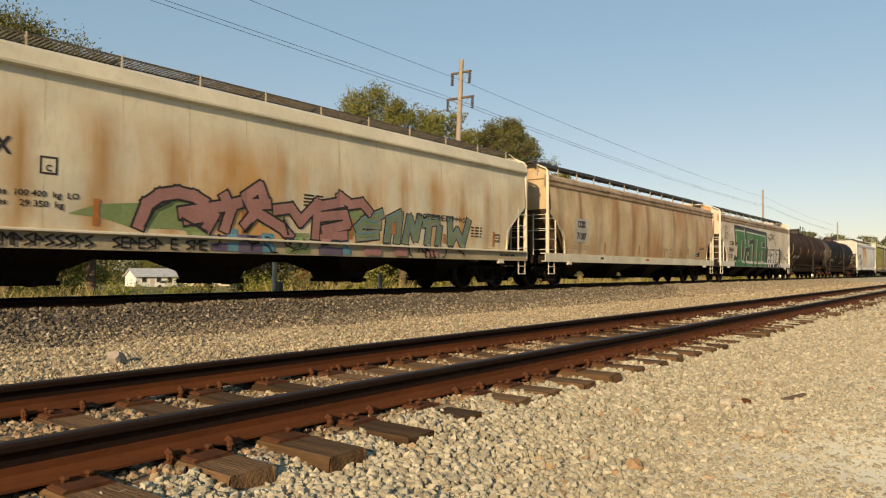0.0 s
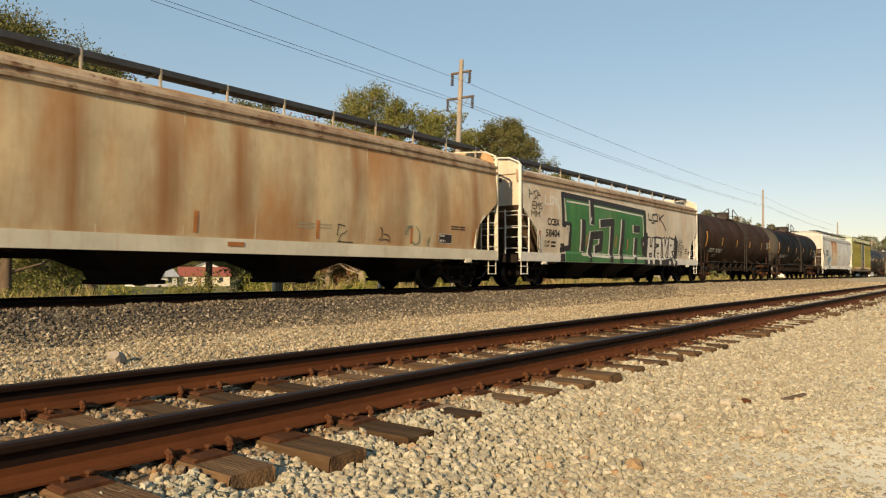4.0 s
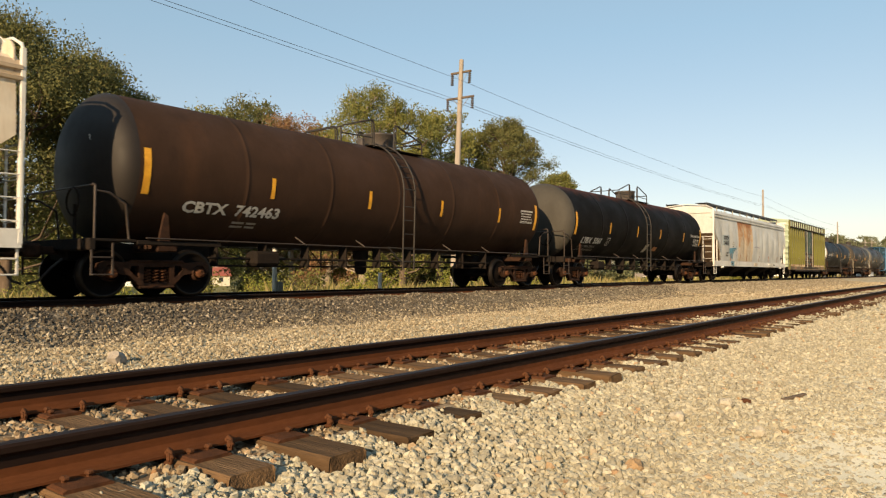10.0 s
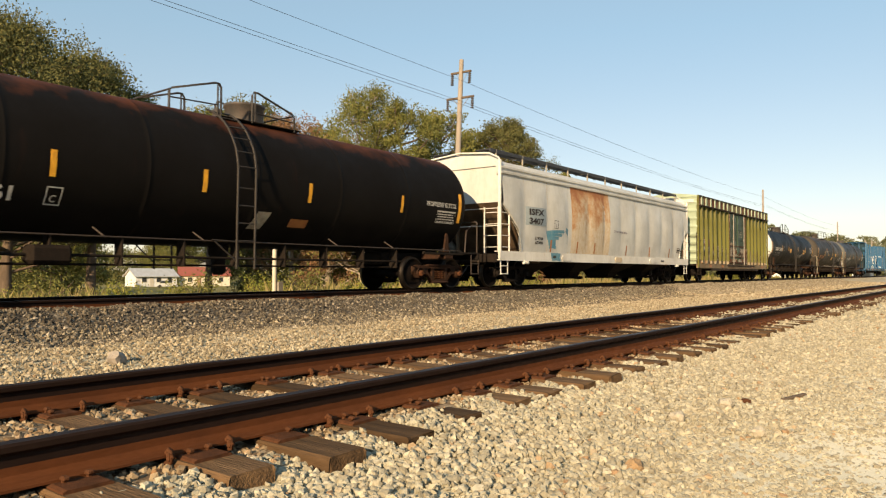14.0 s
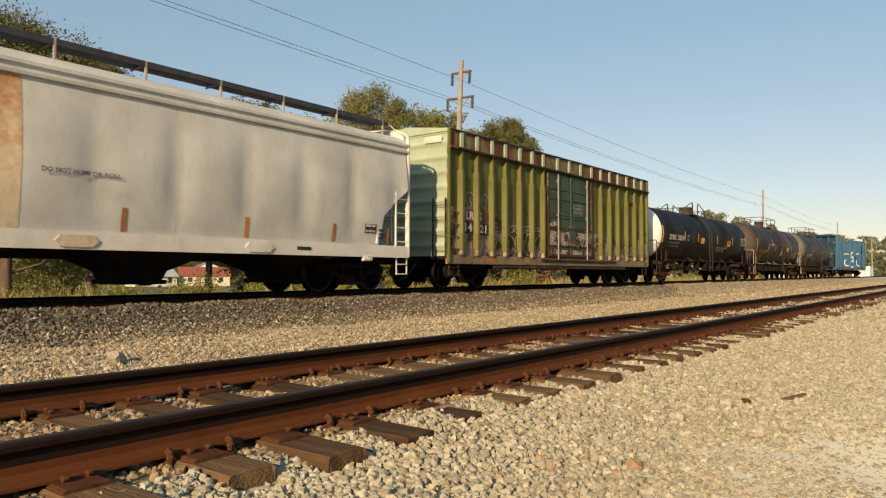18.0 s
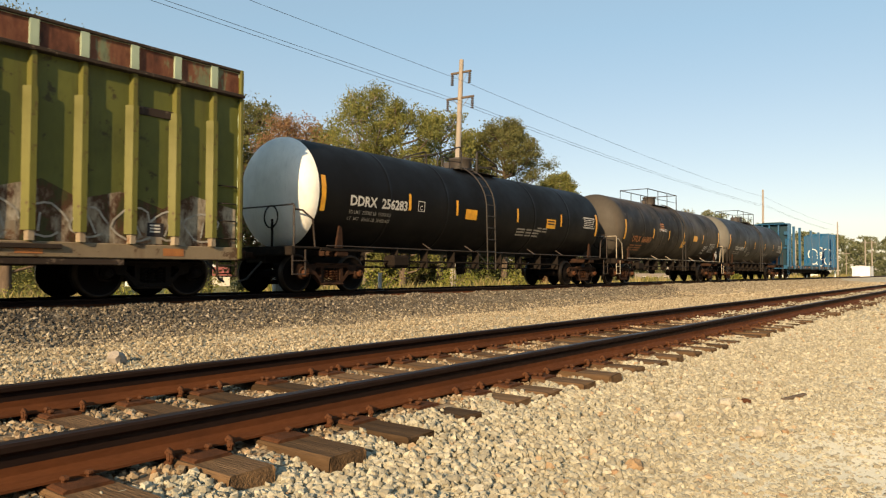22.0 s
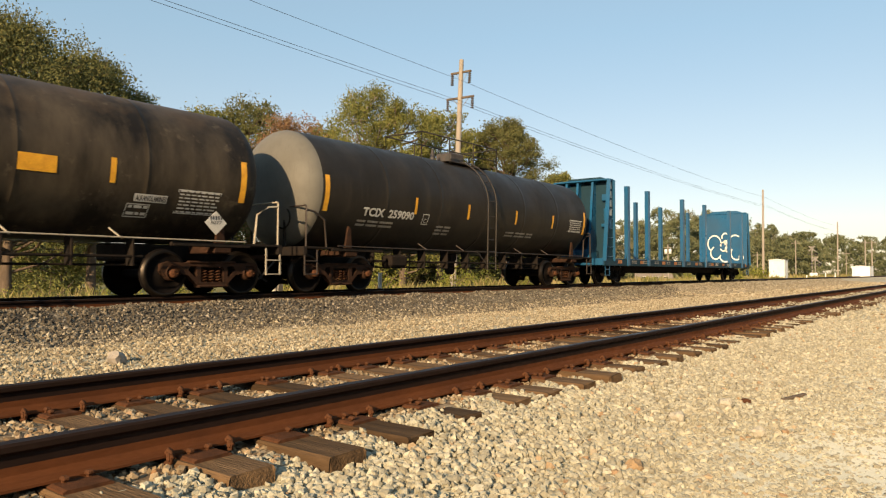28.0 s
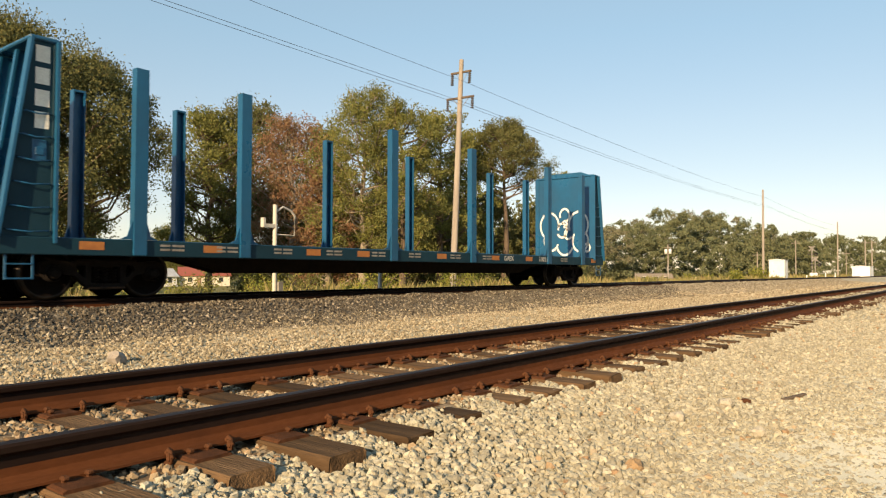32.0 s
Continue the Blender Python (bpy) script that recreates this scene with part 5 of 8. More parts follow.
sprayed("graffiti", car, skin, [
    ([[(4.29, 1.45), (4.75, 1.64), (5.59, 1.73), (5.91, 1.8), (6.45, 1.84), (6.81, 1.69), (7.04, 1.34), (6.82, 1.03), (6.53, 1.02), (6.46, 1.27), (6.18, 1.29), (5.41, 1.26), (4.81, 1.42)],
      rect(8.2, 8.7, 1.45, 1.85), rect(8.8, 9.5, 0.9, 1.35), rect(10.6, 11.3, 1.35, 1.95)], G_LEAF),
    ([rect(6.95, 7.35, 0.90, 1.22), rect(7.6, 8.2, 0.88, 1.25), rect(9.75, 10.5, 0.88, 1.22)], G_PURPLE),
    ([rect(7.35, 7.6, 0.90, 1.35), rect(8.2, 8.5, 0.9, 1.3), rect(10.5, 10.75, 0.9, 1.2)], G_BLUE),
    (strokes(pink, 0.30), G_DARK),
    (strokes(pink, 0.215), G_PINK),
    (strokes([[(6.35, 1.5), (6.9, 1.27)], [(7.75, 1.3), (7.95, 1.5)], [(8.75, 1.65), (8.9, 1.3)], [(5.62, 1.3), (5.8, 1.62), (6.1, 1.78)]], 0.045), G_DARK),
    (strokes(scribble(4, 6.9, 11.2, 0.90, 1.22, 9), 0.03), G_DARK)], "pink graffiti letters with black outlines on a green ground")
teal = [[(11.0, 1.54), (11.23, 1.72), (11.82, 1.94)], [(11.17, 1.67), (11.76, 1.67)], [(11.06, 1.35), (11.7, 1.42)], [(12.07, 1.25), (12.13, 1.81), (12.52, 1.97), (12.45, 1.3)], [(12.78, 1.3), (12.91, 1.9), (13.19, 1.4), (13.32, 1.93)],
        [(13.54, 1.81), (14.12, 1.91)], [(13.75, 1.96), (13.68, 1.25)], [(14.15, 1.25), (14.2, 1.7)], [(14.65, 1.95), (14.72, 1.28), (15.0, 1.65), (15.3, 1.28), (15.55, 1.95)]]
sprayed("graffiti", car, skin, [(strokes(teal, 0.31), G_DARK), (strokes(teal, 0.24), G_TEAL), (strokes([[(a - 0.07, b + 0.05) for a, b in ln] for ln in teal], 0.03), G_BLUE), (strokes(teal, 0.05), G_LEAF), ([rect(12.2, 12.38, 1.45, 1.75), rect(14.35, 14.5, 1.3, 1.55)], G_RUSTY),
                                    ([rect(11.2, 11.8, 0.9, 1.1), rect(12.3, 12.8, 0.9, 1.12), rect(13.6, 14.1, 0.9, 1.1)], G_PINK), (strokes(scribble(8, 11.2, 15.8, 0.9, 1.14, 8), 0.04), G_DARK)], "teal and olive graffiti letters")
lay("scrawl", strokes(tag_row(3, 13.2, 15.4, 1.92, 2.06, 14), 0.022), G_DARK, car, face, 0.012, "thin black scrawl")
lay("scrawl", strokes(tag_row(6, 2.2, 6.9, 0.91, 1.09, 30), 0.036), G_DARK, car, skin, 0.012, "black marker scrawl along the sill")
bars(15.7, 1.78, [0.12, 0.2, 0.1], 0.045, 0.06, M_INK, car, face, 4)
data_panel(car, face, 16.95, 1.42, 0.28, 0.24, 3, M_INK, True)
bars(9.3, 2.18, [0.3, 0.22], 0.04, 0.05, M_INK, car, face, 4)
bars(17.2, 1.0, [0.2, 0.3, 0.25], 0.05, 0.05, M_INK, car, skin, 1)

# buff hopper, stained
car, face, L = hopper(20.78, 39.75, "buff covered hopper car with brown rain streaks", P_BUFF, P_TRIM, 4, 3.98, 1.1, "plank", 0.045, 1.65, 3.53, lead=0.5, chord=P_CHORD, bay_shift=0.44, bay_d=0.50)
skin = inset_sill(face)
CARS.append(car)
lay("number_patch", [rect(2.42, 3.54, 1.60, 2.48)], G_PANEL, car, face, 0.010)
letter("CCBX", 2.58, 2.16, 0.25, M_INK, car, face, 0.74, 0.019)
letter("71307", 2.56, 1.72, 0.25, M_INK, car, face, 0.80, 0.019)
reflectors(car, face, [1.75, 5.05, 8.5, 11.6, 14.87, 17.65], 1.45, 0.42, 0.09, M_ORANGE)
bars(2.3, 1.44, [0.35, 0.3, 0.4], 0.05, 0.12, P_DULLSILL, car, face, 2)
bars(11.0, 1.55, [0.5, 0.4], 0.04, 0.1, P_DULLSILL, car, face, 2)
data_panel(car, face, 16.03, 1.29, 0.6, 0.27, 2, M_WHITE, True, M_INK)
bars(16.57, 1.76, [0.35, 0.25], 0.035, 0.04, M_INK, car, face, 2)
lay("scrawl", strokes(scribble(21, 12.2, 14.0, 1.2, 1.6, 7), 0.02), G_DARK, car, face, 0.012, "faint dark scrawl")
lay("scrawl", strokes(scribble(22, 14.6, 15.6, 1.2, 1.7, 5), 0.03), G_TEAL, car, face, 0.012, "faint teal scrawl")
bars(4.6, 1.0, [0.28], 0.08, 0.1, G_DARK, car, skin)
bars(9.2, 1.0, [0.4], 0.09, 0.1, M_ORANGE, car, skin)

# cream hopper with the green block letters
car, face, L = hopper(41.1, 58.67, "cream covered hopper car with large green block graffiti", P_CREAM, P_WTRIM, 3, 3.3, 1.5, "plank", 0.025, 1.7, 3.50, chord=P_CHORD)
skin = inset_sill(face)
CARS.append(car)
letter("CCBX", 1.73, 2.13, 0.24, M_INK, car, face, 0.84)
letter("58404", 1.64, 1.73, 0.26, M_INK, car, face, 0.95)
letter("CCBX", 0, 0, 0.16, M_INK, car, Face(lambda x, z: 0), 0.55, at=pose(0.10, -0.2, 3.72, 0, 0, -90))
letter("58404", 0, 0, 0.16, M_INK, car, Face(lambda x, z: 0), 0.60, at=pose(0.10, -0.2, 3.48, 0, 0, -90))
green_field = [(3.0, 3.2), (5.05, 3.2), (10.35, 3.08), (10.45, 2.06), (9.99, 1.93), (10.45, 1.26), (10.35, 0.88), (3.02, 0.87), (3.02, 1.15), (3.43, 1.43), (3.52, 2.16), (3.12, 2.29)]
rim = [[(2.84, 3.25), (2.85, 2.22), (3.42, 2.2), (3.39, 1.38), (2.75, 1.30)], [(2.84, 3.27), (5.05, 3.24), (10.45, 3.14)], [(10.45, 3.14), (10.45, 1.96), (10.05, 1.88), (10.51, 0.92)]]
inner = [[(5.19, 3.13), (5.19, 2.43)], [(4.42, 2.36), (4.42, 1.39)], [(5.95, 2.4), (7.0, 2.51), (6.92, 1.25)], [(5.0, 1.2), (5.16, 1.9), (5.96, 1.97), (5.93, 1.45), (5.54, 1.39)], [(8.05, 2.57), (7.89, 1.24)], [(9.2, 2.35), (9.67, 2.35)], [(9.38, 1.85), (9.38, 1.28)]]
feet = [rect(2.65, 2.98, 0.87, 1.15), rect(6.8, 7.1, 0.87, 1.15), rect(7.75, 8.05, 0.87, 1.15), rect(9.25, 9.5, 0.87, 1.15), rect(4.95, 5.15, 0.87, 1.15)]
sprayed("graffiti", car, skin, [([green_field], G_GREEN), (strokes(rim, 0.21) + feet, G_DARK),
                                    (strokes([[(3.15, 3.06), (5.05, 3.05)], [(5.35, 3.05), (10.2, 2.96), (10.25, 2.1)], [(3.0, 1.2), (10.4, 1.2)]], 0.055), G_PALE),
                                    (strokes([[(a - 0.09, b - 0.01) for a, b in ln] for ln in inner], 0.34), G_PALE),
                                    (strokes(inner, 0.31), G_DARK), (strokes([[(4.72, 1.9), (4.68, 1.5)], [(7.35, 1.95), (7.32, 1.55)], [(8.55, 1.85), (8.5, 1.45)]], 0.09), G_RUSTY)], "large green block letters with dark blocks and white edges")
reflectors(car, skin, [1.2, 5.0, 8.0], 1.6, 0.62, 0.10, M_ORANGE)
lay("scrawl", strokes([[(10.86, 3.12), (10.86, 2.85), (11.22, 2.83)], [(11.34, 3.1), (11.95, 3.16), (11.93, 2.85), (11.36, 2.82), (11.34, 3.1)], [(12.16, 3.15), (12.16, 2.85)], [(12.7, 3.17), (12.2, 2.98), (12.6, 2.75), (12.92, 2.46)], [(11.2, 2.72), (11.5, 2.72)]], 0.075), G_DARK, car, face, 0.012, "bold black hand-drawn letters")
v_h = [[(10.86, 1.95), (10.85, 0.95)], [(11.4, 1.95), (11.42, 0.95)], [(10.86, 1.49), (11.43, 1.51)], [(11.78, 1.93), (12.24, 1.92), (12.28, 0.95)], [(12.24, 1.55), (11.85, 1.5), (11.84, 1.2), (12.28, 1.2)],
       [(12.62, 1.98), (12.85, 1.2), (13.12, 1.98)], [(13.48, 0.95), (13.48, 1.98), (13.92, 1.92), (13.88, 1.66), (13.5, 1.58), (14.1, 0.95)]]
v_line = [[(10.55, 1.0), (10.5, 2.1)], [(14.3, 1.05), (14.35, 1.9), (14.2, 2.05)], [(10.7, 1.02), (14.3, 1.02)]]
sprayed("graffiti", car, skin, [(strokes(v_h + v_line, 0.42), G_DARK), (strokes(v_h, 0.24), G_PALE)], "silver rounded letters outlined in black and white")
lay("scrawl", strokes([[(1.62, 3.14), (1.60, 2.86), (1.86, 2.84)], [(1.95, 3.10), (2.18, 3.12), (2.16, 2.90), (1.94, 2.86), (1.95, 3.10)], [(2.28, 3.14), (2.28, 2.84)], [(2.52, 3.12), (2.30, 3.0), (2.55, 2.84), (2.62, 2.5)]], 0.07), G_PALE, car, face, 0.004, "faded pale blue hand-drawn letters")
lay("scrawl", strokes(tag_row(78, 0.5, 1.3, 2.95, 3.25, 3) + tag_row(79, 0.45, 1.4, 2.62, 2.85, 4) + tag_row(80, 0.6, 1.2, 2.36, 2.55, 2), 0.028), G_DARK, car, face, 0.012, "black scrawl")
lay("scrawl", strokes(tag_row(32, 14.45, 15.4, 1.85, 2.1, 5) + tag_row(33, 14.6, 15.5, 1.62, 1.82, 4) + bubbles(34, 14.5, 15.3, 1.28, 1.55, 3), 0.024), G_DARK, car, face, 0.012, "thin black scrawl")
letter("LD LMT", 1.58, 1.50, 0.09, M_INK, car, face, 0.36)
letter("LT WT", 1.58, 1.36, 0.09, M_INK, car, face, 0.30)
bars(2.02, 1.50, [0.32], 0.07, 0.08, M_INK, car, face, 2)
lay("data_panel", [rect(2.68, 2.96, 1.42, 1.52), rect(2.68, 2.96, 1.30, 1.39)], M_INK, car, face, 0.016, cuts=False)
lay("plate_mark", [rect(3.04, 3.32, 1.94, 2.18)], P_CREAM, car, face, 0.024, "cream square left bare in the paint")
letter("C", 3.13, 1.98, 0.12, M_INK, car, face, 0.1, 0.03)
bars(15.6, 1.62, [0.3], 0.05, 0.1, M_INK, car, face, 3)
data_panel(car, face, 16.1, 1.35, 0.6, 0.24, 2, M_WHITE, True, M_INK)
lay("painted_patch", [rect(0.55, 3.0, 0.87, 1.15)], G_PALE, car, skin, 0.008)

# brown tank car
car, face, L, xa = tank_car(59.8, 75.8, "rust-brown tank car, matt and weathered", P_BROWN, P_DULLHEAD, 1.44, 2.5, 1.45, M_TRUCK, P_PIPE, "round", [3.9, 6.9, 9.8, 12.75], 2.28, 0.2, 0.72, rail_at=-0.55)
CARS.append(car)
letter("CBTX  742463", 0, 0, 0.15, M_WHITE, car, Face(lambda x, z: 0), 0.95, at=pose(0.36, 0.30, 2.86, 0, 0, -90))
letter("CBTX  742463", 1.85, 1.66, 0.21, M_WHITE, car, face, 2.35, 0.014)
data_panel(car, face, 14.0, 2.12, 0.75, 0.42, 5, M_WHITE, True, None)
bars(3.1, 1.5, [0.3, 0.25], 0.04, 0.06, M_GREYMETAL, car, face, 2)

# black tank car with a rusty back
car, face, L, xa = tank_car(76.8, 93.1, "black tank car with a rusty back and grey head", P_BLACKRUST, P_GREYHEAD, 1.43, 2.48, 1.52, M_TRUCK, P_PIPE, "round", [4.03, 6.87, 9.58, 12.75], 2.28, -0.42, 0.64, 0.44, -0.7)
CARS.append(car)
letter("LYBX  5061", 1.78, 1.64, 0.22, M_WHITE, car, face, 1.70, 0.014)
letter("LD LMT  193300 LB  87700 KG", 1.75, 1.48, 0.075, M_GREYMETAL, car, face, 1.45, 0.014, 0, 0.001)
letter("LT  WT   92700 LB  42000 KG", 1.75, 1.36, 0.075, M_GREYMETAL, car, face, 1.45, 0.014, 0, 0.001)
lay("plate_mark", [rect(3.98, 4.24, 1.60, 1.62), rect(3.98, 4.24, 1.88, 1.90), rect(3.98, 4.0, 1.60, 1.90), rect(4.22, 4.24, 1.60, 1.90)], M_WHITE, car, face, 0.012)
letter("C", 4.05, 1.65, 0.12, M_WHITE, car, face, 0.1, 0.014)
lay("placard", [[(8.15, 1.42), (8.5, 1.42), (8.62, 1.78), (8.27, 1.78)]], P_PALEPIPE, car, face, 0.010)
lay("placard", [rect(9.2, 9.72, 1.50, 1.68)], M_ORANGE, car, face, 0.010)
letter("PROPYLENE GLYCOL", 13.75, 2.32, 0.13, M_WHITE, car, face, 1.35, 0.014)
data_panel(car, face, 14.25, 1.88, 0.85, 0.34, 5, M_WHITE, True, None)
letter("LYBX  5061", 0, 0, 0.16, M_WHITE, car, Face(lambda x, z: 0), 0.85, at=pose(0.40, 0.62, 2.72, 0, 0, -90))

# pale grey hopper with the rusty square
car, face, L = hopper(93.87, 111.25, "pale grey covered hopper car with a large rusty panel", P_GREY, P_WTRIM, 4, 3.62, 0.93, "plank", 0.075, 1.53, 3.60, lead=0.1, bay_shift=0.16, bay_d=0.50)
skin = inset_sill(face)
CARS.append(car)
lay("number_patch", [rect(1.55, 2.85, 2.05, 2.66)], G_BLUEPANEL, car, face, 0.010)
letter("ISFX", 1.75, 2.40, 0.2, M_INK, car, face, 0.95, 0.019)
letter("3407", 1.75, 2.10, 0.2, M_INK, car, face, 0.92, 0.019)
lay("rusted_panel", [rect(4.78, 8.02, 1.18, 3.64)], P_RUSTRECT, car, face, 0.005, "rusted bare panel")
brush = [[(2.95, 1.86), (4.15, 1.93)], [(3.0, 1.76), (4.0, 1.80)], [(3.05, 1.66), (3.8, 1.68)], [(3.12, 1.56), (3.6, 1.58)], [(3.15, 1.46), (3.62, 1.47)], [(3.2, 1.36), (3.66, 1.36)], [(3.28, 1.10), (3.95, 1.10)], [(3.3, 1.02), (3.9, 1.0)], [(3.34, 0.94), (3.95, 0.93)]]
brush += [[(4.36, 2.08), (4.42, 1.86)], [(4.46, 2.04), (4.50, 1.80)], [(4.56, 2.0), (4.58, 1.78)]]
sprayed("paint_smear", car, skin, [([ribbon([(a[0], a[1]), ((a[0] + b[0]) / 2, (a[1] + b[1]) / 2 + 0.02), (b[0], b[1])], 0.105) for a, b in brush] + strokes([[(3.95, 1.74), (4.15, 1.9), (4.36, 1.98)], [(4.45, 1.8), (4.5, 1.5)]], 0.02), G_BLUE)], "streaky blue paint smear")
lay("plate_mark", [rect(3.45, 3.72, 2.02, 2.04), rect(3.45, 3.72, 2.28, 2.30), rect(3.45, 3.47, 2.02, 2.30), rect(3.70, 3.72, 2.02, 2.30)], M_INK, car, face)
letter("C", 3.53, 2.07, 0.1, M_INK, car, face, 0.08)
letter("218700", 2.15, 1.58, 0.10, M_INK, car, face, 0.55)
letter("67300", 2.2, 1.44, 0.10, M_INK, car, face, 0.5)
reflectors(car, face, [3.3, 5.25, 6.7, 9.7, 12.3, 14.7, 16.55], 1.40, 0.42, 0.09, M_ORANGE)
letter("DO NOT HUMP OR ROLL", 8.3, 2.1, 0.08, G_PURPLE, car, face, 1.3, 0.034)
data_panel(car, face, 15.7, 1.42, 0.42, 0.26, 2, M_WHITE, True, M_INK)
bars(16.2, 1.5, [0.2, 0.15], 0.05, 0.06, M_INK, car, face, 3)
for x in (4.4, 8.9, 12.6):
    pl = Shape().prism([(x - 0.36, 1.0), (x - 0.26, 1.1), (x + 0.26, 1.1), (x + 0.36, 1.0), (x + 0.26, 0.9), (x - 0.26, 0.9)], -1.625, -1.598, "y")
    part("sill_plate", pl, P_RUSTRECT if x == 8.9 else P_WTRIM, car, "welded oval plate on the sill")
bars(3.4, 0.98, [0.24], 0.09, 0.1, G_DARK, car, skin)
bars(13.6, 0.98, [0.4], 0.07, 0.1, G_DARK, car, skin)


# ---- boxcar ----

def worn_through(name, stops, scale, stretch, seed):
    """Paint worn through in ragged patches, down to primer and rust."""
    m = bpy.data.materials.new(name)
    t, sh = nodes_of(m)
    blot = noise_node(t, scale, stretch, 9, 0.68, (seed, 3, 1))
    fine = noise_node(t, 14, (1, 1, 0.3), 5, 0.65, (seed, 8, 2))
    r = ramp_node(t, list(stops))
    t.links.new(blot.outputs[0], r.inputs[0])
    col = mix_node(t, range_node(t, fine.outputs[0], 0.5, 0.75, 0, 0.6), r.outputs[0], tuple(c * 0.4 for c in stops[1][1]))
    t.links.new(col, sh.inputs["Base Color"])
    sh.inputs["Roughness"].default_value = 0.75
    sh.inputs["Specular IOR Level"].default_value = 0.25
    bump_node(t, sh, fine.outputs[0], 0.25, 0.01)
    return m


P_OLIVE = car_paint("olive_box_paint", (0.105, 0.112, 0.024), (0.05, 0.038, 0.015), 0.5, (0.02, 0.024, 0.011), 0.5, 1.4, 13, 0.12)
P_RIB = car_paint("yellowed_rib_paint", (0.125, 0.122, 0.026), (0.075, 0.04, 0.018), 0.4, (0.06, 0.055, 0.02), 0.5, 2.0, 19, 0.25)
P_WORNFOOT = car_paint("worn_rib_foot", (0.30, 0.25, 0.18), (0.17, 0.08, 0.035), 0.7, (0.05, 0.03, 0.02), 0.7, 2.5, 27, 0.6)
P_WORNSILL = car_paint("worn_tan_sill", (0.24, 0.185, 0.12), (0.10, 0.055, 0.03), 0.6, (0.05, 0.035, 0.025), 0.7, 2.0, 33, 0.4)
P_DOOR = car_paint("grey_green_door", (0.046, 0.078, 0.052), (0.075, 0.05, 0.025), 0.35, (0.016, 0.018, 0.012), 0.5, 1.5, 23)
P_END = car_paint("pale_green_end", (0.36, 0.44, 0.33), (0.32, 0.28, 0.18), 0.1, (0.22, 0.27, 0.19), 0.6, 1.5, 37)
P_UPPER = worn_through("rusting_upper_panel", ((0.33, (0.040, 0.018, 0.013)), (0.43, (0.105, 0.038, 0.022)), (0.53, (0.16, 0.066, 0.036)), (0.57, (0.15, 0.15, 0.085)), (0.68, (0.115, 0.165, 0.105))), 1.6, (1, 1, 0.35), 47)
P_BAND = worn_through("worn_lower_paint", ((0.30, (0.020, 0.019, 0.010)), (0.42, (0.050, 0.048, 0.016)), (0.49, (0.070, 0.030, 0.016)), (0.55, (0.22, 0.175, 0.125)), (0.66, (0.40, 0.35, 0.27))), 1.9, (1, 1, 0.55), 53)
P_DOORBAND = worn_through("worn_door_paint", ((0.30, (0.018, 0.020, 0.014)), (0.41, (0.055, 0.028, 0.016)), (0.47, (0.20, 0.15, 0.105)), (0.53, (0.42, 0.37, 0.29)), (0.62, (0.32, 0.25, 0.18)), (0.68, (0.10, 0.036, 0.018))), 2.2, (1, 1, 0.9), 58)
P_RUSTBAR = car_paint("rusty_door_bar", (0.070, 0.030, 0.017), (0.24, 0.18, 0.125), 0.45, (0.025, 0.015, 0.012), 0.8, 3.0, 83, 0.2)
P_LOW = car_paint("rusty_lower_side", (0.035, 0.024, 0.018), (0.17, 0.125, 0.09), 0.35, (0.02, 0.012, 0.009), 0.8, 2.0, 53, 0.25)


PATCHES = ((0.72, 1.34, 1.62, 2.34), (1.50, 2.15, 1.60, 2.30))
SIGNS = (("LR", 0.92, 2.05, 0.40), ("S", 1.56, 2.03, 0.16), ("14", 0.86, 1.70, 0.36), ("21", 1.62, 1.68, 0.34))


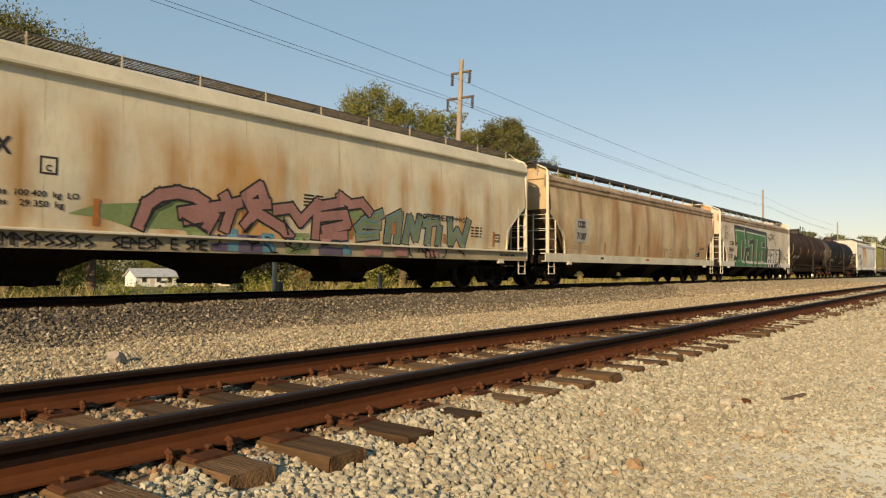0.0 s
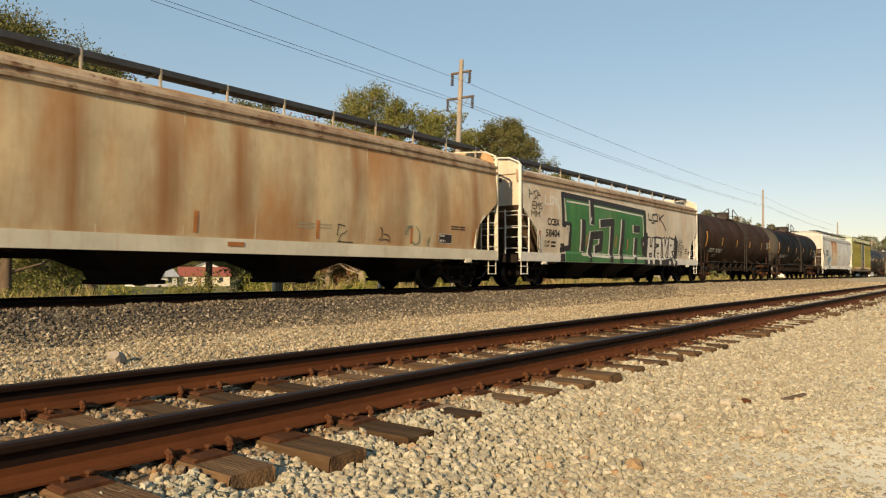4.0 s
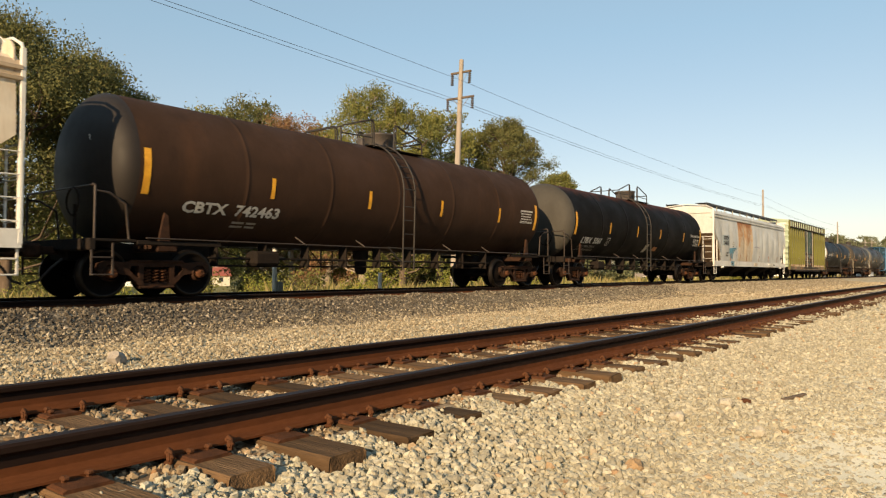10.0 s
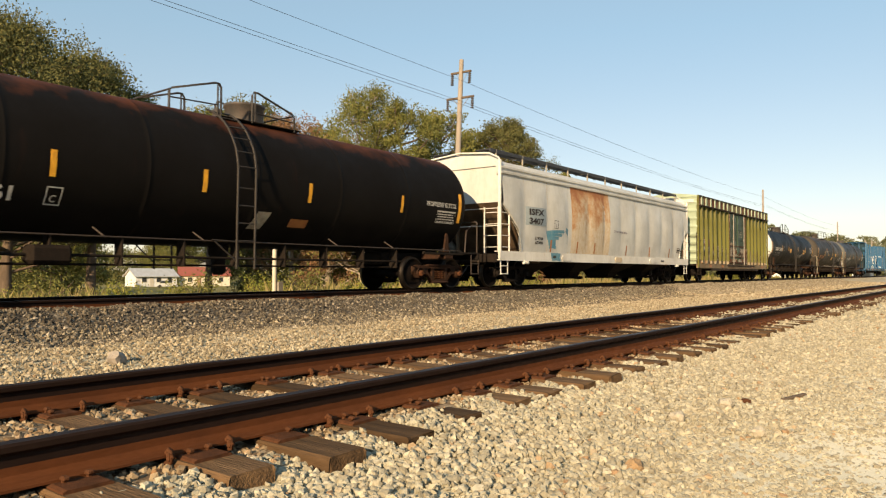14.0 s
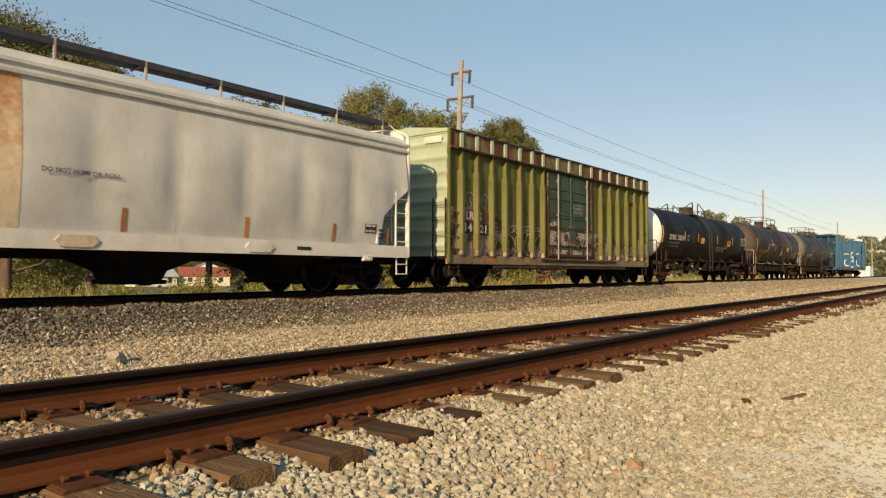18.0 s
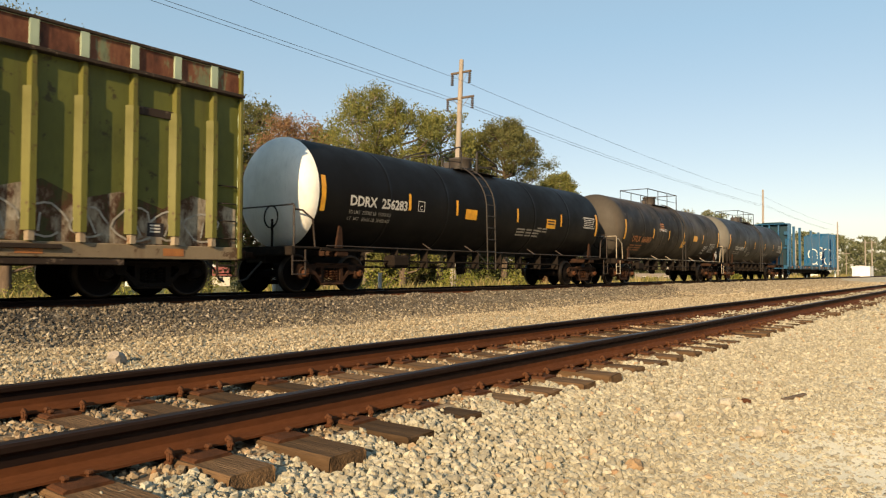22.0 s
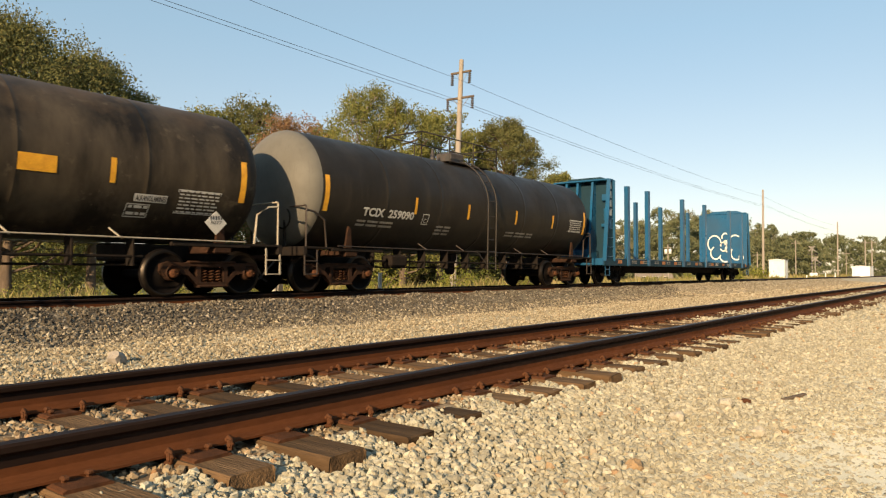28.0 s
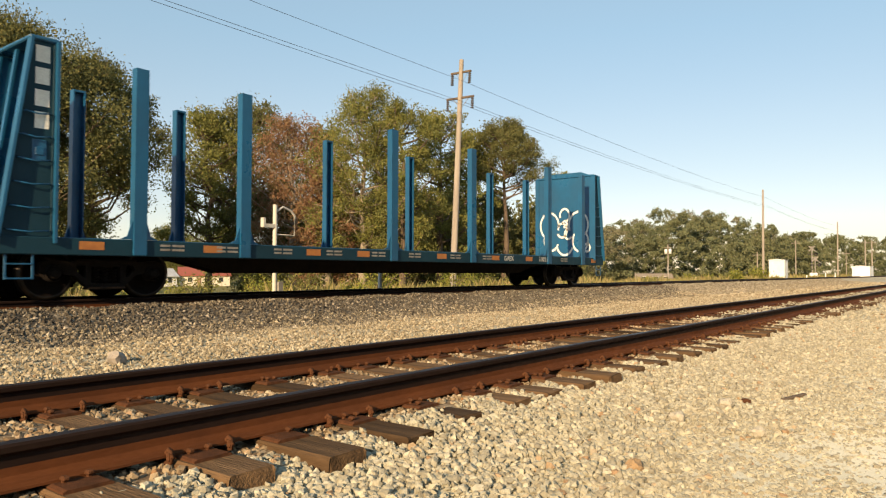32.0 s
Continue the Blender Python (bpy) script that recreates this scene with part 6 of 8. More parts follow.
def boxcar(s0, s1):
    L = s1 - s0
    car = thing("boxcar", "olive green ribbed boxcar with rusty lower edge and scrawls", "freight car", "cars of the train")
    car["s0"] = s0
    sh = Shape()
    for sd in (-1, 1):
        sh.box(0.05, L - 0.05, min(sd * 1.47, sd * 1.50), max(sd * 1.47, sd * 1.50), 0.95, 4.06)
    part("side_wall", sh, P_OLIVE, car)
    up = Shape()
    for sd in (-1, 1):
        up.box(0.05, L - 0.05, min(sd * 1.49, sd * 1.53), max(sd * 1.49, sd * 1.53), 4.06, 4.56)
    part("upper_panel", up, P_UPPER, car, "brownish panel band under the roof")
    for sd in (-1, 1):
        part("plate_rail", Shape().box(0, L, min(sd * 1.50, sd * 1.66), max(sd * 1.50, sd * 1.66), 4.02, 4.09, 0.012), P_LOW, car)
        part("roof_rail", Shape().box(0, L, min(sd * 1.50, sd * 1.585), max(sd * 1.50, sd * 1.585), 4.54, 4.60, 0.012), P_LOW, car)
    rf = Shape().prism([(-1.57, 4.58), (0, 4.78), (1.57, 4.58), (1.5, 4.5), (-1.5, 4.5)], 0.0, L, "x")
    part("roof", rf, P_END, car, "pale shallow-pitched metal roof")
    lower = [0.64, 1.42, 2.23, 2.98, 3.85, 4.63, 5.37, 9.9, 10.72, 11.52, 12.4, 13.24, 14.03]
    upper = lower[:7] + [6.38, 7.26, 8.17, 9.08] + lower[7:]
    rib = Shape().prism([(-0.07, -1.50), (-0.04, -1.60), (0.04, -1.60), (0.07, -1.50)], 0.98, 4.03, "z").prism([(-0.13, -1.50), (-0.05, -1.63), (0.05, -1.63), (0.085, -1.50)], 1.15, 3.45, "z").mesh("rib")
    rib.materials.append(P_RIB)
    foot = Shape().prism([(-0.07, -1.50), (-0.07, -1.575), (0.07, -1.575), (0.07, -1.50)], 4.09, 4.55, "z").mesh("upper_rib")
    foot.materials.append(P_END)
    for sd in (-1, 1):
        for x in lower:
            part("rib", rib, P_RIB, car, "", pose(x if sd < 0 else x, 0, 0, 0, 0, 0 if sd < 0 else 180) if sd < 0 else pose(x, 0, 0, 0, 0, 180))
        for x in lower if sd < 0 else ():
            part("rib_foot", Shape().prism([(x - 0.072, -1.50), (x - 0.045, -1.606), (x + 0.045, -1.606), (x + 0.072, -1.50)], 0.985, 1.30 + 0.12 * math.sin(x * 5), "z"), P_WORNFOOT, car, "rib foot worn to pale rusty metal")
        for x in upper:
            part("upper_rib", foot, P_END, car, "", pose(x, 0, 0, 0, 0, 0 if sd < 0 else 180))
    for x in (0.03, L - 0.03):
        for sd in (-1, 1):
            part("corner_post", Shape().box(x - 0.04, x + 0.04, sd * 1.56 - 0.04, sd * 1.56 + 0.04, 0.75, 4.6, 0.012), P_RIB, car)
    # corrugated ends
    for d, x in ((1, 0.06), (-1, L - 0.06)):
        v, f = [], []
        n = 96
        for i in range(n + 1):
            z = 0.95 + 3.55 * i / n
            w = 0.5 + 0.5 * math.cos(2 * math.pi * z / 0.42)
            dx = -d * 0.085 * (w ** 3)
            for y in (-1.52, -1.40, 1.40, 1.52):
                v.append((x + (dx if abs(y) < 1.5 else 0), y, z))
        for i in range(n):
            f += [(i * 4 + k, i * 4 + k + 1, i * 4 + 5 + k, i * 4 + 4 + k) for k in range(3)]
        en = Shape().add(v, f, 0, True)
        en.prism([(-1.55, 4.45), (-1.55, 4.58), (0, 4.77), (1.55, 4.58), (1.55, 4.45)], x - 0.02, x + 0.02, "x")
        part("end_wall", en, P_END, car, "pale green corrugated end wall")
        coupler(car, x - d * 0.1, -d)
        xa, xb = sorted((x, x + d * 0.5))
        step(car, P_LOW, xa + 0.05, xb, -1.5, 0.38, 0.8)
        gb = Shape()
        for z in (1.15, 1.5, 1.85, 2.2):
            gb.tube([(xa + 0.06, -1.50, z), (xa + 0.06, -1.56, z), (xb - 0.05, -1.56, z), (xb - 0.05, -1.50, z)], 0.014, 5)
        part("grab_iron", gb, P_LOW, car)
        end_ladder("end_ladder", car, P_LOW, x - d * 0.12, -1.5, -1.05, 0.9, 2.6, 4)
    part("white_plate", Shape().box(-0.065, -0.045, -1.36, -0.72, 4.20, 4.38, 0.003), M_WHITE, car, "white rectangle on the end wall")
    # sills with rusty lower band
    for sd in (-1, 1):
        part("side_sill", Shape().box(0.0, L, min(sd * 1.44, sd * 1.545), max(sd * 1.44, sd * 1.545), 0.72, 0.98, 0.015), P_WORNSILL, car, "worn tan side sill")
        part("lower_sill", Shape().box(2.4, L - 2.4, min(sd * 1.42, sd * 1.52), max(sd * 1.42, sd * 1.52), 0.60, 0.722, 0.015), P_LOW, car)
    fl = Shape().box(0.1, L - 0.1, -1.46, 1.46, 0.86, 0.95, 0.01).box(0.1, L - 0.1, -0.3, 0.3, 0.62, 0.9, 0.02)
    part("underframe", fl, M_UNDER, car)
    lf = Face(lambda x, z: -1.502)
    lay("worn_band", [[(0.1, 0.98), (5.55, 0.98), (5.55, 1.9), (5.0, 2.0), (4.6, 1.8), (3.9, 2.02), (3.2, 1.9), (2.6, 2.2), (2.2, 2.3), (1.8, 2.25), (1.0, 2.4), (0.5, 2.28), (0.1, 2.42)]], P_BAND, car, lf, 0.004, "rusty worn paint")
    lay("worn_band", [[(9.1, 0.98), (L - 0.1, 0.98), (L - 0.1, 1.75), (13.6, 1.95), (13.0, 1.65), (12.2, 1.9), (11.5, 1.72), (10.9, 2.0), (10.2, 1.8), (9.6, 2.0), (9.1, 1.9)]], P_BAND, car, lf, 0.004, "rusty worn paint")
    for x, w, z, h in ((0.75, 0.5, 1.0, 0.42), (2.35, 0.45, 1.02, 0.22), (4.75, 0.5, 1.0, 0.25), (9.95, 0.6, 1.0, 0.3), (12.5, 0.5, 1.0, 0.2)):
        lay("rust_patch", [[(x, z), (x + w, z), (x + w * 0.96, z + h), (x + w * 0.5, z + h * 0.8), (x + 0.04, z + h * 1.1)]], P_WORNFOOT, car, lf, 0.008, "patch worn to rusty metal")
    for x in (1.9, 4.1, 10.5, 13.0):
        lay("amber_panel", [rect(x, x + 0.42, 0.78, 0.92)], M_ORANGE, car, Face(lambda x, z: -1.546), 0.006, cuts=False)
    lay("graffiti", strokes(bubbles(61, 0.9, 2.1, 2.42, 2.85, 3) + tag_row(62, 2.3, 5.3, 1.75, 2.0, 9), 0.03), G_FADED, car, lf, 0.013, "thin pale scrawl")
    # sliding door with its bars
    dr = Shape().box(5.62, 9.06, -1.555, -1.515, 1.02, 3.98, 0.01)
    door = part("door", dr, P_DOOR, car, "grey-green sliding plug door")
    for z in (1.35, 2.0, 2.45, 2.55, 3.10, 3.45):
        part("door_rib", Shape().box(5.7, 9.0, -1.585, -1.552, z - 0.04, z + 0.04, 0.012), P_DOOR, door)
    for z, h in ((1.08, 0.05), (1.42, 0.03), (2.06, 0.045)):
        part("door_rail", Shape().box(5.66, 9.03, -1.605, -1.556, z - h, z + h, 0.012), P_RUSTBAR, door, "rusty bar across the door")
    for x, z in ((5.9, 1.2), (7.05, 1.15), (7.6, 1.62), (8.3, 1.22), (8.8, 1.5), (6.9, 1.72)):
        part("door_bracket", Shape().box(x - 0.07, x + 0.07, -1.615, -1.556, z - 0.09, z + 0.09, 0.012), P_RUSTBAR, door)
    part("lock_plate", Shape().box(7.2, 7.68, -1.60, -1.556, 1.62, 2.02, 0.01), P_DOOR, door, "grey-green lock plate")
    for x in (5.66, 9.02, 7.35):
        part("door_post", Shape().box(x - 0.05, x + 0.05, -1.60, -1.55, 1.02, 3.98, 0.012), P_DOOR if x == 7.35 else P_RUSTBAR, door)
    for x in (6.3, 8.55):
        rd = Shape().tube([(x, -1.63, 0.95), (x, -1.63, 3.95)], 0.028, 8)
        for z in (1.2, 2.5, 3.7):
            rd.box(x - 0.05, x + 0.05, -1.64, -1.58, z - 0.03, z + 0.03, 0.008)
        part("locking_bar", rd, M_GREYMETAL, door, "upright locking bar")
    part("door_crank", Shape().lathe([(-1.66, 0.16), (-1.64, 0.18), (-1.62, 0.16)], (7.7, 1.5), "y", 14), P_LOW, door)
    tr = Shape().box(5.2, 11.2, -1.60, -1.50, 0.86, 0.94, 0.01)
    part("door_track", tr, P_LOW, car)
    lay("worn_band", [[(5.7, 1.05), (9.0, 1.05), (9.0, 2.0), (8.5, 2.12), (8.0, 1.95), (7.4, 2.2), (6.9, 2.0), (6.6, 2.1), (6.1, 2.3), (5.7, 2.15)]], P_DOORBAND, car, Face(lambda x, z: -1.557), 0.004, "rusty worn paint")
    maroon = plain("maroon_patch", (0.12, 0.035, 0.03), (0.09, 0.03, 0.025), 5, 0.6, 0, 0.05)
    for x0, x1, z0, z1 in PATCHES:
        lay("number_patch", [rect(x0, x1, (z0 + z1) / 2, z1)], maroon, car, lf, 0.009, "maroon paint patch")
        lay("number_patch", [rect(x0, x1, z0, (z0 + z1) / 2)], M_INK, car, lf, 0.009, "black paint patch")
    for body, x, z, w in SIGNS:
        letter(body, x, z, 0.24, M_WHITE, car, lf, w, 0.014)
    gl = bubbles(51, 2.2, 5.5, 1.05, 1.72, 5) + bubbles(52, 9.2, 14.2, 1.05, 1.62, 7)
    lay("graffiti", strokes(gl, 0.035), G_FADED, car, lf, 0.013, "pale loose graffiti outlines")
    lay("graffiti", strokes(bubbles(53, 5.8, 8.9, 1.1, 1.85, 5) + scribble(55, 5.9, 8.9, 1.1, 1.9, 6), 0.045), G_FADED, car, Face(lambda x, z: -1.557), 0.010, "pale loose graffiti outlines")
    for k, words in enumerate(("CLOSE AND LOCK", "DOORS BEFORE", "MOVING CAR")):
        letter(words, 7.5 + 0.05 * k, 2.92 - 0.14 * k, 0.10, G_FADED, car, Face(lambda x, z: -1.557), 0.82 - 0.07 * k, 0.008, 0, 0.001)
    lay("data_plate", [rect(12.7, 13.02, 1.13, 1.38)], M_INK, car, lf, 0.014, cuts=False)
    bars(12.75, 1.32, [0.2], 0.03, 0.04, M_WHITE, car, Face(lambda x, z: -1.516), 3)
    part("tack_board", Shape().box(12.5, 13.3, -1.53, -1.50, 3.33, 3.48, 0.006), P_LOW, car, "dark wooden tack board")
    for x in (1.6, L - 1.6):
        add_truck(car, x, M_TRUCKDARK)
    return car


CARS.append(boxcar(112.98, 127.67))

# black tank car with the white head
car, face, L, xa = tank_car(129.1, 145.5, "black tank car with a white head", P_BLACK, P_WHITEHEAD, 1.37, 2.40, 1.55, M_TRUCK, P_PIPE, "round", [4.08, 6.20, 9.53, 12.5], 2.36, -0.50, 0.0, 0.36, -0.5)
CARS.append(car)
face_h = face
letter("DDRX  256283", 1.87, 2.12, 0.25, M_WHITE, car, face, 2.1, 0.014)
letter("LD LMT  205800 LB  93250 KG", 1.87, 1.92, 0.09, M_GREYMETAL, car, face, 1.5, 0.014, 0, 0.001)
letter("LT  WT   80400 LB  36450 KG", 1.87, 1.76, 0.09, M_GREYMETAL, car, face, 1.5, 0.014, 0, 0.001)
lay("plate_mark", [rect(4.42, 4.70, 2.14, 2.16), rect(4.42, 4.70, 2.40, 2.42), rect(4.42, 4.44, 2.14, 2.42), rect(4.68, 4.70, 2.14, 2.42)], M_WHITE, car, face, 0.012)
letter("C", 4.50, 2.18, 0.12, M_WHITE, car, face, 0.1, 0.014)
lay("amber_panel", [rect(6.62, 7.2, 2.06, 2.36)], M_AMBER, car, face, 0.010)
lay("amber_panel", [rect(11.45, 12.08, 2.04, 2.36)], M_AMBER, car, face, 0.010)
bars(11.52, 2.26, [0.48], 0.05, 0.04, M_INK, car, Face(lambda x, z: face_h.y(x, z) - 0.006), 2)
data_panel(car, face, 14.27, 2.18, 0.95, 0.42, 6, M_WHITE, True, None)
bars(9.6, 1.9, [0.5, 0.35, 0.4], 0.05, 0.1, M_GREYMETAL, car, face, 3)
bars(10.9, 1.98, [0.3, 0.3], 0.05, 0.05, M_GREYMETAL, car, face, 2)
letter("256283", 0, 0, 0.17, M_INK, car, Face(lambda x, z: 0), 0.6, at=pose(0.40, 0.42, 2.98, 0, 0, -90))

# grimy tank car with orange lettering
car, face, L, xa = tank_car(146.25, 161.3, "grimy black tank car with brown stains and orange lettering", P_GRIMY, P_BROWNHEAD, 1.42, 2.48, 1.5, M_TRUCK, P_PALEPIPE, "round", [4.2, 6.2, 8.3, 11.3], 2.28, 0.3, -0.3, 0.3, cage=True)
CARS.append(car)
letter("UTLX  666869", 1.9, 1.85, 0.26, M_ORANGE, car, face, 2.1, 0.014)
bars(1.9, 1.67, [0.5, 0.7], 0.05, 0.1, M_ORANGE, car, face, 3)
letter("OPTIMISED", 4.85, 2.42, 0.13, M_WHITE, car, face, 0.95, 0.014)
bars(5.0, 2.75, [0.5], 0.05, 0.1, M_ORANGE, car, face, 4)
lay("amber_panel", [rect(9.75, 10.35, 2.12, 2.4)], M_AMBER, car, face, 0.010)
lay("amber_panel", [rect(8.1, 8.6, 1.75, 2.05)], M_AMBER, car, face, 0.010)
lay("placard_frame", [rect(11.75, 12.4, 1.78, 1.92)], M_WHITE, car, face, 0.008)
letter("ALKANOLAMINES", 11.78, 1.80, 0.10, M_INK, car, face, 0.6, 0.014)
data_panel(car, face, 11.65, 1.50, 0.45, 0.24, 2, M_WHITE, True, None)
data_panel(car, face, 12.6, 1.62, 0.95, 0.45, 7, M_WHITE, True, M_BLACK)
pc = Shape().add([(13.35, -1.46, 1.22), (13.60, -1.46, 1.46), (13.35, -1.46, 1.70), (13.10, -1.46, 1.46), (13.35, -1.45, 1.22), (13.60, -1.45, 1.46), (13.35, -1.45, 1.70), (13.10, -1.45, 1.46)],
                 [(0, 1, 2, 3), (7, 6, 5, 4), (0, 4, 5, 1), (1, 5, 6, 2), (2, 6, 7, 3), (3, 7, 4, 0)])
part("hazard_placard", pc, M_WHITE, car, "white diamond placard with black stripes")
lay("placard_stripes", [rect(13.22 + 0.06 * k, 13.25 + 0.06 * k, 1.52, 1.60) for k in range(5)], M_INK, car, Face(lambda x, z: -1.462), 0.004, cuts=False)
letter("3077", 13.22, 1.43, 0.075, M_INK, car, Face(lambda x, z: -1.462), 0.26, 0.006, 0, 0)

# slate tank car with a pale head
car, face, L, xa = tank_car(161.9, 176.44, "slate-grey tank car with a pale dusty head", P_SLATE, P_DUSTHEAD, 1.44, 2.50, 1.5, M_TRUCK, P_PIPE, "box", [3.93, 6.35, 9.0, 11.43], 2.27, 0.08, 0.06, rail_at=-0.37, cage=True, inset=-0.05)
CARS.append(car)
letter("TCIX  259090", 1.95, 1.9, 0.2, M_WHITE, car, face, 1.95, 0.014)
bars(1.85, 1.74, [0.3, 0.4, 0.5], 0.05, 0.06, M_GREYMETAL, car, face, 2)
lay("plate_mark", [rect(4.28, 4.54, 1.80, 1.82), rect(4.28, 4.54, 2.06, 2.08), rect(4.28, 4.30, 1.80, 2.08), rect(4.52, 4.54, 1.80, 2.08)], M_WHITE, car, face, 0.012)
letter("C", 4.35, 1.84, 0.12, M_WHITE, car, face, 0.1, 0.014)
bars(5.0, 1.75, [0.3, 0.3], 0.05, 0.06, M_GREYMETAL, car, face, 3)
bars(8.6, 1.75, [0.5, 0.6, 0.4], 0.05, 0.1, M_GREYMETAL, car, face, 2)
data_panel(car, face, 12.66, 1.98, 0.98, 0.44, 6, M_WHITE, True, None)
letter("TCIX 259090", 0, 0, 0.13, M_WHITE, car, Face(lambda x, z: 0), 0.85, at=pose(0.10, 0.30, 2.95, 0, 0, -90))

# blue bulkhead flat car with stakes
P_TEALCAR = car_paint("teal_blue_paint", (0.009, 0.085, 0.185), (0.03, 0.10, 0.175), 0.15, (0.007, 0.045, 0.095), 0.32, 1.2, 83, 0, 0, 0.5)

# darkened copy of the teal: painted shade on bulkhead plates and sill
P_TEALSHADE = car_paint("shade_darkened_teal", (0.005, 0.034, 0.056), (0.012, 0.035, 0.045), 0.15, (0.005, 0.018, 0.027), 0.6, 1.2, 85)


M_MARK = plain("cream_mark_paint", (0.80, 0.78, 0.72), (0.68, 0.66, 0.60), 4, 0.5, 0, 0.05)


def bulkhead_flat(s0, s1):
    L = s1 - s0
    car = thing("bulkhead_flat_car", "teal-blue empty bulkhead flat car with tall side stakes", "freight car", "cars of the train")
    car["s0"] = s0
    dk = Shape().box(0.3, L - 0.3, -1.48, 1.48, 1.00, 1.06, 0.01)
    part("deck", dk, P_TEALCAR, car)
    for sd in (-1, 1):
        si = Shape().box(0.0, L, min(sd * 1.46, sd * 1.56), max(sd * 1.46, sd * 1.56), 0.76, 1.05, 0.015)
        part("side_sill", si, P_TEALSHADE, car, "darkened teal side sill")
    belly = [(0.6, 0.98), (L - 0.6, 0.98), (L - 0.6, 0.72), (L - 3.8, 0.70), (L - 4.8, 0.46), (4.8, 0.46), (3.8, 0.70), (0.6, 0.72)]
    for y in (-0.35, 0.35):
        part("centre_sill", Shape().prism(belly, y - 0.03, y + 0.03, "y"), M_UNDER, car, "deep fish-belly centre sill")
    xb = Shape()
    for k in range(14):
        x = 1.5 + (L - 3.0) * k / 13
        xb.box(x - 0.04, x + 0.04, -1.45, 1.45, 0.8, 0.99, 0.01)
    part("cross_bearer", xb, M_UNDER, car)
    stake_x = [2.3, 4.55, 9.1, 12.6, 17.15, 19.7]
    for sd in (-1, 1):
        for x in stake_x:
            st = Shape()
            prof = [(x - 0.12, sd * 1.62), (x + 0.12, sd * 1.62), (x + 0.12, sd * 1.42), (x + 0.095, sd * 1.42), (x + 0.095, sd * 1.59), (x - 0.095, sd * 1.59), (x - 0.095, sd * 1.42), (x - 0.12, sd * 1.42)]
            st.prism(prof, 0.78, 4.10, "z")
            st.prism([(x - 0.12, sd * 1.62), (x + 0.12, sd * 1.62), (x + 0.12, sd * 1.42), (x - 0.12, sd * 1.42)], 4.10, 4.14, "z")
            for e in (-1, 1):
                st.prism([(x + e * 0.12, 1.06), (x + e * 0.36, 1.06), (x + e * 0.22, 1.12), (x + e * 0.12, 1.42)], sd * 1.55 - 0.02, sd * 1.55 + 0.02, "y")
            part("stake", st, P_TEALCAR, car, "tall square steel stake")
    for d, x in ((1, 0.0), (-1, L)):
        X = lambda u: x + d * u
        for sd in (-1, 1):
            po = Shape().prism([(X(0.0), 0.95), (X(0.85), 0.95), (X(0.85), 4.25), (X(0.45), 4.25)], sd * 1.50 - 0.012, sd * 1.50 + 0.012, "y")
            part("bulkhead_side", po, P_TEALSHADE, car, "tapered side plate of the bulkhead")
            fl = Shape()
            for a, b in (((X(0.0), 0.95), (X(0.45), 4.25)), ((X(0.85), 0.95), (X(0.85), 4.25))):
                dx = b[0] - a[0]
                fl.prism([(a[0] - 0.022, 0.95), (a[0] + 0.022, 0.95), (b[0] + 0.022, 4.25), (b[0] - 0.022, 4.25)], sd * 1.45, sd * 1.65, "y")
            part("edge_flange", fl, P_TEALCAR, car, "folded edge in the undarkened teal")
            for k in range(6):
                z = 1.15 + k * 0.38
                u0, u1 = 0.12 + 0.4 * (z - 0.95) / 3.3, 0.76
                part("rung", Shape().tube([(X(u0), sd * 1.50, z), (X(u0), sd * 1.58, z), (X((u0 + u1) / 2), sd * 1.59, z - 0.03), (X(u1), sd * 1.58, z), (X(u1), sd * 1.50, z)], 0.014, 5), P_TEALCAR, car)
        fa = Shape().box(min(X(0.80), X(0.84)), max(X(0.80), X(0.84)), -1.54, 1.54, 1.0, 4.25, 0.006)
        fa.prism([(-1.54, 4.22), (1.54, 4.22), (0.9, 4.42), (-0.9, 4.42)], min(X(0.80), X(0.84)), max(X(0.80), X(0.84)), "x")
        # left end's face is darker: shade behind the ribs put into its colour
        part("bulkhead_face", fa, P_TEALSHADE if d > 0 else P_TEALCAR, car, "flat inner face of the bulkhead")
        for y, wide in ((-0.62, 0.03), (0.22, 0.03), (0.86, 0.03)):
            rb = Shape().prism([(X(0.10), 1.05), (X(0.80), 1.05), (X(0.80), 4.2), (X(0.50), 4.2)], y - 0.02, y + 0.02, "y")
            rb.prism([(X(0.08), 1.05), (X(0.12), 1.05), (X(0.54), 4.2), (X(0.50), 4.2)], y - wide * 2, y + wide * 2, "y")
            part("bulkhead_rib", rb, P_TEALCAR, car, "tapered upright rib with a narrow flange")
        for y0, y1, z0, z1 in ((-1.46, -1.06, 3.42, 3.68), (-1.46, -1.16, 2.62, 3.12), (-1.46, -1.02, 2.35, 2.48), (0.28, 0.62, 3.0, 3.5), (0.28, 0.5, 2.5, 2.8)):
            part("gusset", Shape().box(min(X(0.62), X(0.66)), max(X(0.62), X(0.66)), y0, y1, z0, z1, 0.008), P_TEALCAR, car)
        for k in range(5):
            part("rung", Shape().tube([(X(0.45), 0.90, 1.5 + 0.5 * k), (X(0.45), 1.46, 1.5 + 0.5 * k)], 0.016, 6), P_TEALCAR, car)
        part("kick_plate", Shape().box(min(X(0.2), X(0.23)), max(X(0.2), X(0.23)), -0.58, 0.18, 1.08, 1.42, 0.006), P_TEALCAR, car)
        tp = Shape().box(min(X(0.42), X(0.88)), max(X(0.42), X(0.88)), -1.58, 1.58, 4.22, 4.29, 0.02)
        part("bulkhead_cap", tp, P_TEALCAR, car)
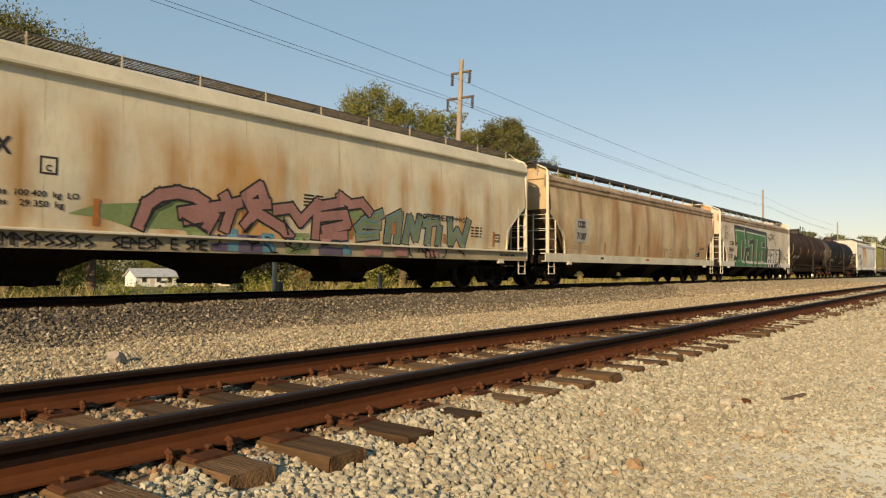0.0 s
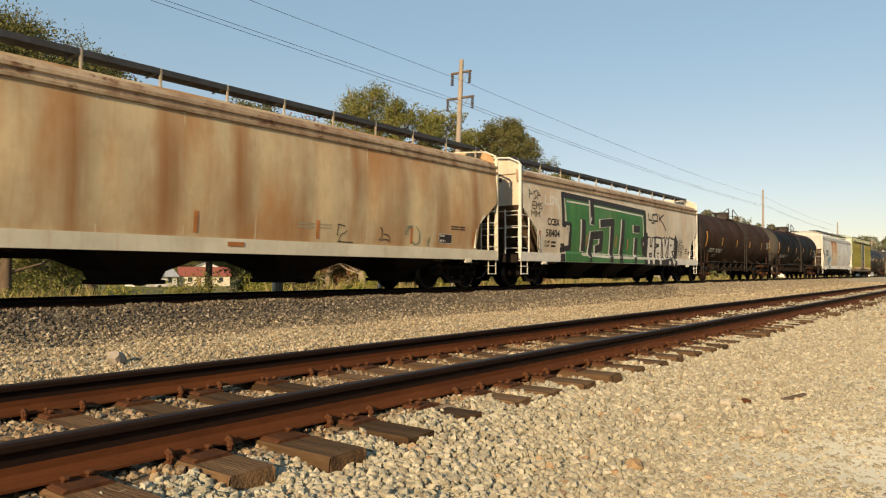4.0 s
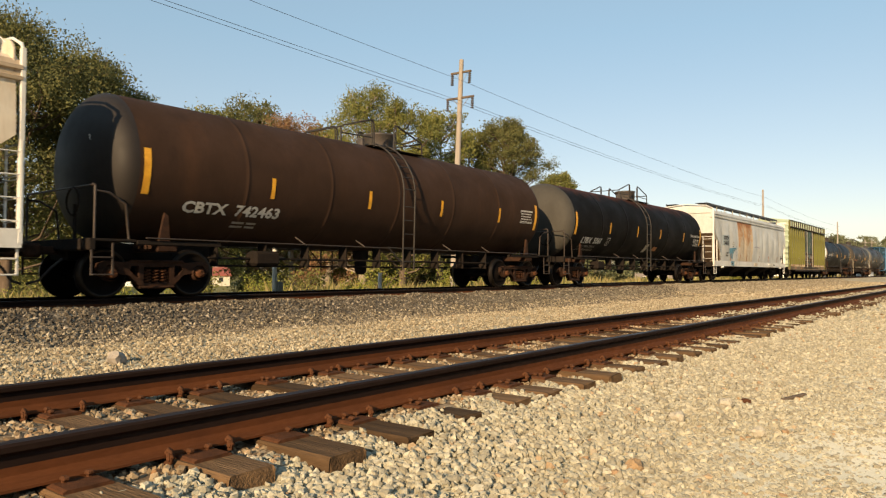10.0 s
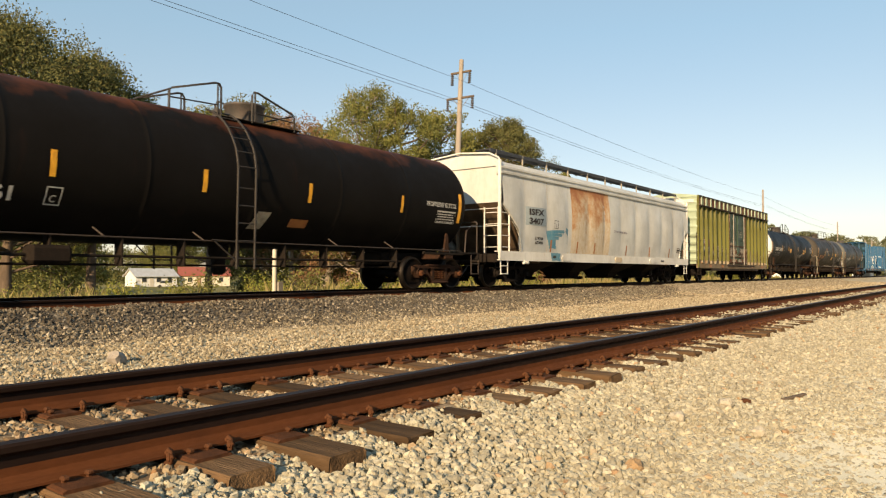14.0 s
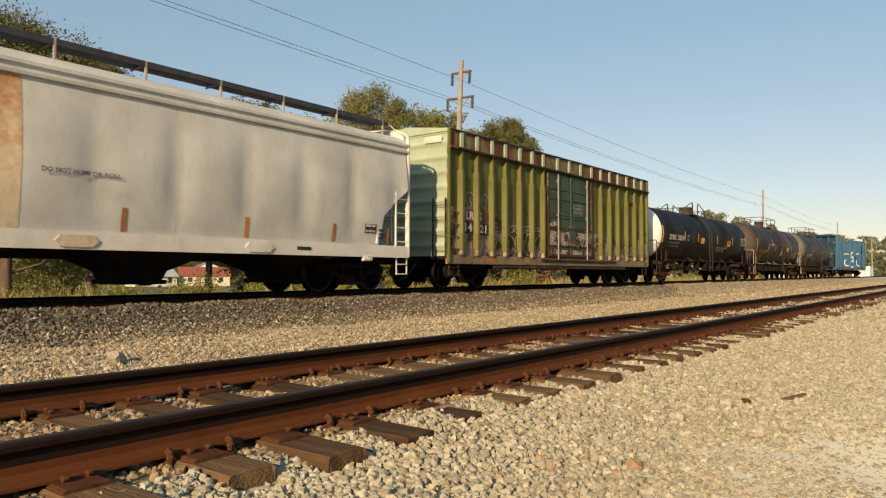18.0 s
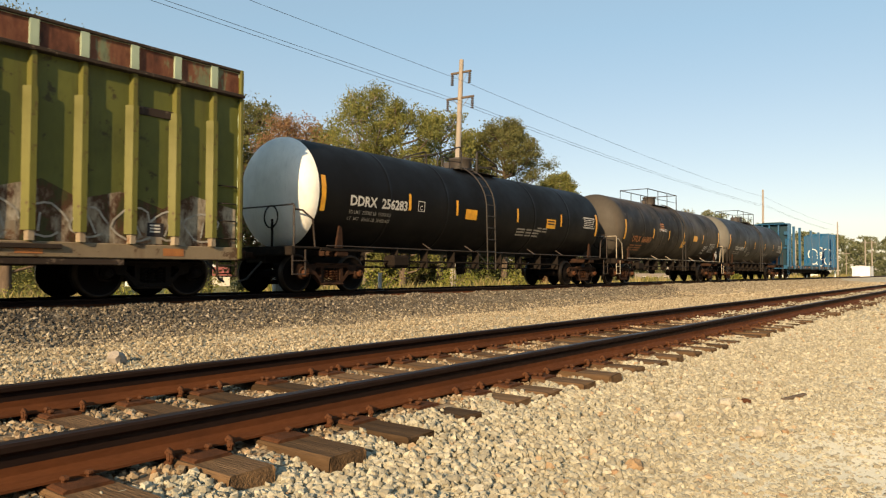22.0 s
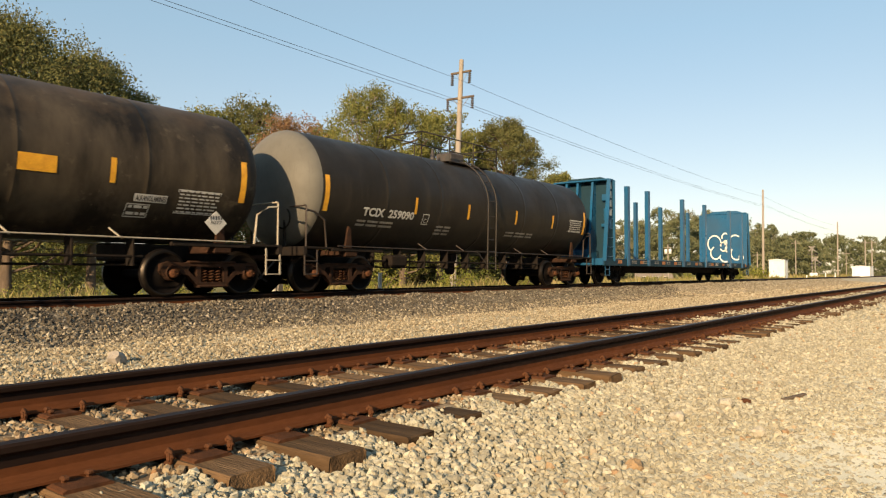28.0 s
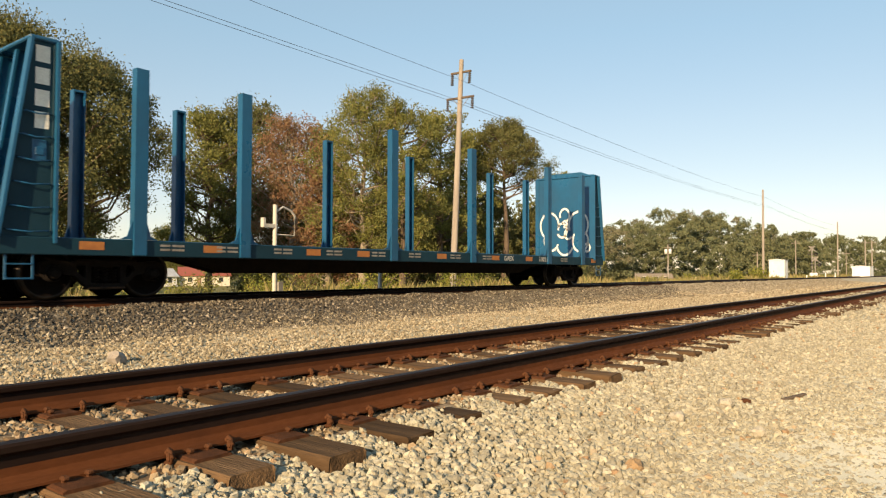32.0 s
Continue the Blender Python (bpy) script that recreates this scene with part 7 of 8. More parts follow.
        step(car, P_TEALCAR, min(X(0.15), X(0.55)), max(X(0.15), X(0.55)), -1.5, 0.36, 0.8)
        eb = Shape().box(min(X(-0.05), X(0.15)), max(X(-0.05), X(0.15)), -1.5, 1.5, 0.78, 1.05, 0.02)
        part("end_sill", eb, P_TEALCAR, car)
        coupler(car, X(0.0), -d)
    f = Face(lambda x, z: -1.562)
    # a company mark of four tall letters, kept as plain blocks
    for k, z in enumerate((3.88, 3.52, 3.16, 2.80)):
        lay("company_mark", [rect(0.53, 0.75, z, z + 0.27)], M_MARK, car, Face(lambda x, z: -1.512), 0.004, "cream block mark", cuts=False)
    gr = Shape().box(0.50, 0.72, -1.53, -1.51, 2.28, 2.62, 0.01).box(0.54, 0.68, -1.55, -1.52, 2.36, 2.5, 0.01)
    part("latch", gr, P_TEALCAR, car)
    lf = Face(lambda x, z: -1.562)
    for x in (1.25, 3.6, 6.2, 7.8, 10.9, 13.6, 15.6, 20.4):
        lay("amber_panel", [rect(x, x + 0.42, 0.86, 1.0)], M_ORANGE, car, lf, 0.006, cuts=False)
    letter("GAEX", 14.3, 0.86, 0.15, M_WHITE, car, lf, 0.55, 0.008)
    letter("100219", 16.5, 0.86, 0.15, M_WHITE, car, lf, 0.7, 0.008)
    for x in (2.7, 3.9, 5.3, 6.8, 8.3, 9.7, 11.5, 13.1, 18.0):
        bars(x, 0.95, [0.2, 0.25], 0.04, 0.04, M_GREYMETAL, car, lf, 2)
    # white line drawing on the inner face of the far bulkhead
    arc = lambda cy, cz, r, a0, a1, k=1.0: [(cy + r * math.cos(radians(a0 + (a1 - a0) * i / 12)), cz + k * r * math.sin(radians(a0 + (a1 - a0) * i / 12))) for i in range(13)]
    curls = [arc(0.85, 2.35, 0.52, -60, 200), arc(0.75, 1.75, 0.40, -160, 70), arc(0.0, 2.75, 0.26, -20, 250), arc(-0.75, 2.35, 0.52, -20, 230), arc(-0.85, 1.72, 0.42, -230, 40), arc(0.0, 1.62, 0.45, 200, 340),
             arc(0.15, 2.15, 0.28, 30, 330), arc(-0.2, 2.0, 0.20, -150, 120), arc(0.0, 2.40, 0.12, 0, 300), arc(-1.2, 1.45, 0.16, 0, 360)]
    sh = Shape()
    for pg in [ribbon(c, 0.085) for c in curls]:
        sh.add([(L - 0.846, y, z) for y, z in pg], [tuple(range(len(pg)))])
    part("graffiti", sh, M_MARK, car, "white curly line drawing in spray paint")
    for ob in car.children:
        if ob.type == "MESH" and ob.name.split(".")[0] not in ("coupler", "brake_hose"):
            for vert in ob.data.vertices:
                vert.co.y = vert.co.y * 0.80 - 0.30
    for x in (1.95, L - 1.95):
        add_truck(car, x, M_TRUCKDARK)
    return car


CARS.append(bulkhead_flat(177.3, 198.8))


# ---- trees ----
def leaf_mat(name, a, b, c):
    return per_island(name, [(0, a), (0.5, b), (1, c)], 0.75, 0, 3, 0.3, 0.25)


LEAF_OAK = leaf_mat("oak_leaves", (0.10, 0.108, 0.045), (0.145, 0.15, 0.058), (0.20, 0.18, 0.07))
LEAF_OLIVE = leaf_mat("olive_leaves", (0.125, 0.14, 0.045), (0.19, 0.195, 0.06), (0.26, 0.235, 0.075))
LEAF_RUST = leaf_mat("autumn_leaves", (0.22, 0.12, 0.07), (0.30, 0.17, 0.10), (0.17, 0.14, 0.065))
# far leaves: olive and tan, lightened and greyed to paint in distance haze
LEAF_FAR = leaf_mat("haze_greyed_far_leaves", (0.13, 0.15, 0.085), (0.18, 0.195, 0.105), (0.23, 0.225, 0.125))
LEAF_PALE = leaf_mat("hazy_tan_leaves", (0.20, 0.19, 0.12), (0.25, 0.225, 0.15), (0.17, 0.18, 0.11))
LEAF_BUSH = leaf_mat("bush_leaves", (0.15, 0.18, 0.035), (0.24, 0.25, 0.055), (0.33, 0.29, 0.08))


def leaf_cards(centres, spread, per, size, flat=0.8, r=None):
    """Small pointed leaves scattered round points."""
    r = r or rng
    c = np.repeat(np.asarray(centres), per, axis=0)
    n = len(c)
    p = c + r.normal(0, 1, (n, 3)) * np.array([spread, spread, spread * flat])
    a = r.normal(0, 1, (n, 3))
    a /= np.linalg.norm(a, axis=1, keepdims=True)
    b = np.cross(a, r.normal(0, 1, (n, 3)))
    b /= np.linalg.norm(b, axis=1, keepdims=True)
    s = size * r.uniform(0.55, 1.25, (n, 1))
    v = np.stack([p - a * s, p + a * s * 0.6 + b * s * 0.6, p + a * s * 0.8 - b * s * 0.5], 1)
    f = np.arange(n * 3).reshape(n, 3)
    return v.reshape(-1, 3), f


def sprays(r, centres, radii, twigs, per):
    """Leaf places: every clump carries smaller sprays on its upper and outer side, with gaps between them."""
    out = []
    for p, cr in zip(centres, radii):
        d = r.normal(0, 1, (twigs, 3))
        d /= np.linalg.norm(d, axis=1, keepdims=True)
        d[:, 2] = np.where(d[:, 2] < -0.3, -d[:, 2], d[:, 2])
        q = np.asarray(p) + d * cr * r.uniform(0.35, 1.1, (twigs, 1)) * np.array([1.0, 1.0, 0.9])
        sr = cr * r.uniform(0.16, 0.34, (twigs, 1))
        q, sr = np.repeat(q, per, axis=0), np.repeat(sr, per, axis=0)
        out.append(q + r.normal(0, 1, q.shape) * sr * np.array([0.85, 0.85, 0.7]))
    return np.concatenate(out)


def make_tree(name, label, x, y, h, crown, leaf, bark, seed, density=1.0, leaf_size=0.17, low=0.25, lean=0.0):
    """A tapered trunk with limbs that reach to many clumps of small leaves; h and crown are the crown's top and half width."""
    rr = random.Random(seed)
    r2 = np.random.default_rng(seed)
    tree = thing(name, label, "tree", at=pose(x, y, ground_z(x, y) - 0.1))
    wood = Shape()
    n = 6
    r0 = 0.018 * h + 0.05
    trunk = [(0, 0, 0)]
    for i in range(1, n + 1):
        k = i / n
        trunk.append((lean * k * h + rr.uniform(-0.025, 0.025) * h * k, rr.uniform(-0.025, 0.025) * h * k, h * 0.86 * k))
    wood.tube(trunk, r0, 8, taper=[r0 * (1 - 0.85 * i / n) for i in range(n + 1)])
    z0, z1 = low * h, h
    crown *= 1.35
    count = int(36 * (0.6 + crown / 5))
    clumps, radii = [], []
    for i in range(count):
        u = (i + rr.random()) / count
        k = u ** 0.8
        env = crown * (0.35 + 0.65 * math.sin(math.pi * min(1, 0.18 + 0.80 * k)) ** 0.8) * rr.uniform(0.75, 1.1)
        if k > 0.86:
            env *= 0.7
        a = i * 2.399 + rr.uniform(-0.5, 0.5)
        rad = env * math.sqrt(rr.uniform(0.2, 1.0))
        j = min(int(k * 0.9 * n), n - 1)
        cx, cy = trunk[j][0], trunk[j][1]
        cr = crown * rr.uniform(0.20, 0.34)
        p = (cx + rad * math.cos(a), cy + rad * math.sin(a), z0 + (z1 - z0 - cr * 0.7) * k)
        clumps.append(p)
        radii.append(cr)
        f = max(0.12, min(0.97, (p[2] - 0.55 * rad) / (0.86 * h)))
        j = min(int(f * n), n - 1)
        q = Vector(trunk[j]).lerp(Vector(trunk[j + 1]), f * n - j)
        e = Vector(p)
        m = q.lerp(e, 0.5) + Vector((rr.uniform(-0.3, 0.3), rr.uniform(-0.3, 0.3), -0.12 * rad))
        rb = r0 * 0.28
        wood.tube([q, m, e, e + (e - m) * 0.35], rb, 5, taper=[rb, rb * 0.7, rb * 0.35, 0.01])
        for _ in range(3):
            d = Vector((rr.uniform(-1, 1), rr.uniform(-1, 1), rr.uniform(-0.2, 1))).normalized() * cr * 1.05
            s_ = m.lerp(e, rr.uniform(0.5, 1.0))
            wood.tube([s_, s_ + d * 0.5 + Vector((0, 0, 0.05)), e + d], rb * 0.3, 4, taper=[rb * 0.35, rb * 0.22, 0.006])
    part("trunk", wood, bark, tree, "tapered trunk with spreading limbs")
    per = max(12, int(30 * density * (crown / 5) ** 1.2 * (0.13 / leaf_size)))
    v, f = leaf_cards(sprays(r2, clumps, radii, 26, per), 0.03, 1, leaf_size * 0.72, 1.0, r2)
    part("crown", big_mesh("crown", v, f, leaf), leaf, tree)
    return tree


def place(px, depth):
    """Plan position at a view angle (degrees from the track's normal) and a distance ahead."""
    a = radians(px)
    return depth * math.sin(a), depth * math.cos(a)


def build_trees():
    # (angle from the track's normal, distance, height, crown radius, leaves, bark, density, size)
    oak = "large dark green live oak with a broad dense crown"
    olive = "tall olive-green tree with a loose crown turning yellow"
    rust = "half-bare tree with rust-brown autumn leaves and pale limbs"
    # (angle, distance, crown top, crown half width, leaves, bark, density, leaf size, share of the height where the crown begins, label)
    rows = [
        (20.2, 44, 15.0, 4.6, LEAF_OAK, M_BARK, 1.6, 0.13, 0.25, oak), (25.4, 46, 14.2, 3.1, LEAF_OAK, M_BARK, 1.3, 0.13, 0.42, oak), (13.5, 48, 17.0, 4.8, LEAF_OAK, M_BARK, 0.8, 0.2, 0.2, oak), (23.6, 60, 7.6, 2.4, LEAF_OLIVE, M_BARK, 0.9, 0.17, 0.1, olive),
        (33.6, 62, 15.2, 3.2, LEAF_OLIVE, M_BARK, 0.9, 0.18, 0.3, olive), (36.6, 64, 16.4, 3.5, LEAF_OAK, M_BARK, 0.9, 0.18, 0.3, olive),
        (40.0, 56, 13.8, 3.4, LEAF_RUST, M_PALEBARK, 0.6, 0.15, 0.15, rust), (42.8, 52, 9.4, 2.2, LEAF_RUST, M_PALEBARK, 0.7, 0.15, 0.1, rust), (42.8, 68, 15.6, 2.6, LEAF_OLIVE, M_BARK, 0.7, 0.18, 0.25, olive),
        (45.6, 50, 14.8, 3.1, LEAF_OLIVE, M_PALEBARK, 1.0, 0.12, 0.15, olive), (48.8, 49, 13.4, 2.7, LEAF_OLIVE, M_BARK, 1.3, 0.12, 0.12, olive), (51.8, 54, 13.9, 2.6, LEAF_OLIVE, M_BARK, 0.85, 0.16, 0.15, olive),
        (54.2, 60, 13.6, 2.1, LEAF_OLIVE, M_BARK, 0.8, 0.17, 0.2, olive), (57.2, 60, 14.4, 2.5, LEAF_OAK, M_BARK, 1.5, 0.125, 0.62, oak), (61.5, 72, 11.4, 1.6, LEAF_OLIVE, M_PALEBARK, 0.3, 0.16, 0.7, "thin sparse young tree"),
        (31.0, 200, 13.4, 6.0, LEAF_OLIVE, M_BARK, 0.9, 0.18, 0.1, olive), (35.0, 215, 14.4, 6.0, LEAF_OLIVE, M_BARK, 0.9, 0.18, 0.1, olive), (47.2, 66, 9.5, 3.4, LEAF_OAK, M_BARK, 0.9, 0.18, 0.1, oak), (52.6, 68, 9.5, 3.2, LEAF_OAK, M_BARK, 0.9, 0.18, 0.1, oak),
        (56.2, 64, 8.6, 2.2, LEAF_OAK, M_BARK, 1.0, 0.17, 0.1, oak), (59.6, 66, 7.4, 1.6, LEAF_OAK, M_BARK, 0.8, 0.17, 0.35, oak), (60.0, 68, 5.0, 1.5, LEAF_RUST, M_BARK, 0.7, 0.17, 0.1, rust),
        (38.4, 60, 8.6, 3.0, LEAF_OAK, M_BARK, 0.9, 0.17, 0.05, oak), (43.4, 62, 8.0, 3.0, LEAF_OAK, M_BARK, 0.9, 0.17, 0.05, oak), (50.0, 62, 8.6, 2.8, LEAF_OAK, M_BARK, 0.9, 0.17, 0.05, oak)]
    for k, (ang, dist, h, cr, lf, bk, dn, sz, low, lb) in enumerate(rows):
        x, y = place(ang, dist)
        make_tree("tree", lb, x, y, h - 0.8 - ground_z(x, y), cr, lf, bk, 100 + k, dn, sz, low)


def far_woods():
    """The distant line of trees, too far to tell stems apart."""
    r2 = np.random.default_rng(5)
    for name, label, count, leaf, pick in (("far_woods", "distant line of mixed olive-green woodland with haze in its leaf colour", 84, LEAF_FAR, 0), ("far_woods", "half-bare tan trees in the distant woodland, paled by painted haze", 22, LEAF_PALE, 1)):
        cs, rs = [], []
        for k in range(count):
            ang = 62 + 27 * (k + r2.random()) / count
            d = r2.uniform(165, 235) if ang < 80 else r2.uniform(240, 360)
            x, y = place(ang, d)
            h = float(np.interp(ang, (62, 64.3, 65.8, 68.5, 70.5, 72, 73.8, 75.5, 77.5, 78.6, 79.7, 81, 85, 89), (6, 12, 16, 18.5, 19.5, 17.5, 18, 16, 13, 10.5, 11.5, 10, 10, 10)))
            h = h * d / 200 * r2.uniform(0.78, 1.04) + 1.5
            w = r2.uniform(3.2, 5.2)
            for j in range(26):
                u = r2.random() if pick == 0 else 0.35 + 0.65 * r2.random()
                rad = w * math.sin(math.pi * (0.2 + 0.72 * u)) * math.sqrt(r2.uniform(0.1, 1))
                a = r2.random() * 6.28
                cr = w * r2.uniform(0.22, 0.36)
                cs.append((x + rad * math.cos(a), y + rad * math.sin(a), ground_z(x, y) + 0.6 + (h - 0.6 - cr * 0.8) * u))
                rs.append(cr)
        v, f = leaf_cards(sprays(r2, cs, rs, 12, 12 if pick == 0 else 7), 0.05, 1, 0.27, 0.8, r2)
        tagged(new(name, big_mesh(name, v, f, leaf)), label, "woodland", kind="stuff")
    # unseen woods added behind the camera to cut sky light, farther off sunwards
    cs = []
    for k in range(170):
        ang = 95 + 200 * (k + r2.random()) / 170
        d = r2.uniform(58, 75) if ang < 225 else r2.uniform(110, 130)
        x, y = place(ang, d)
        h = 14 + 4 * abs(math.sin(k * 0.43)) + r2.uniform(-1, 1)
        for j in range(34):
            u = r2.random()
            rad = 4.2 * math.sin(math.pi * (0.2 + 0.75 * u)) * math.sqrt(r2.random())
            a = r2.random() * 6.28
            cs.append((x + rad * math.cos(a), y + rad * math.sin(a), ground_z(x, y) + h * (0.04 + 0.9 * u)))
    v, f = leaf_cards(np.array(cs), 0.9, 6, 0.8, 0.8, r2)
    ob = new("unseen_woodland_behind", big_mesh("unseen_woodland_behind", v, f, LEAF_OAK))
    tagged(ob, "unseen dark woodland added on the camera's side of the line to cut sky light", "woodland", kind="stuff")
    # woods behind the near trees, low, closing the view
    cs = []
    for k in range(160):
        ang = 8 + 54 * (k + r2.random()) / 160
        d = r2.uniform(95, 150) if not 25 < ang < 39 else r2.uniform(205, 260)
        x, y = place(ang, d)
        h = (10 if 30 < ang < 60 else 7) + 4 * abs(math.sin(k * 0.51)) + r2.uniform(-1, 1)
        for j in range(22):
            u = r2.random()
            rad = 3.4 * math.sin(math.pi * (0.15 + 0.8 * u)) * math.sqrt(r2.random())
            a = r2.random() * 6.28
            cs.append((x + rad * math.cos(a), y + rad * math.sin(a), ground_z(x, y) + h * (0.05 + 0.9 * u)))
    v, f = leaf_cards(np.array(cs), 0.9, 36, 0.36, 0.8, r2)
    ob = new("woodland_edge", big_mesh("woodland_edge", v, f, LEAF_OAK))
    tagged(ob, "shady woodland edge behind the field", "woodland", kind="stuff")


def undergrowth():
    """Dry grass, weeds and bushes between the bank and the trees."""
    r2 = np.random.default_rng(9)
    n = 110000
    x = -5 + 150 * r2.random(n) ** 1.3
    y = 15.9 + 26 * r2.random(n) ** 1.5
    z = np.interp(y, PY, PZ) - 0.02
    sight = np.degrees(np.arctan2(x, y))
    h = r2.uniform(0.3, 1.15, n) * np.where((sight > 26) & (sight < 38), 0.6, 1.0) * np.clip((y - 15.5) / 4, 0.3, 1) * (0.5 + 0.75 * np.abs(np.sin(x * 0.35) * np.sin(y * 0.5 + x * 0.1)))
    a = r2.random(n) * 6.28
    w = 0.014 + 0.0009 * x.clip(0)
    lx, ly = np.cos(a), np.sin(a)
    bend = r2.uniform(0.1, 0.5, n) * h
    b = r2.random(n) * 6.28
    p0 = np.stack([x - lx * w, y - ly * w, z], -1)
    p1 = np.stack([x + lx * w, y + ly * w, z], -1)
    p2 = np.stack([x + lx * w * 0.7 + np.cos(b) * bend * 0.4, y + ly * w * 0.7 + np.sin(b) * bend * 0.4, z + h * 0.6], -1)
    p3 = np.stack([x + np.cos(b) * bend, y + np.sin(b) * bend, z + h], -1)
    v = np.stack([p0, p1, p2, p3], 1).reshape(-1, 3)
    f = np.arange(n * 4).reshape(n, 4)
    m = per_island("dry_grass", [(0, (0.18, 0.175, 0.06)), (0.35, (0.29, 0.25, 0.10)), (0.8, (0.38, 0.30, 0.15)), (1, (0.15, 0.18, 0.05))], 0.8, 0, 3, 0.2, 0.25)
    ob = new("grass", big_mesh("grass", v, f, m))
    tagged(ob, "tall dry yellow-green grass and weeds behind the bank", "grass", kind="stuff")
    rr = random.Random(12)
    for k in range(24):
        ang = 14 + 70 * (k + rr.random()) / 24
        d = rr.uniform(24, 40) if ang < 66 else rr.uniform(45, 110)
        bx, by = place(ang, d)
        if by < 18.5:
            by = 18.5 + rr.random() * 2
        hh = rr.uniform(0.8, 1.7)
        bush = thing("bush", "low yellow-green bush in dry grass", "bush", "bushes in the field", pose(bx, by, ground_z(bx, by)))
        wood = Shape()
        tips = []
        for i in range(9):
            a = i * 0.7
            e = (math.cos(a) * hh * rr.uniform(0.2, 0.6), math.sin(a) * hh * rr.uniform(0.2, 0.6), hh * rr.uniform(0.5, 1.0))
            wood.tube([(0, 0, 0), (e[0] * 0.4, e[1] * 0.4, e[2] * 0.6), e], 0.02, 4, taper=[0.025, 0.018, 0.008])
            tips += [e, (e[0] * 0.7, e[1] * 0.7, e[2] * 0.7), (e[0] * 0.8, e[1] * 0.8, e[2] * 0.35)]
        part("stems", wood, M_BARK, bush)
        v, f = leaf_cards(np.array(tips), hh * 0.16, 40, 0.06 if ang < 66 else 0.12, 0.8, np.random.default_rng(k))
        part("foliage", big_mesh("foliage", v, f, LEAF_BUSH if k % 3 else LEAF_OLIVE), LEAF_BUSH, bush)


# ---- poles and wires ----
M_CABINET = plain("white_cabinet_paint", (0.78, 0.78, 0.76), (0.68, 0.68, 0.66), 1.5, 0.5, 0, 0.02)
POLES = [(-44.0, 20.6, 12.9), (27.9, 21.1, 11.25), (99.6, 23.5, 11.6), (172.0, 25.5, 11.6)]


def utility_pole(x, y, top, lean):
    pole = thing("utility_pole", "tall weathered wooden utility pole with two cross-arms", "utility pole", "poles along the line", pose(x, y, ground_z(x, y) - 0.05, lean * 0.8, lean * 0.6))
    h = top - ground_z(x, y)
    part("pole", Shape().tube([(0, 0, 0), (0, 0, h * 0.5), (0, 0, h)], 0.15, 12, taper=[0.17, 0.15, 0.11]), M_POLE, pole)
    for z, half in (((h - 0.65, 0.62), (h - 1.95, 0.85)) if x < 90 else ()):
        arm = part("cross_arm", Shape().box(-0.05, 0.05, -half, half, z - 0.05, z + 0.05, 0.01), M_BARK, pole, "dark weathered cross-arm")
        for yy in (-half + 0.08, half - 0.08):
            ins = Shape()
            prof = [(z - 0.06, 0.02)]
            for i in range(5):
                b = z - 0.08 - i * 0.11
                prof += [(b, 0.02), (b - 0.02, 0.085), (b - 0.07, 0.075), (b - 0.08, 0.025)]
            ins.lathe(prof, (0, yy), "z", 12)
            part("insulator", ins, M_TANKTOP, arm, "dark stacked-disc insulator")
        br = Shape().tube([(0.07, -half * 0.6, z), (0.12, 0, z - 0.5)], 0.015, 5).tube([(0.07, half * 0.6, z), (0.12, 0, z - 0.5)], 0.015, 5)
        part("arm_brace", br, M_GREYMETAL, arm)
    return pole


def build_poles():
    for i, (x, y, top) in enumerate(POLES):
        utility_pole(x, y, top, 2.1 if i == 1 else 0.4)
    spans = list(zip(POLES[:-1], POLES[1:]))
    for off, dz in ((-0.55, -1.2), (-0.78, -2.5), (-0.72, -2.32)):
        pts = []
        for (xa, ya, ta), (xb, yb, tb) in spans:
            for k in range(13):
                u = k / 12
                sag = 4 * 0.4 * u * (1 - u)
                pts.append((xa + (xb - xa) * u, ya + (yb - ya) * u + off, ta + (tb - ta) * u + dz - sag))
        cab = part("power_cable", Shape().tube(pts, 0.009, 5), M_WIRE)
        tagged(cab, "thin dark overhead cable strung between poles", "cable", "overhead cables")
    # a communication pole with a small lamp far down the line, and thin masts
    for ang, d, h, r in ((69.97, 150, 7.0, 0.14), (76.33, 150, 5.4, 0.12), (78.9, 150, 7.6, 0.11), (83.26, 170, 8.2, 0.14), (83.66, 170, 8.2, 0.14), (82.1, 170, 6.0, 0.08)):
        x, y = place(ang, d)
        p = thing("wooden_post", "plain distant wooden pole", "pole", "distant poles", pose(x, y, -0.85))
        part("pole", Shape().tube([(0, 0, 0), (0, 0, h)], r, 8, taper=[r, r * 0.7]), M_POLE, p)
        part("cross_arm", Shape().box(-0.05, 0.05, -0.8, 0.8, h - 0.7, h - 0.6, 0.01), M_POLE, p)
        if ang == 69.97:
            for k in (-0.45, 0.45):
                part("transformer", Shape().lathe([(h - 1.9, 0.01), (h - 1.9, 0.28), (h - 1.0, 0.28), (h - 0.95, 0.2), (h - 0.95, 0.01)], (0.0, k), "z", 14), M_CABINET, p, "white transformer can")


# ---- trackside and distant things ----
M_WALL = plain("cream_house_wall", (0.66, 0.62, 0.52), (0.55, 0.50, 0.42), 2, 0.8, 0, 0.05)
M_BRICK = plain("brown_house_wall", (0.36, 0.24, 0.16), (0.28, 0.18, 0.12), 2, 0.9, 0, 0.1)
M_TIN = plain("pale_tin_roof", (0.56, 0.56, 0.55), (0.44, 0.43, 0.41), 2, 0.45, 0.2, 0.05, (1, 0.2, 1))
M_SHINGLE = plain("grey_shingle_roof", (0.33, 0.28, 0.23), (0.25, 0.21, 0.18), 4, 0.9, 0, 0.2)
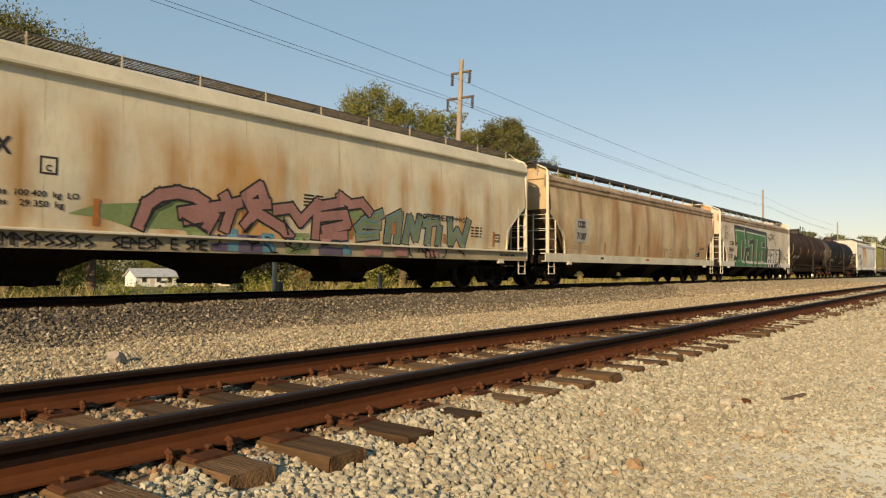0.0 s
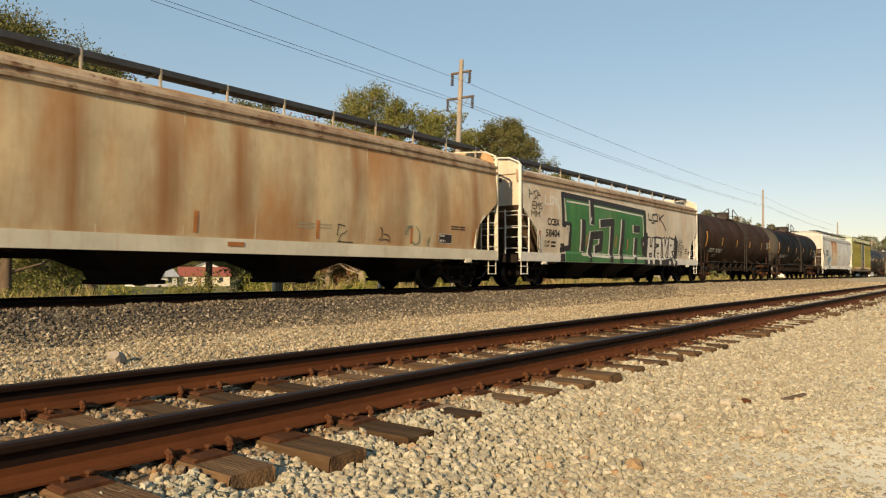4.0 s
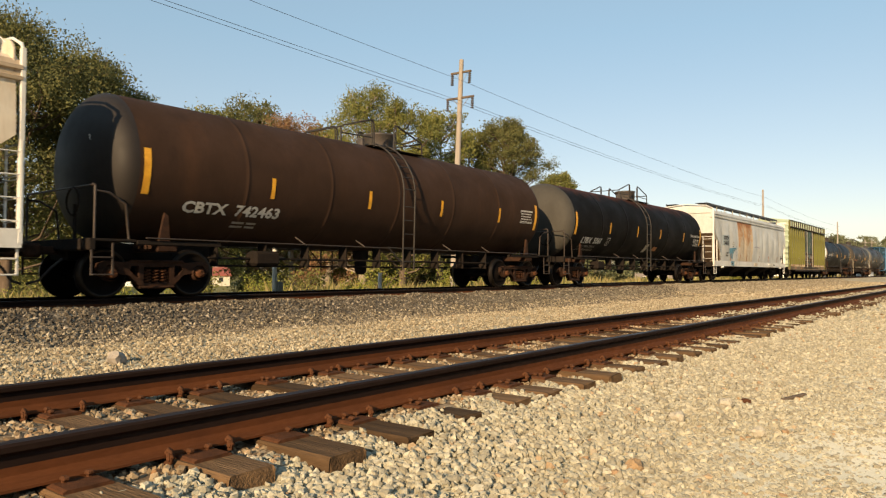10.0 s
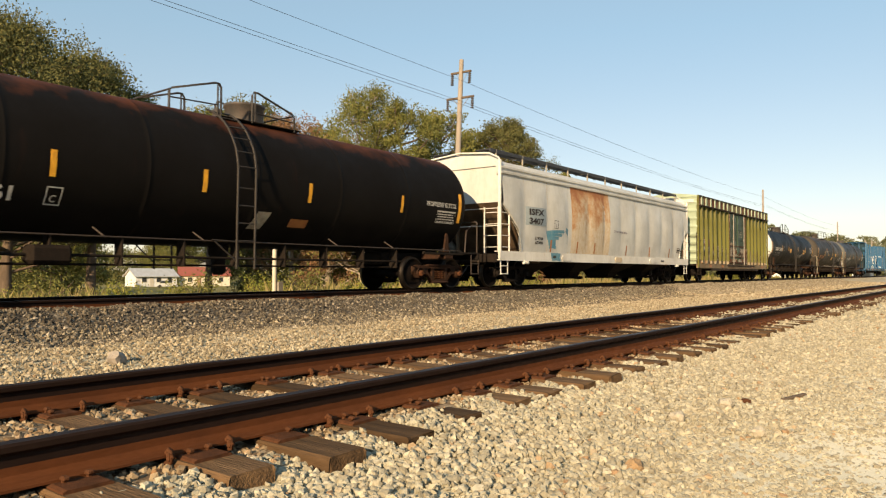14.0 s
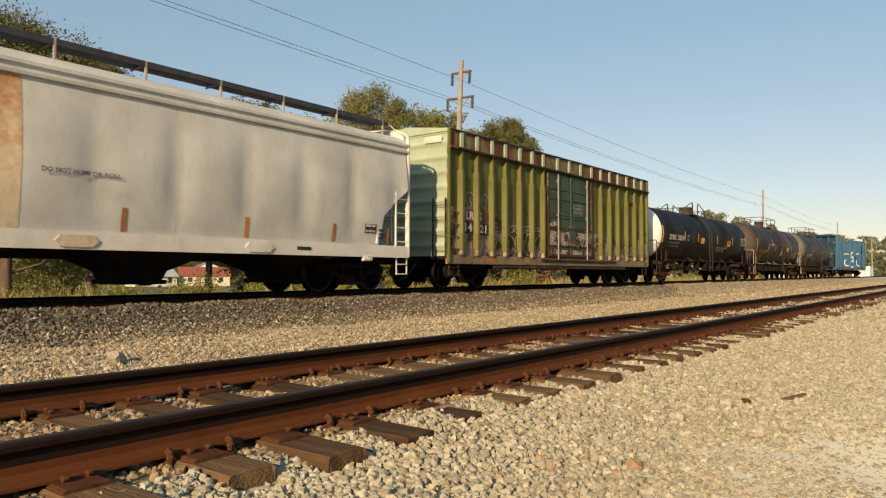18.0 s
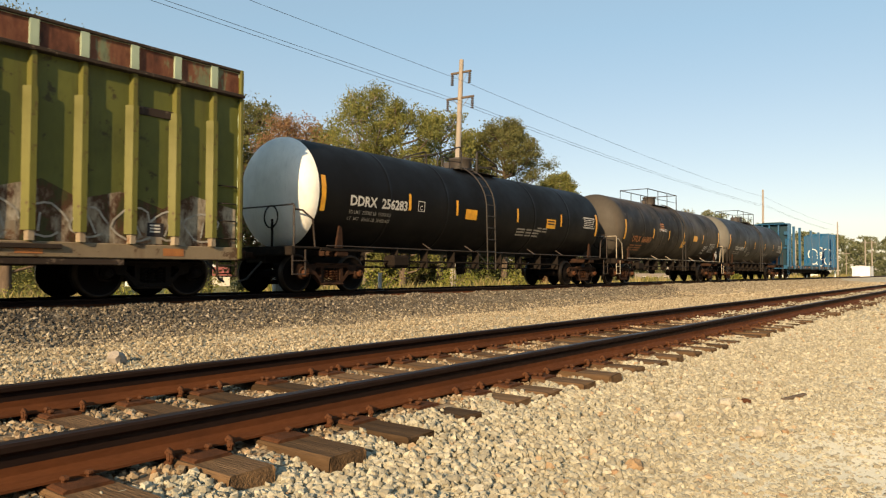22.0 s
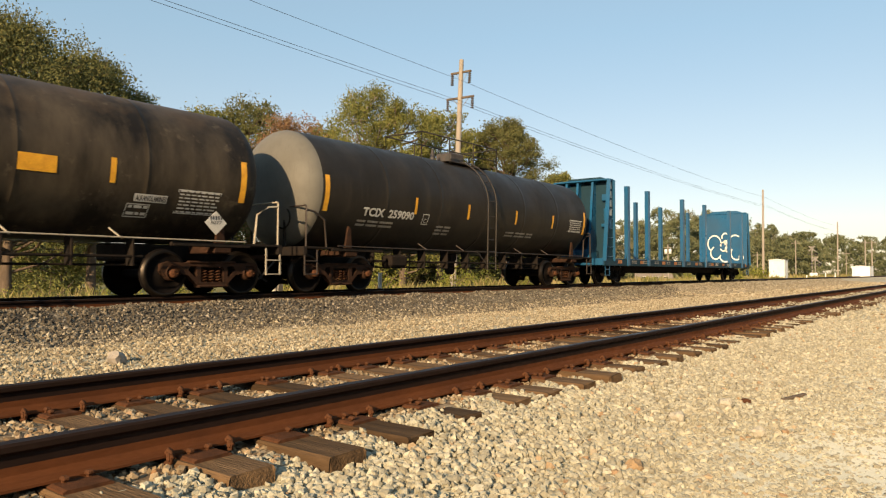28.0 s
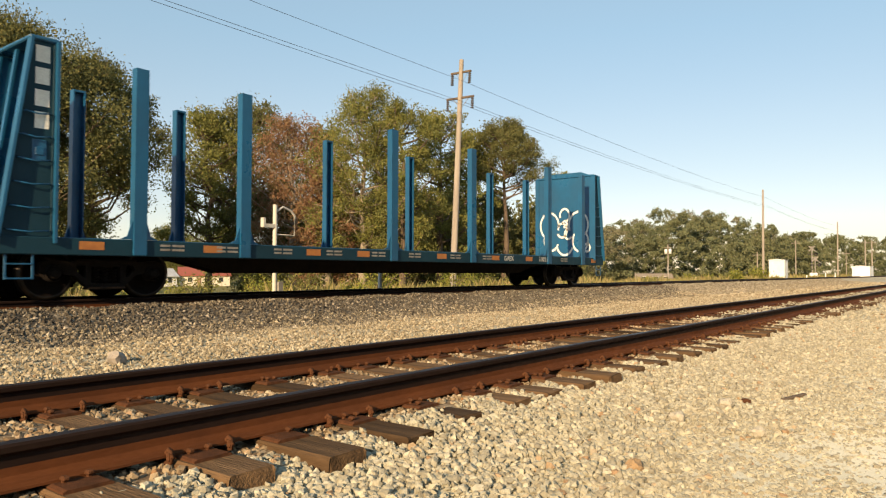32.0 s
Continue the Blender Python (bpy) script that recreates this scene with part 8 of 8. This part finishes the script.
M_REDROOF = plain("faded_red_roof", (0.36, 0.10, 0.06), (0.28, 0.08, 0.05), 3, 0.6, 0.1, 0.1)
M_GLASS = plain("dark_glass", (0.03, 0.035, 0.04), (0.05, 0.055, 0.06), 2, 0.15, 0, 0)
M_CARWHITE = plain("white_car_paint", (0.7, 0.7, 0.7), (0.62, 0.62, 0.62), 2, 0.3, 0.1, 0)
M_CARRED = plain("dark_red_paint", (0.16, 0.035, 0.03), (0.12, 0.03, 0.025), 2, 0.4, 0.1, 0)
M_POST = plain("white_post_paint", (0.62, 0.58, 0.50), (0.5, 0.46, 0.39), 5, 0.6, 0, 0.05)


def house(ang, d, w, dp, wall_h, roof_h, wall, roof, label, turn=0):
    x, y = place(ang, d)
    hs = thing("house", label, "house", at=pose(x, y, ground_z(x, y), 0, 0, turn))
    part("wall", Shape().box(-w / 2, w / 2, -dp / 2, dp / 2, 0, wall_h), wall, hs)
    o = 0.45
    part("roof", Shape().prism([(-dp / 2 - o, wall_h - 0.12), (0, wall_h + roof_h), (dp / 2 + o, wall_h - 0.12), (dp / 2 + o, wall_h - 0.24), (0, wall_h + roof_h - 0.14), (-dp / 2 - o, wall_h - 0.24)], -w / 2 - o, w / 2 + o, "x"), roof, hs)
    for sx in (-w / 2 + 0.02, w / 2 - 0.06):
        part("gable", Shape().prism([(-dp / 2, wall_h - 0.02), (dp / 2, wall_h - 0.02), (0, wall_h + roof_h - 0.16)], sx, sx + 0.04, "x"), wall, hs)
    for k in (-0.3, 0.05, 0.32):
        wn = part("window", Shape().box(k * w - 0.55, k * w + 0.55, -dp / 2 - 0.04, -dp / 2 + 0.02, 0.95, 2.1, 0.02), M_POST, hs)
        part("pane", Shape().box(k * w - 0.46, k * w + 0.46, -dp / 2 - 0.055, -dp / 2 - 0.03, 1.03, 2.02), M_GLASS, wn)
    part("door", Shape().box(-0.12 * w - 0.45, -0.12 * w + 0.45, -dp / 2 - 0.05, -dp / 2 + 0.02, 0.0, 2.05, 0.02), M_BRICK if wall is M_WALL else M_POST, hs)
    return hs


def parked_car(ang, d, mat, label, turn=0, long=4.4):
    x, y = place(ang, d)
    c = thing("parked_car", label, "car", "parked cars", pose(x, y, ground_z(x, y), 0, 0, turn))
    h = long / 2
    bd = Shape().prism([(-h, 0.35), (-h, 0.75), (-h * 0.95, 0.92), (-h * 0.5, 0.98), (h * 0.45, 0.98), (h * 0.95, 0.85), (h, 0.7), (h, 0.35)], -0.85, 0.85, "y")
    part("body", bd, mat, c)
    part("cabin", Shape().prism([(-h * 0.62, 0.97), (-h * 0.45, 1.45), (h * 0.15, 1.48), (h * 0.5, 0.97)], -0.72, 0.72, "y"), M_GLASS, c)
    part("roof_panel", Shape().box(-h * 0.44, h * 0.14, -0.7, 0.7, 1.46, 1.52, 0.03), mat, c)
    for sx in (-h * 0.62, h * 0.62):
        for sy in (-0.82, 0.82):
            part("wheel", Shape().lathe([(sy - 0.1, 0.001), (sy - 0.1, 0.30), (sy - 0.07, 0.33), (sy + 0.07, 0.33), (sy + 0.1, 0.30), (sy + 0.1, 0.001)], (sx, 0.33), "y", 18), M_BLACK, c)
    return c


def build_far_things():
    house(29.5, 172, 9, 7, 2.4, 1.7, M_CABINET, M_TIN, "small cream house with a pale tin roof", -10)
    house(33.3, 176, 11, 8, 2.6, 1.9, M_WALL, M_REDROOF, "cream building with a faded red roof", -30)
    house(33.4, 200, 8, 7, 4.4, 1.6, M_CABINET, M_TIN, "white gabled house behind the others", 60)
    house(68.85, 172, 7.6, 6.5, 1.7, 1.1, M_BRICK, M_SHINGLE, "low brick house with a grey hipped roof", -64)
    parked_car(30.6, 155, M_CARWHITE, "white sedan parked before a house", -25)
    parked_car(51.2, 62, M_CARRED, "dark red pickup parked in high grass", -40, 5.2)
    parked_car(54.0, 66, M_CARWHITE, "white car half hidden by weeds", -40)
    parked_car(72.0, 150, M_CARWHITE, "white car parked far off", -70)
    parked_car(73.4, 155, M_CARWHITE, "silver car parked far off", -70)
    # white equipment cabinets by the crossing
    for ang, d, w, dp, h in ((77.75, 102, 1.9, 1.9, 3.1), (83.1, 118, 4.0, 2.2, 2.35)):
        x, y = place(ang, d)
        c = thing("equipment_cabinet", "white metal signal cabinet beside the line", "cabinet", "signal cabinets", pose(x, y, -0.95, 0, 0, 0))
        part("base", Shape().box(-w / 2 - 0.05, w / 2 + 0.05, -dp / 2 - 0.05, dp / 2 + 0.05, -0.3, 0.32, 0.01), M_GREYMETAL, c)
        part("body", Shape().box(-w / 2, w / 2, -dp / 2, dp / 2, 0.12, h, 0.02), M_CABINET, c)
        part("roof", Shape().prism([(-dp / 2 - 0.08, h), (0, h + 0.10), (dp / 2 + 0.08, h), (dp / 2 + 0.08, h - 0.05), (-dp / 2 - 0.08, h - 0.05)], -w / 2 - 0.08, w / 2 + 0.08, "x"), M_CABINET, c)
        dr = part("door", Shape().box(-w / 2 - 0.03, -w / 2, -0.45, 0.45, 0.25, h - 0.25, 0.008), M_CABINET, c)
        part("handle", Shape().box(-w / 2 - 0.06, -w / 2 - 0.03, 0.28, 0.34, 1.1, 1.3, 0.005), M_GREYMETAL, dr)
    # white mast with a bracket frame close behind the train's track
    x, y = place(38.6, 22.4)
    ms = thing("signal_mast", "pale trackside mast with bracket arms", "signal mast", at=pose(x, y, ground_z(x, y)))
    part("mast", Shape().tube([(0, 0, 0), (0, 0, 3.35)], 0.07, 10), M_POST, ms)
    part("arm", Shape().box(-0.46, 0.0, -0.06, 0.06, 2.62, 2.74, 0.01), M_POST, ms)
    part("arm", Shape().box(-0.50, -0.40, -0.07, 0.07, 2.62, 2.92, 0.01), M_POST, ms)
    part("bracket", Shape().tube([(0, 0, 3.1), (0.3, 0, 3.3), (0.62, 0, 3.2), (0.78, 0, 3.05), (0.78, 0, 2.4), (0, 0, 2.42)], 0.035, 6), M_POST, ms)
    part("junction_box", Shape().box(0.06, 0.26, -0.12, 0.12, 0.55, 0.95, 0.02), M_GREYMETAL, ms)
    for ang, d in ((47.0, 21.5), (80.8, 90.0), (79.6, 88.0), (81.4, 92.0)):
        x, y = place(ang, d)
        mk = thing("marker_post", "short white marker post in the grass", "post", "marker posts", pose(x, y, ground_z(x, y)))
        part("post", Shape().box(-0.05, 0.05, -0.05, 0.05, 0, 0.62, 0.015), M_CABINET, mk)
    # crossing signals far down the line
    for ang, d, h in ((79.95, 118, 5.2), (80.15, 116, 3.6)):
        x, y = place(ang, d)
        cs = thing("crossing_signal", "distant level-crossing signal post with crossbuck", "crossing signal", "crossing signals", pose(x, y, -0.75))
        part("post", Shape().tube([(0, 0, 0), (0, 0, h)], 0.08, 8), M_GREYMETAL, cs)
        part("crossbuck", Shape().box(-0.02, 0.02, -0.55, 0.55, h - 0.45, h - 0.28, 0.005, 0, Matrix.Rotation(radians(40), 3, "X")).box(-0.02, 0.02, -0.55, 0.55, h - 0.45, h - 0.28, 0.005, 0, Matrix.Rotation(radians(-40), 3, "X")), M_GREYMETAL, cs)
        part("lamp_bar", Shape().box(-0.05, 0.05, -0.6, 0.6, h - 1.3, h - 1.15, 0.02), M_BLACK, cs)
        part("lamp", Shape().lathe([(-0.2, 0.26), (0.0, 0.28), (0.02, 0.1)], (-0.55, h - 1.22), "x", 12), M_BLACK, cs)
        part("relay_box", Shape().box(-0.25, 0.25, -0.3, 0.3, 0.4, 1.2, 0.02), M_CABINET, cs)


# ---- assembly ----
M_PALEROCK = plain("pale_rock", (0.50, 0.45, 0.36), (0.38, 0.34, 0.27), 14, 0.9, 0, 0.6)
M_TANROCK = plain("tan_rock", (0.38, 0.26, 0.15), (0.28, 0.19, 0.11), 14, 0.9, 0, 0.6)
build_ground()
build_track("empty_track", "empty railway track with rusty rails on weathered timber ties", NEAR_Y, NEAR_Z, -40, 400, TIES, 0.0)
build_track("train_track", "railway track carrying the train, ties buried in ballast", TRACK_Y, 0.0, -60, 500, [-12 + 0.53 * k for k in range(110)], 0.01)
stones("gravel", "tan crushed stone beside the empty track", 0.6, 15, 0.1, 2.75, 78000, 0.016, 0.050, M_STONE, -0.12, near=0.6, drop=1.0, thin=0.2)
stones("gravel", "rust-stained crushed stone between the ties", -1.5, 14, 2.62, 5.2, 22000, 0.02, 0.05, M_STAINED, near=0.3)
stones("gravel", "loose tan stone between the two tracks", -2, 34, 5.2, 11.4, 85000, 0.02, 0.07, M_TANSTONE, near=0.6, coarse=True)
stones("gravel", "pale crushed stone along the far stretch of the empty track", 13, 60, 0.3, 5.3, 22000, 0.03, 0.09, M_STONE, 0.15, near=0.8, coarse=True, thin=0.15)
stones("gravel", "loose stone between the tracks farther off", 32, 90, 5.2, 11.4, 16000, 0.05, 0.13, M_TANSTONE, near=0.6, coarse=True)
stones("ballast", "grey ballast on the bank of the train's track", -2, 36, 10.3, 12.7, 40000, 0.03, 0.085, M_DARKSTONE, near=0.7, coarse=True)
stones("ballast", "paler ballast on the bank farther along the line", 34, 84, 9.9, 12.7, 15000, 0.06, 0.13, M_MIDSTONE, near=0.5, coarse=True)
stones("gravel", "fine gravel thinning out into the dusty soil", 1.5, 22, -0.8, 1.9, 34000, 0.006, 0.032, M_STONE, 0.42, near=0.4)
for nm, lb, x, y, sz, mt in (("rock", "pale grey boulder between the tracks", 4.12, 8.02, 0.28, M_POLE), ("rock", "tan angular rock on the gravel", 3.35, 1.40, 0.12, M_TANROCK), ("rock", "flat pale stone on the gravel", 4.6, 1.62, 0.13, M_PALEROCK), ("rock", "flat pale stone on the gravel", 5.3, 1.52, 0.15, M_PALEROCK), ("rock", "flat pale stone on the gravel", 3.2, 2.02, 0.10, M_PALEROCK), ("rock", "flat pale stone on the gravel", 4.6, 1.12, 0.11, M_PALEROCK), ("rock", "dark clod at the edge of the gravel", 11.6, 0.9, 0.2, M_BARK), ("rock", "small red brick fragment on the gravel", 5.58, 1.45, 0.09, M_IRON)):
    rr = random.Random(int(x * 100))
    bm = bmesh.new()
    bmesh.ops.create_icosphere(bm, subdivisions=2, radius=1)
    for v in bm.verts:
        v.co = v.co * (0.78 + 0.42 * noise.noise(v.co * 1.3 + Vector((x, y, 0)))) * sz * 0.5
        v.co.z *= 0.8
    me = bpy.data.meshes.new("rock")
    bm.to_mesh(me)
    bm.free()
    tagged(part(nm, me, mt, at=pose(x, y, ground_z(x, y) + sz * 0.25, 8, 0, 40)), lb, "rock", "loose rocks")
tw = part("wood_scrap", Shape().box(-0.15, 0.15, -0.02, 0.02, 0, 0.02, 0.006), M_BARK, at=pose(5.98, 1.2, ground_z(6, 1.2) + 0.03, 2, -3, -20))
tagged(tw, "splintered piece of grey-brown wood on the gravel", "wood scrap")
build_trees()
far_woods()
undergrowth()
build_poles()
build_far_things()


# ---- what moves ----
def motions():
    for car in CARS:
        s0 = car["s0"]
        walk(car, [(t, pose(s0 - SPEED * t, TRACK_Y, 0)) for t in (0, 8, 16, 24, SECONDS)])
    turn = math.degrees(SPEED / 0.457)
    for w, ax in WHEELSETS:
        walk(w, [(k / 10, pose(ax, 0, 0.457, 0, -turn * k / 10, 0)) for k in range(int(SECONDS * 10) + 1)])


motions()
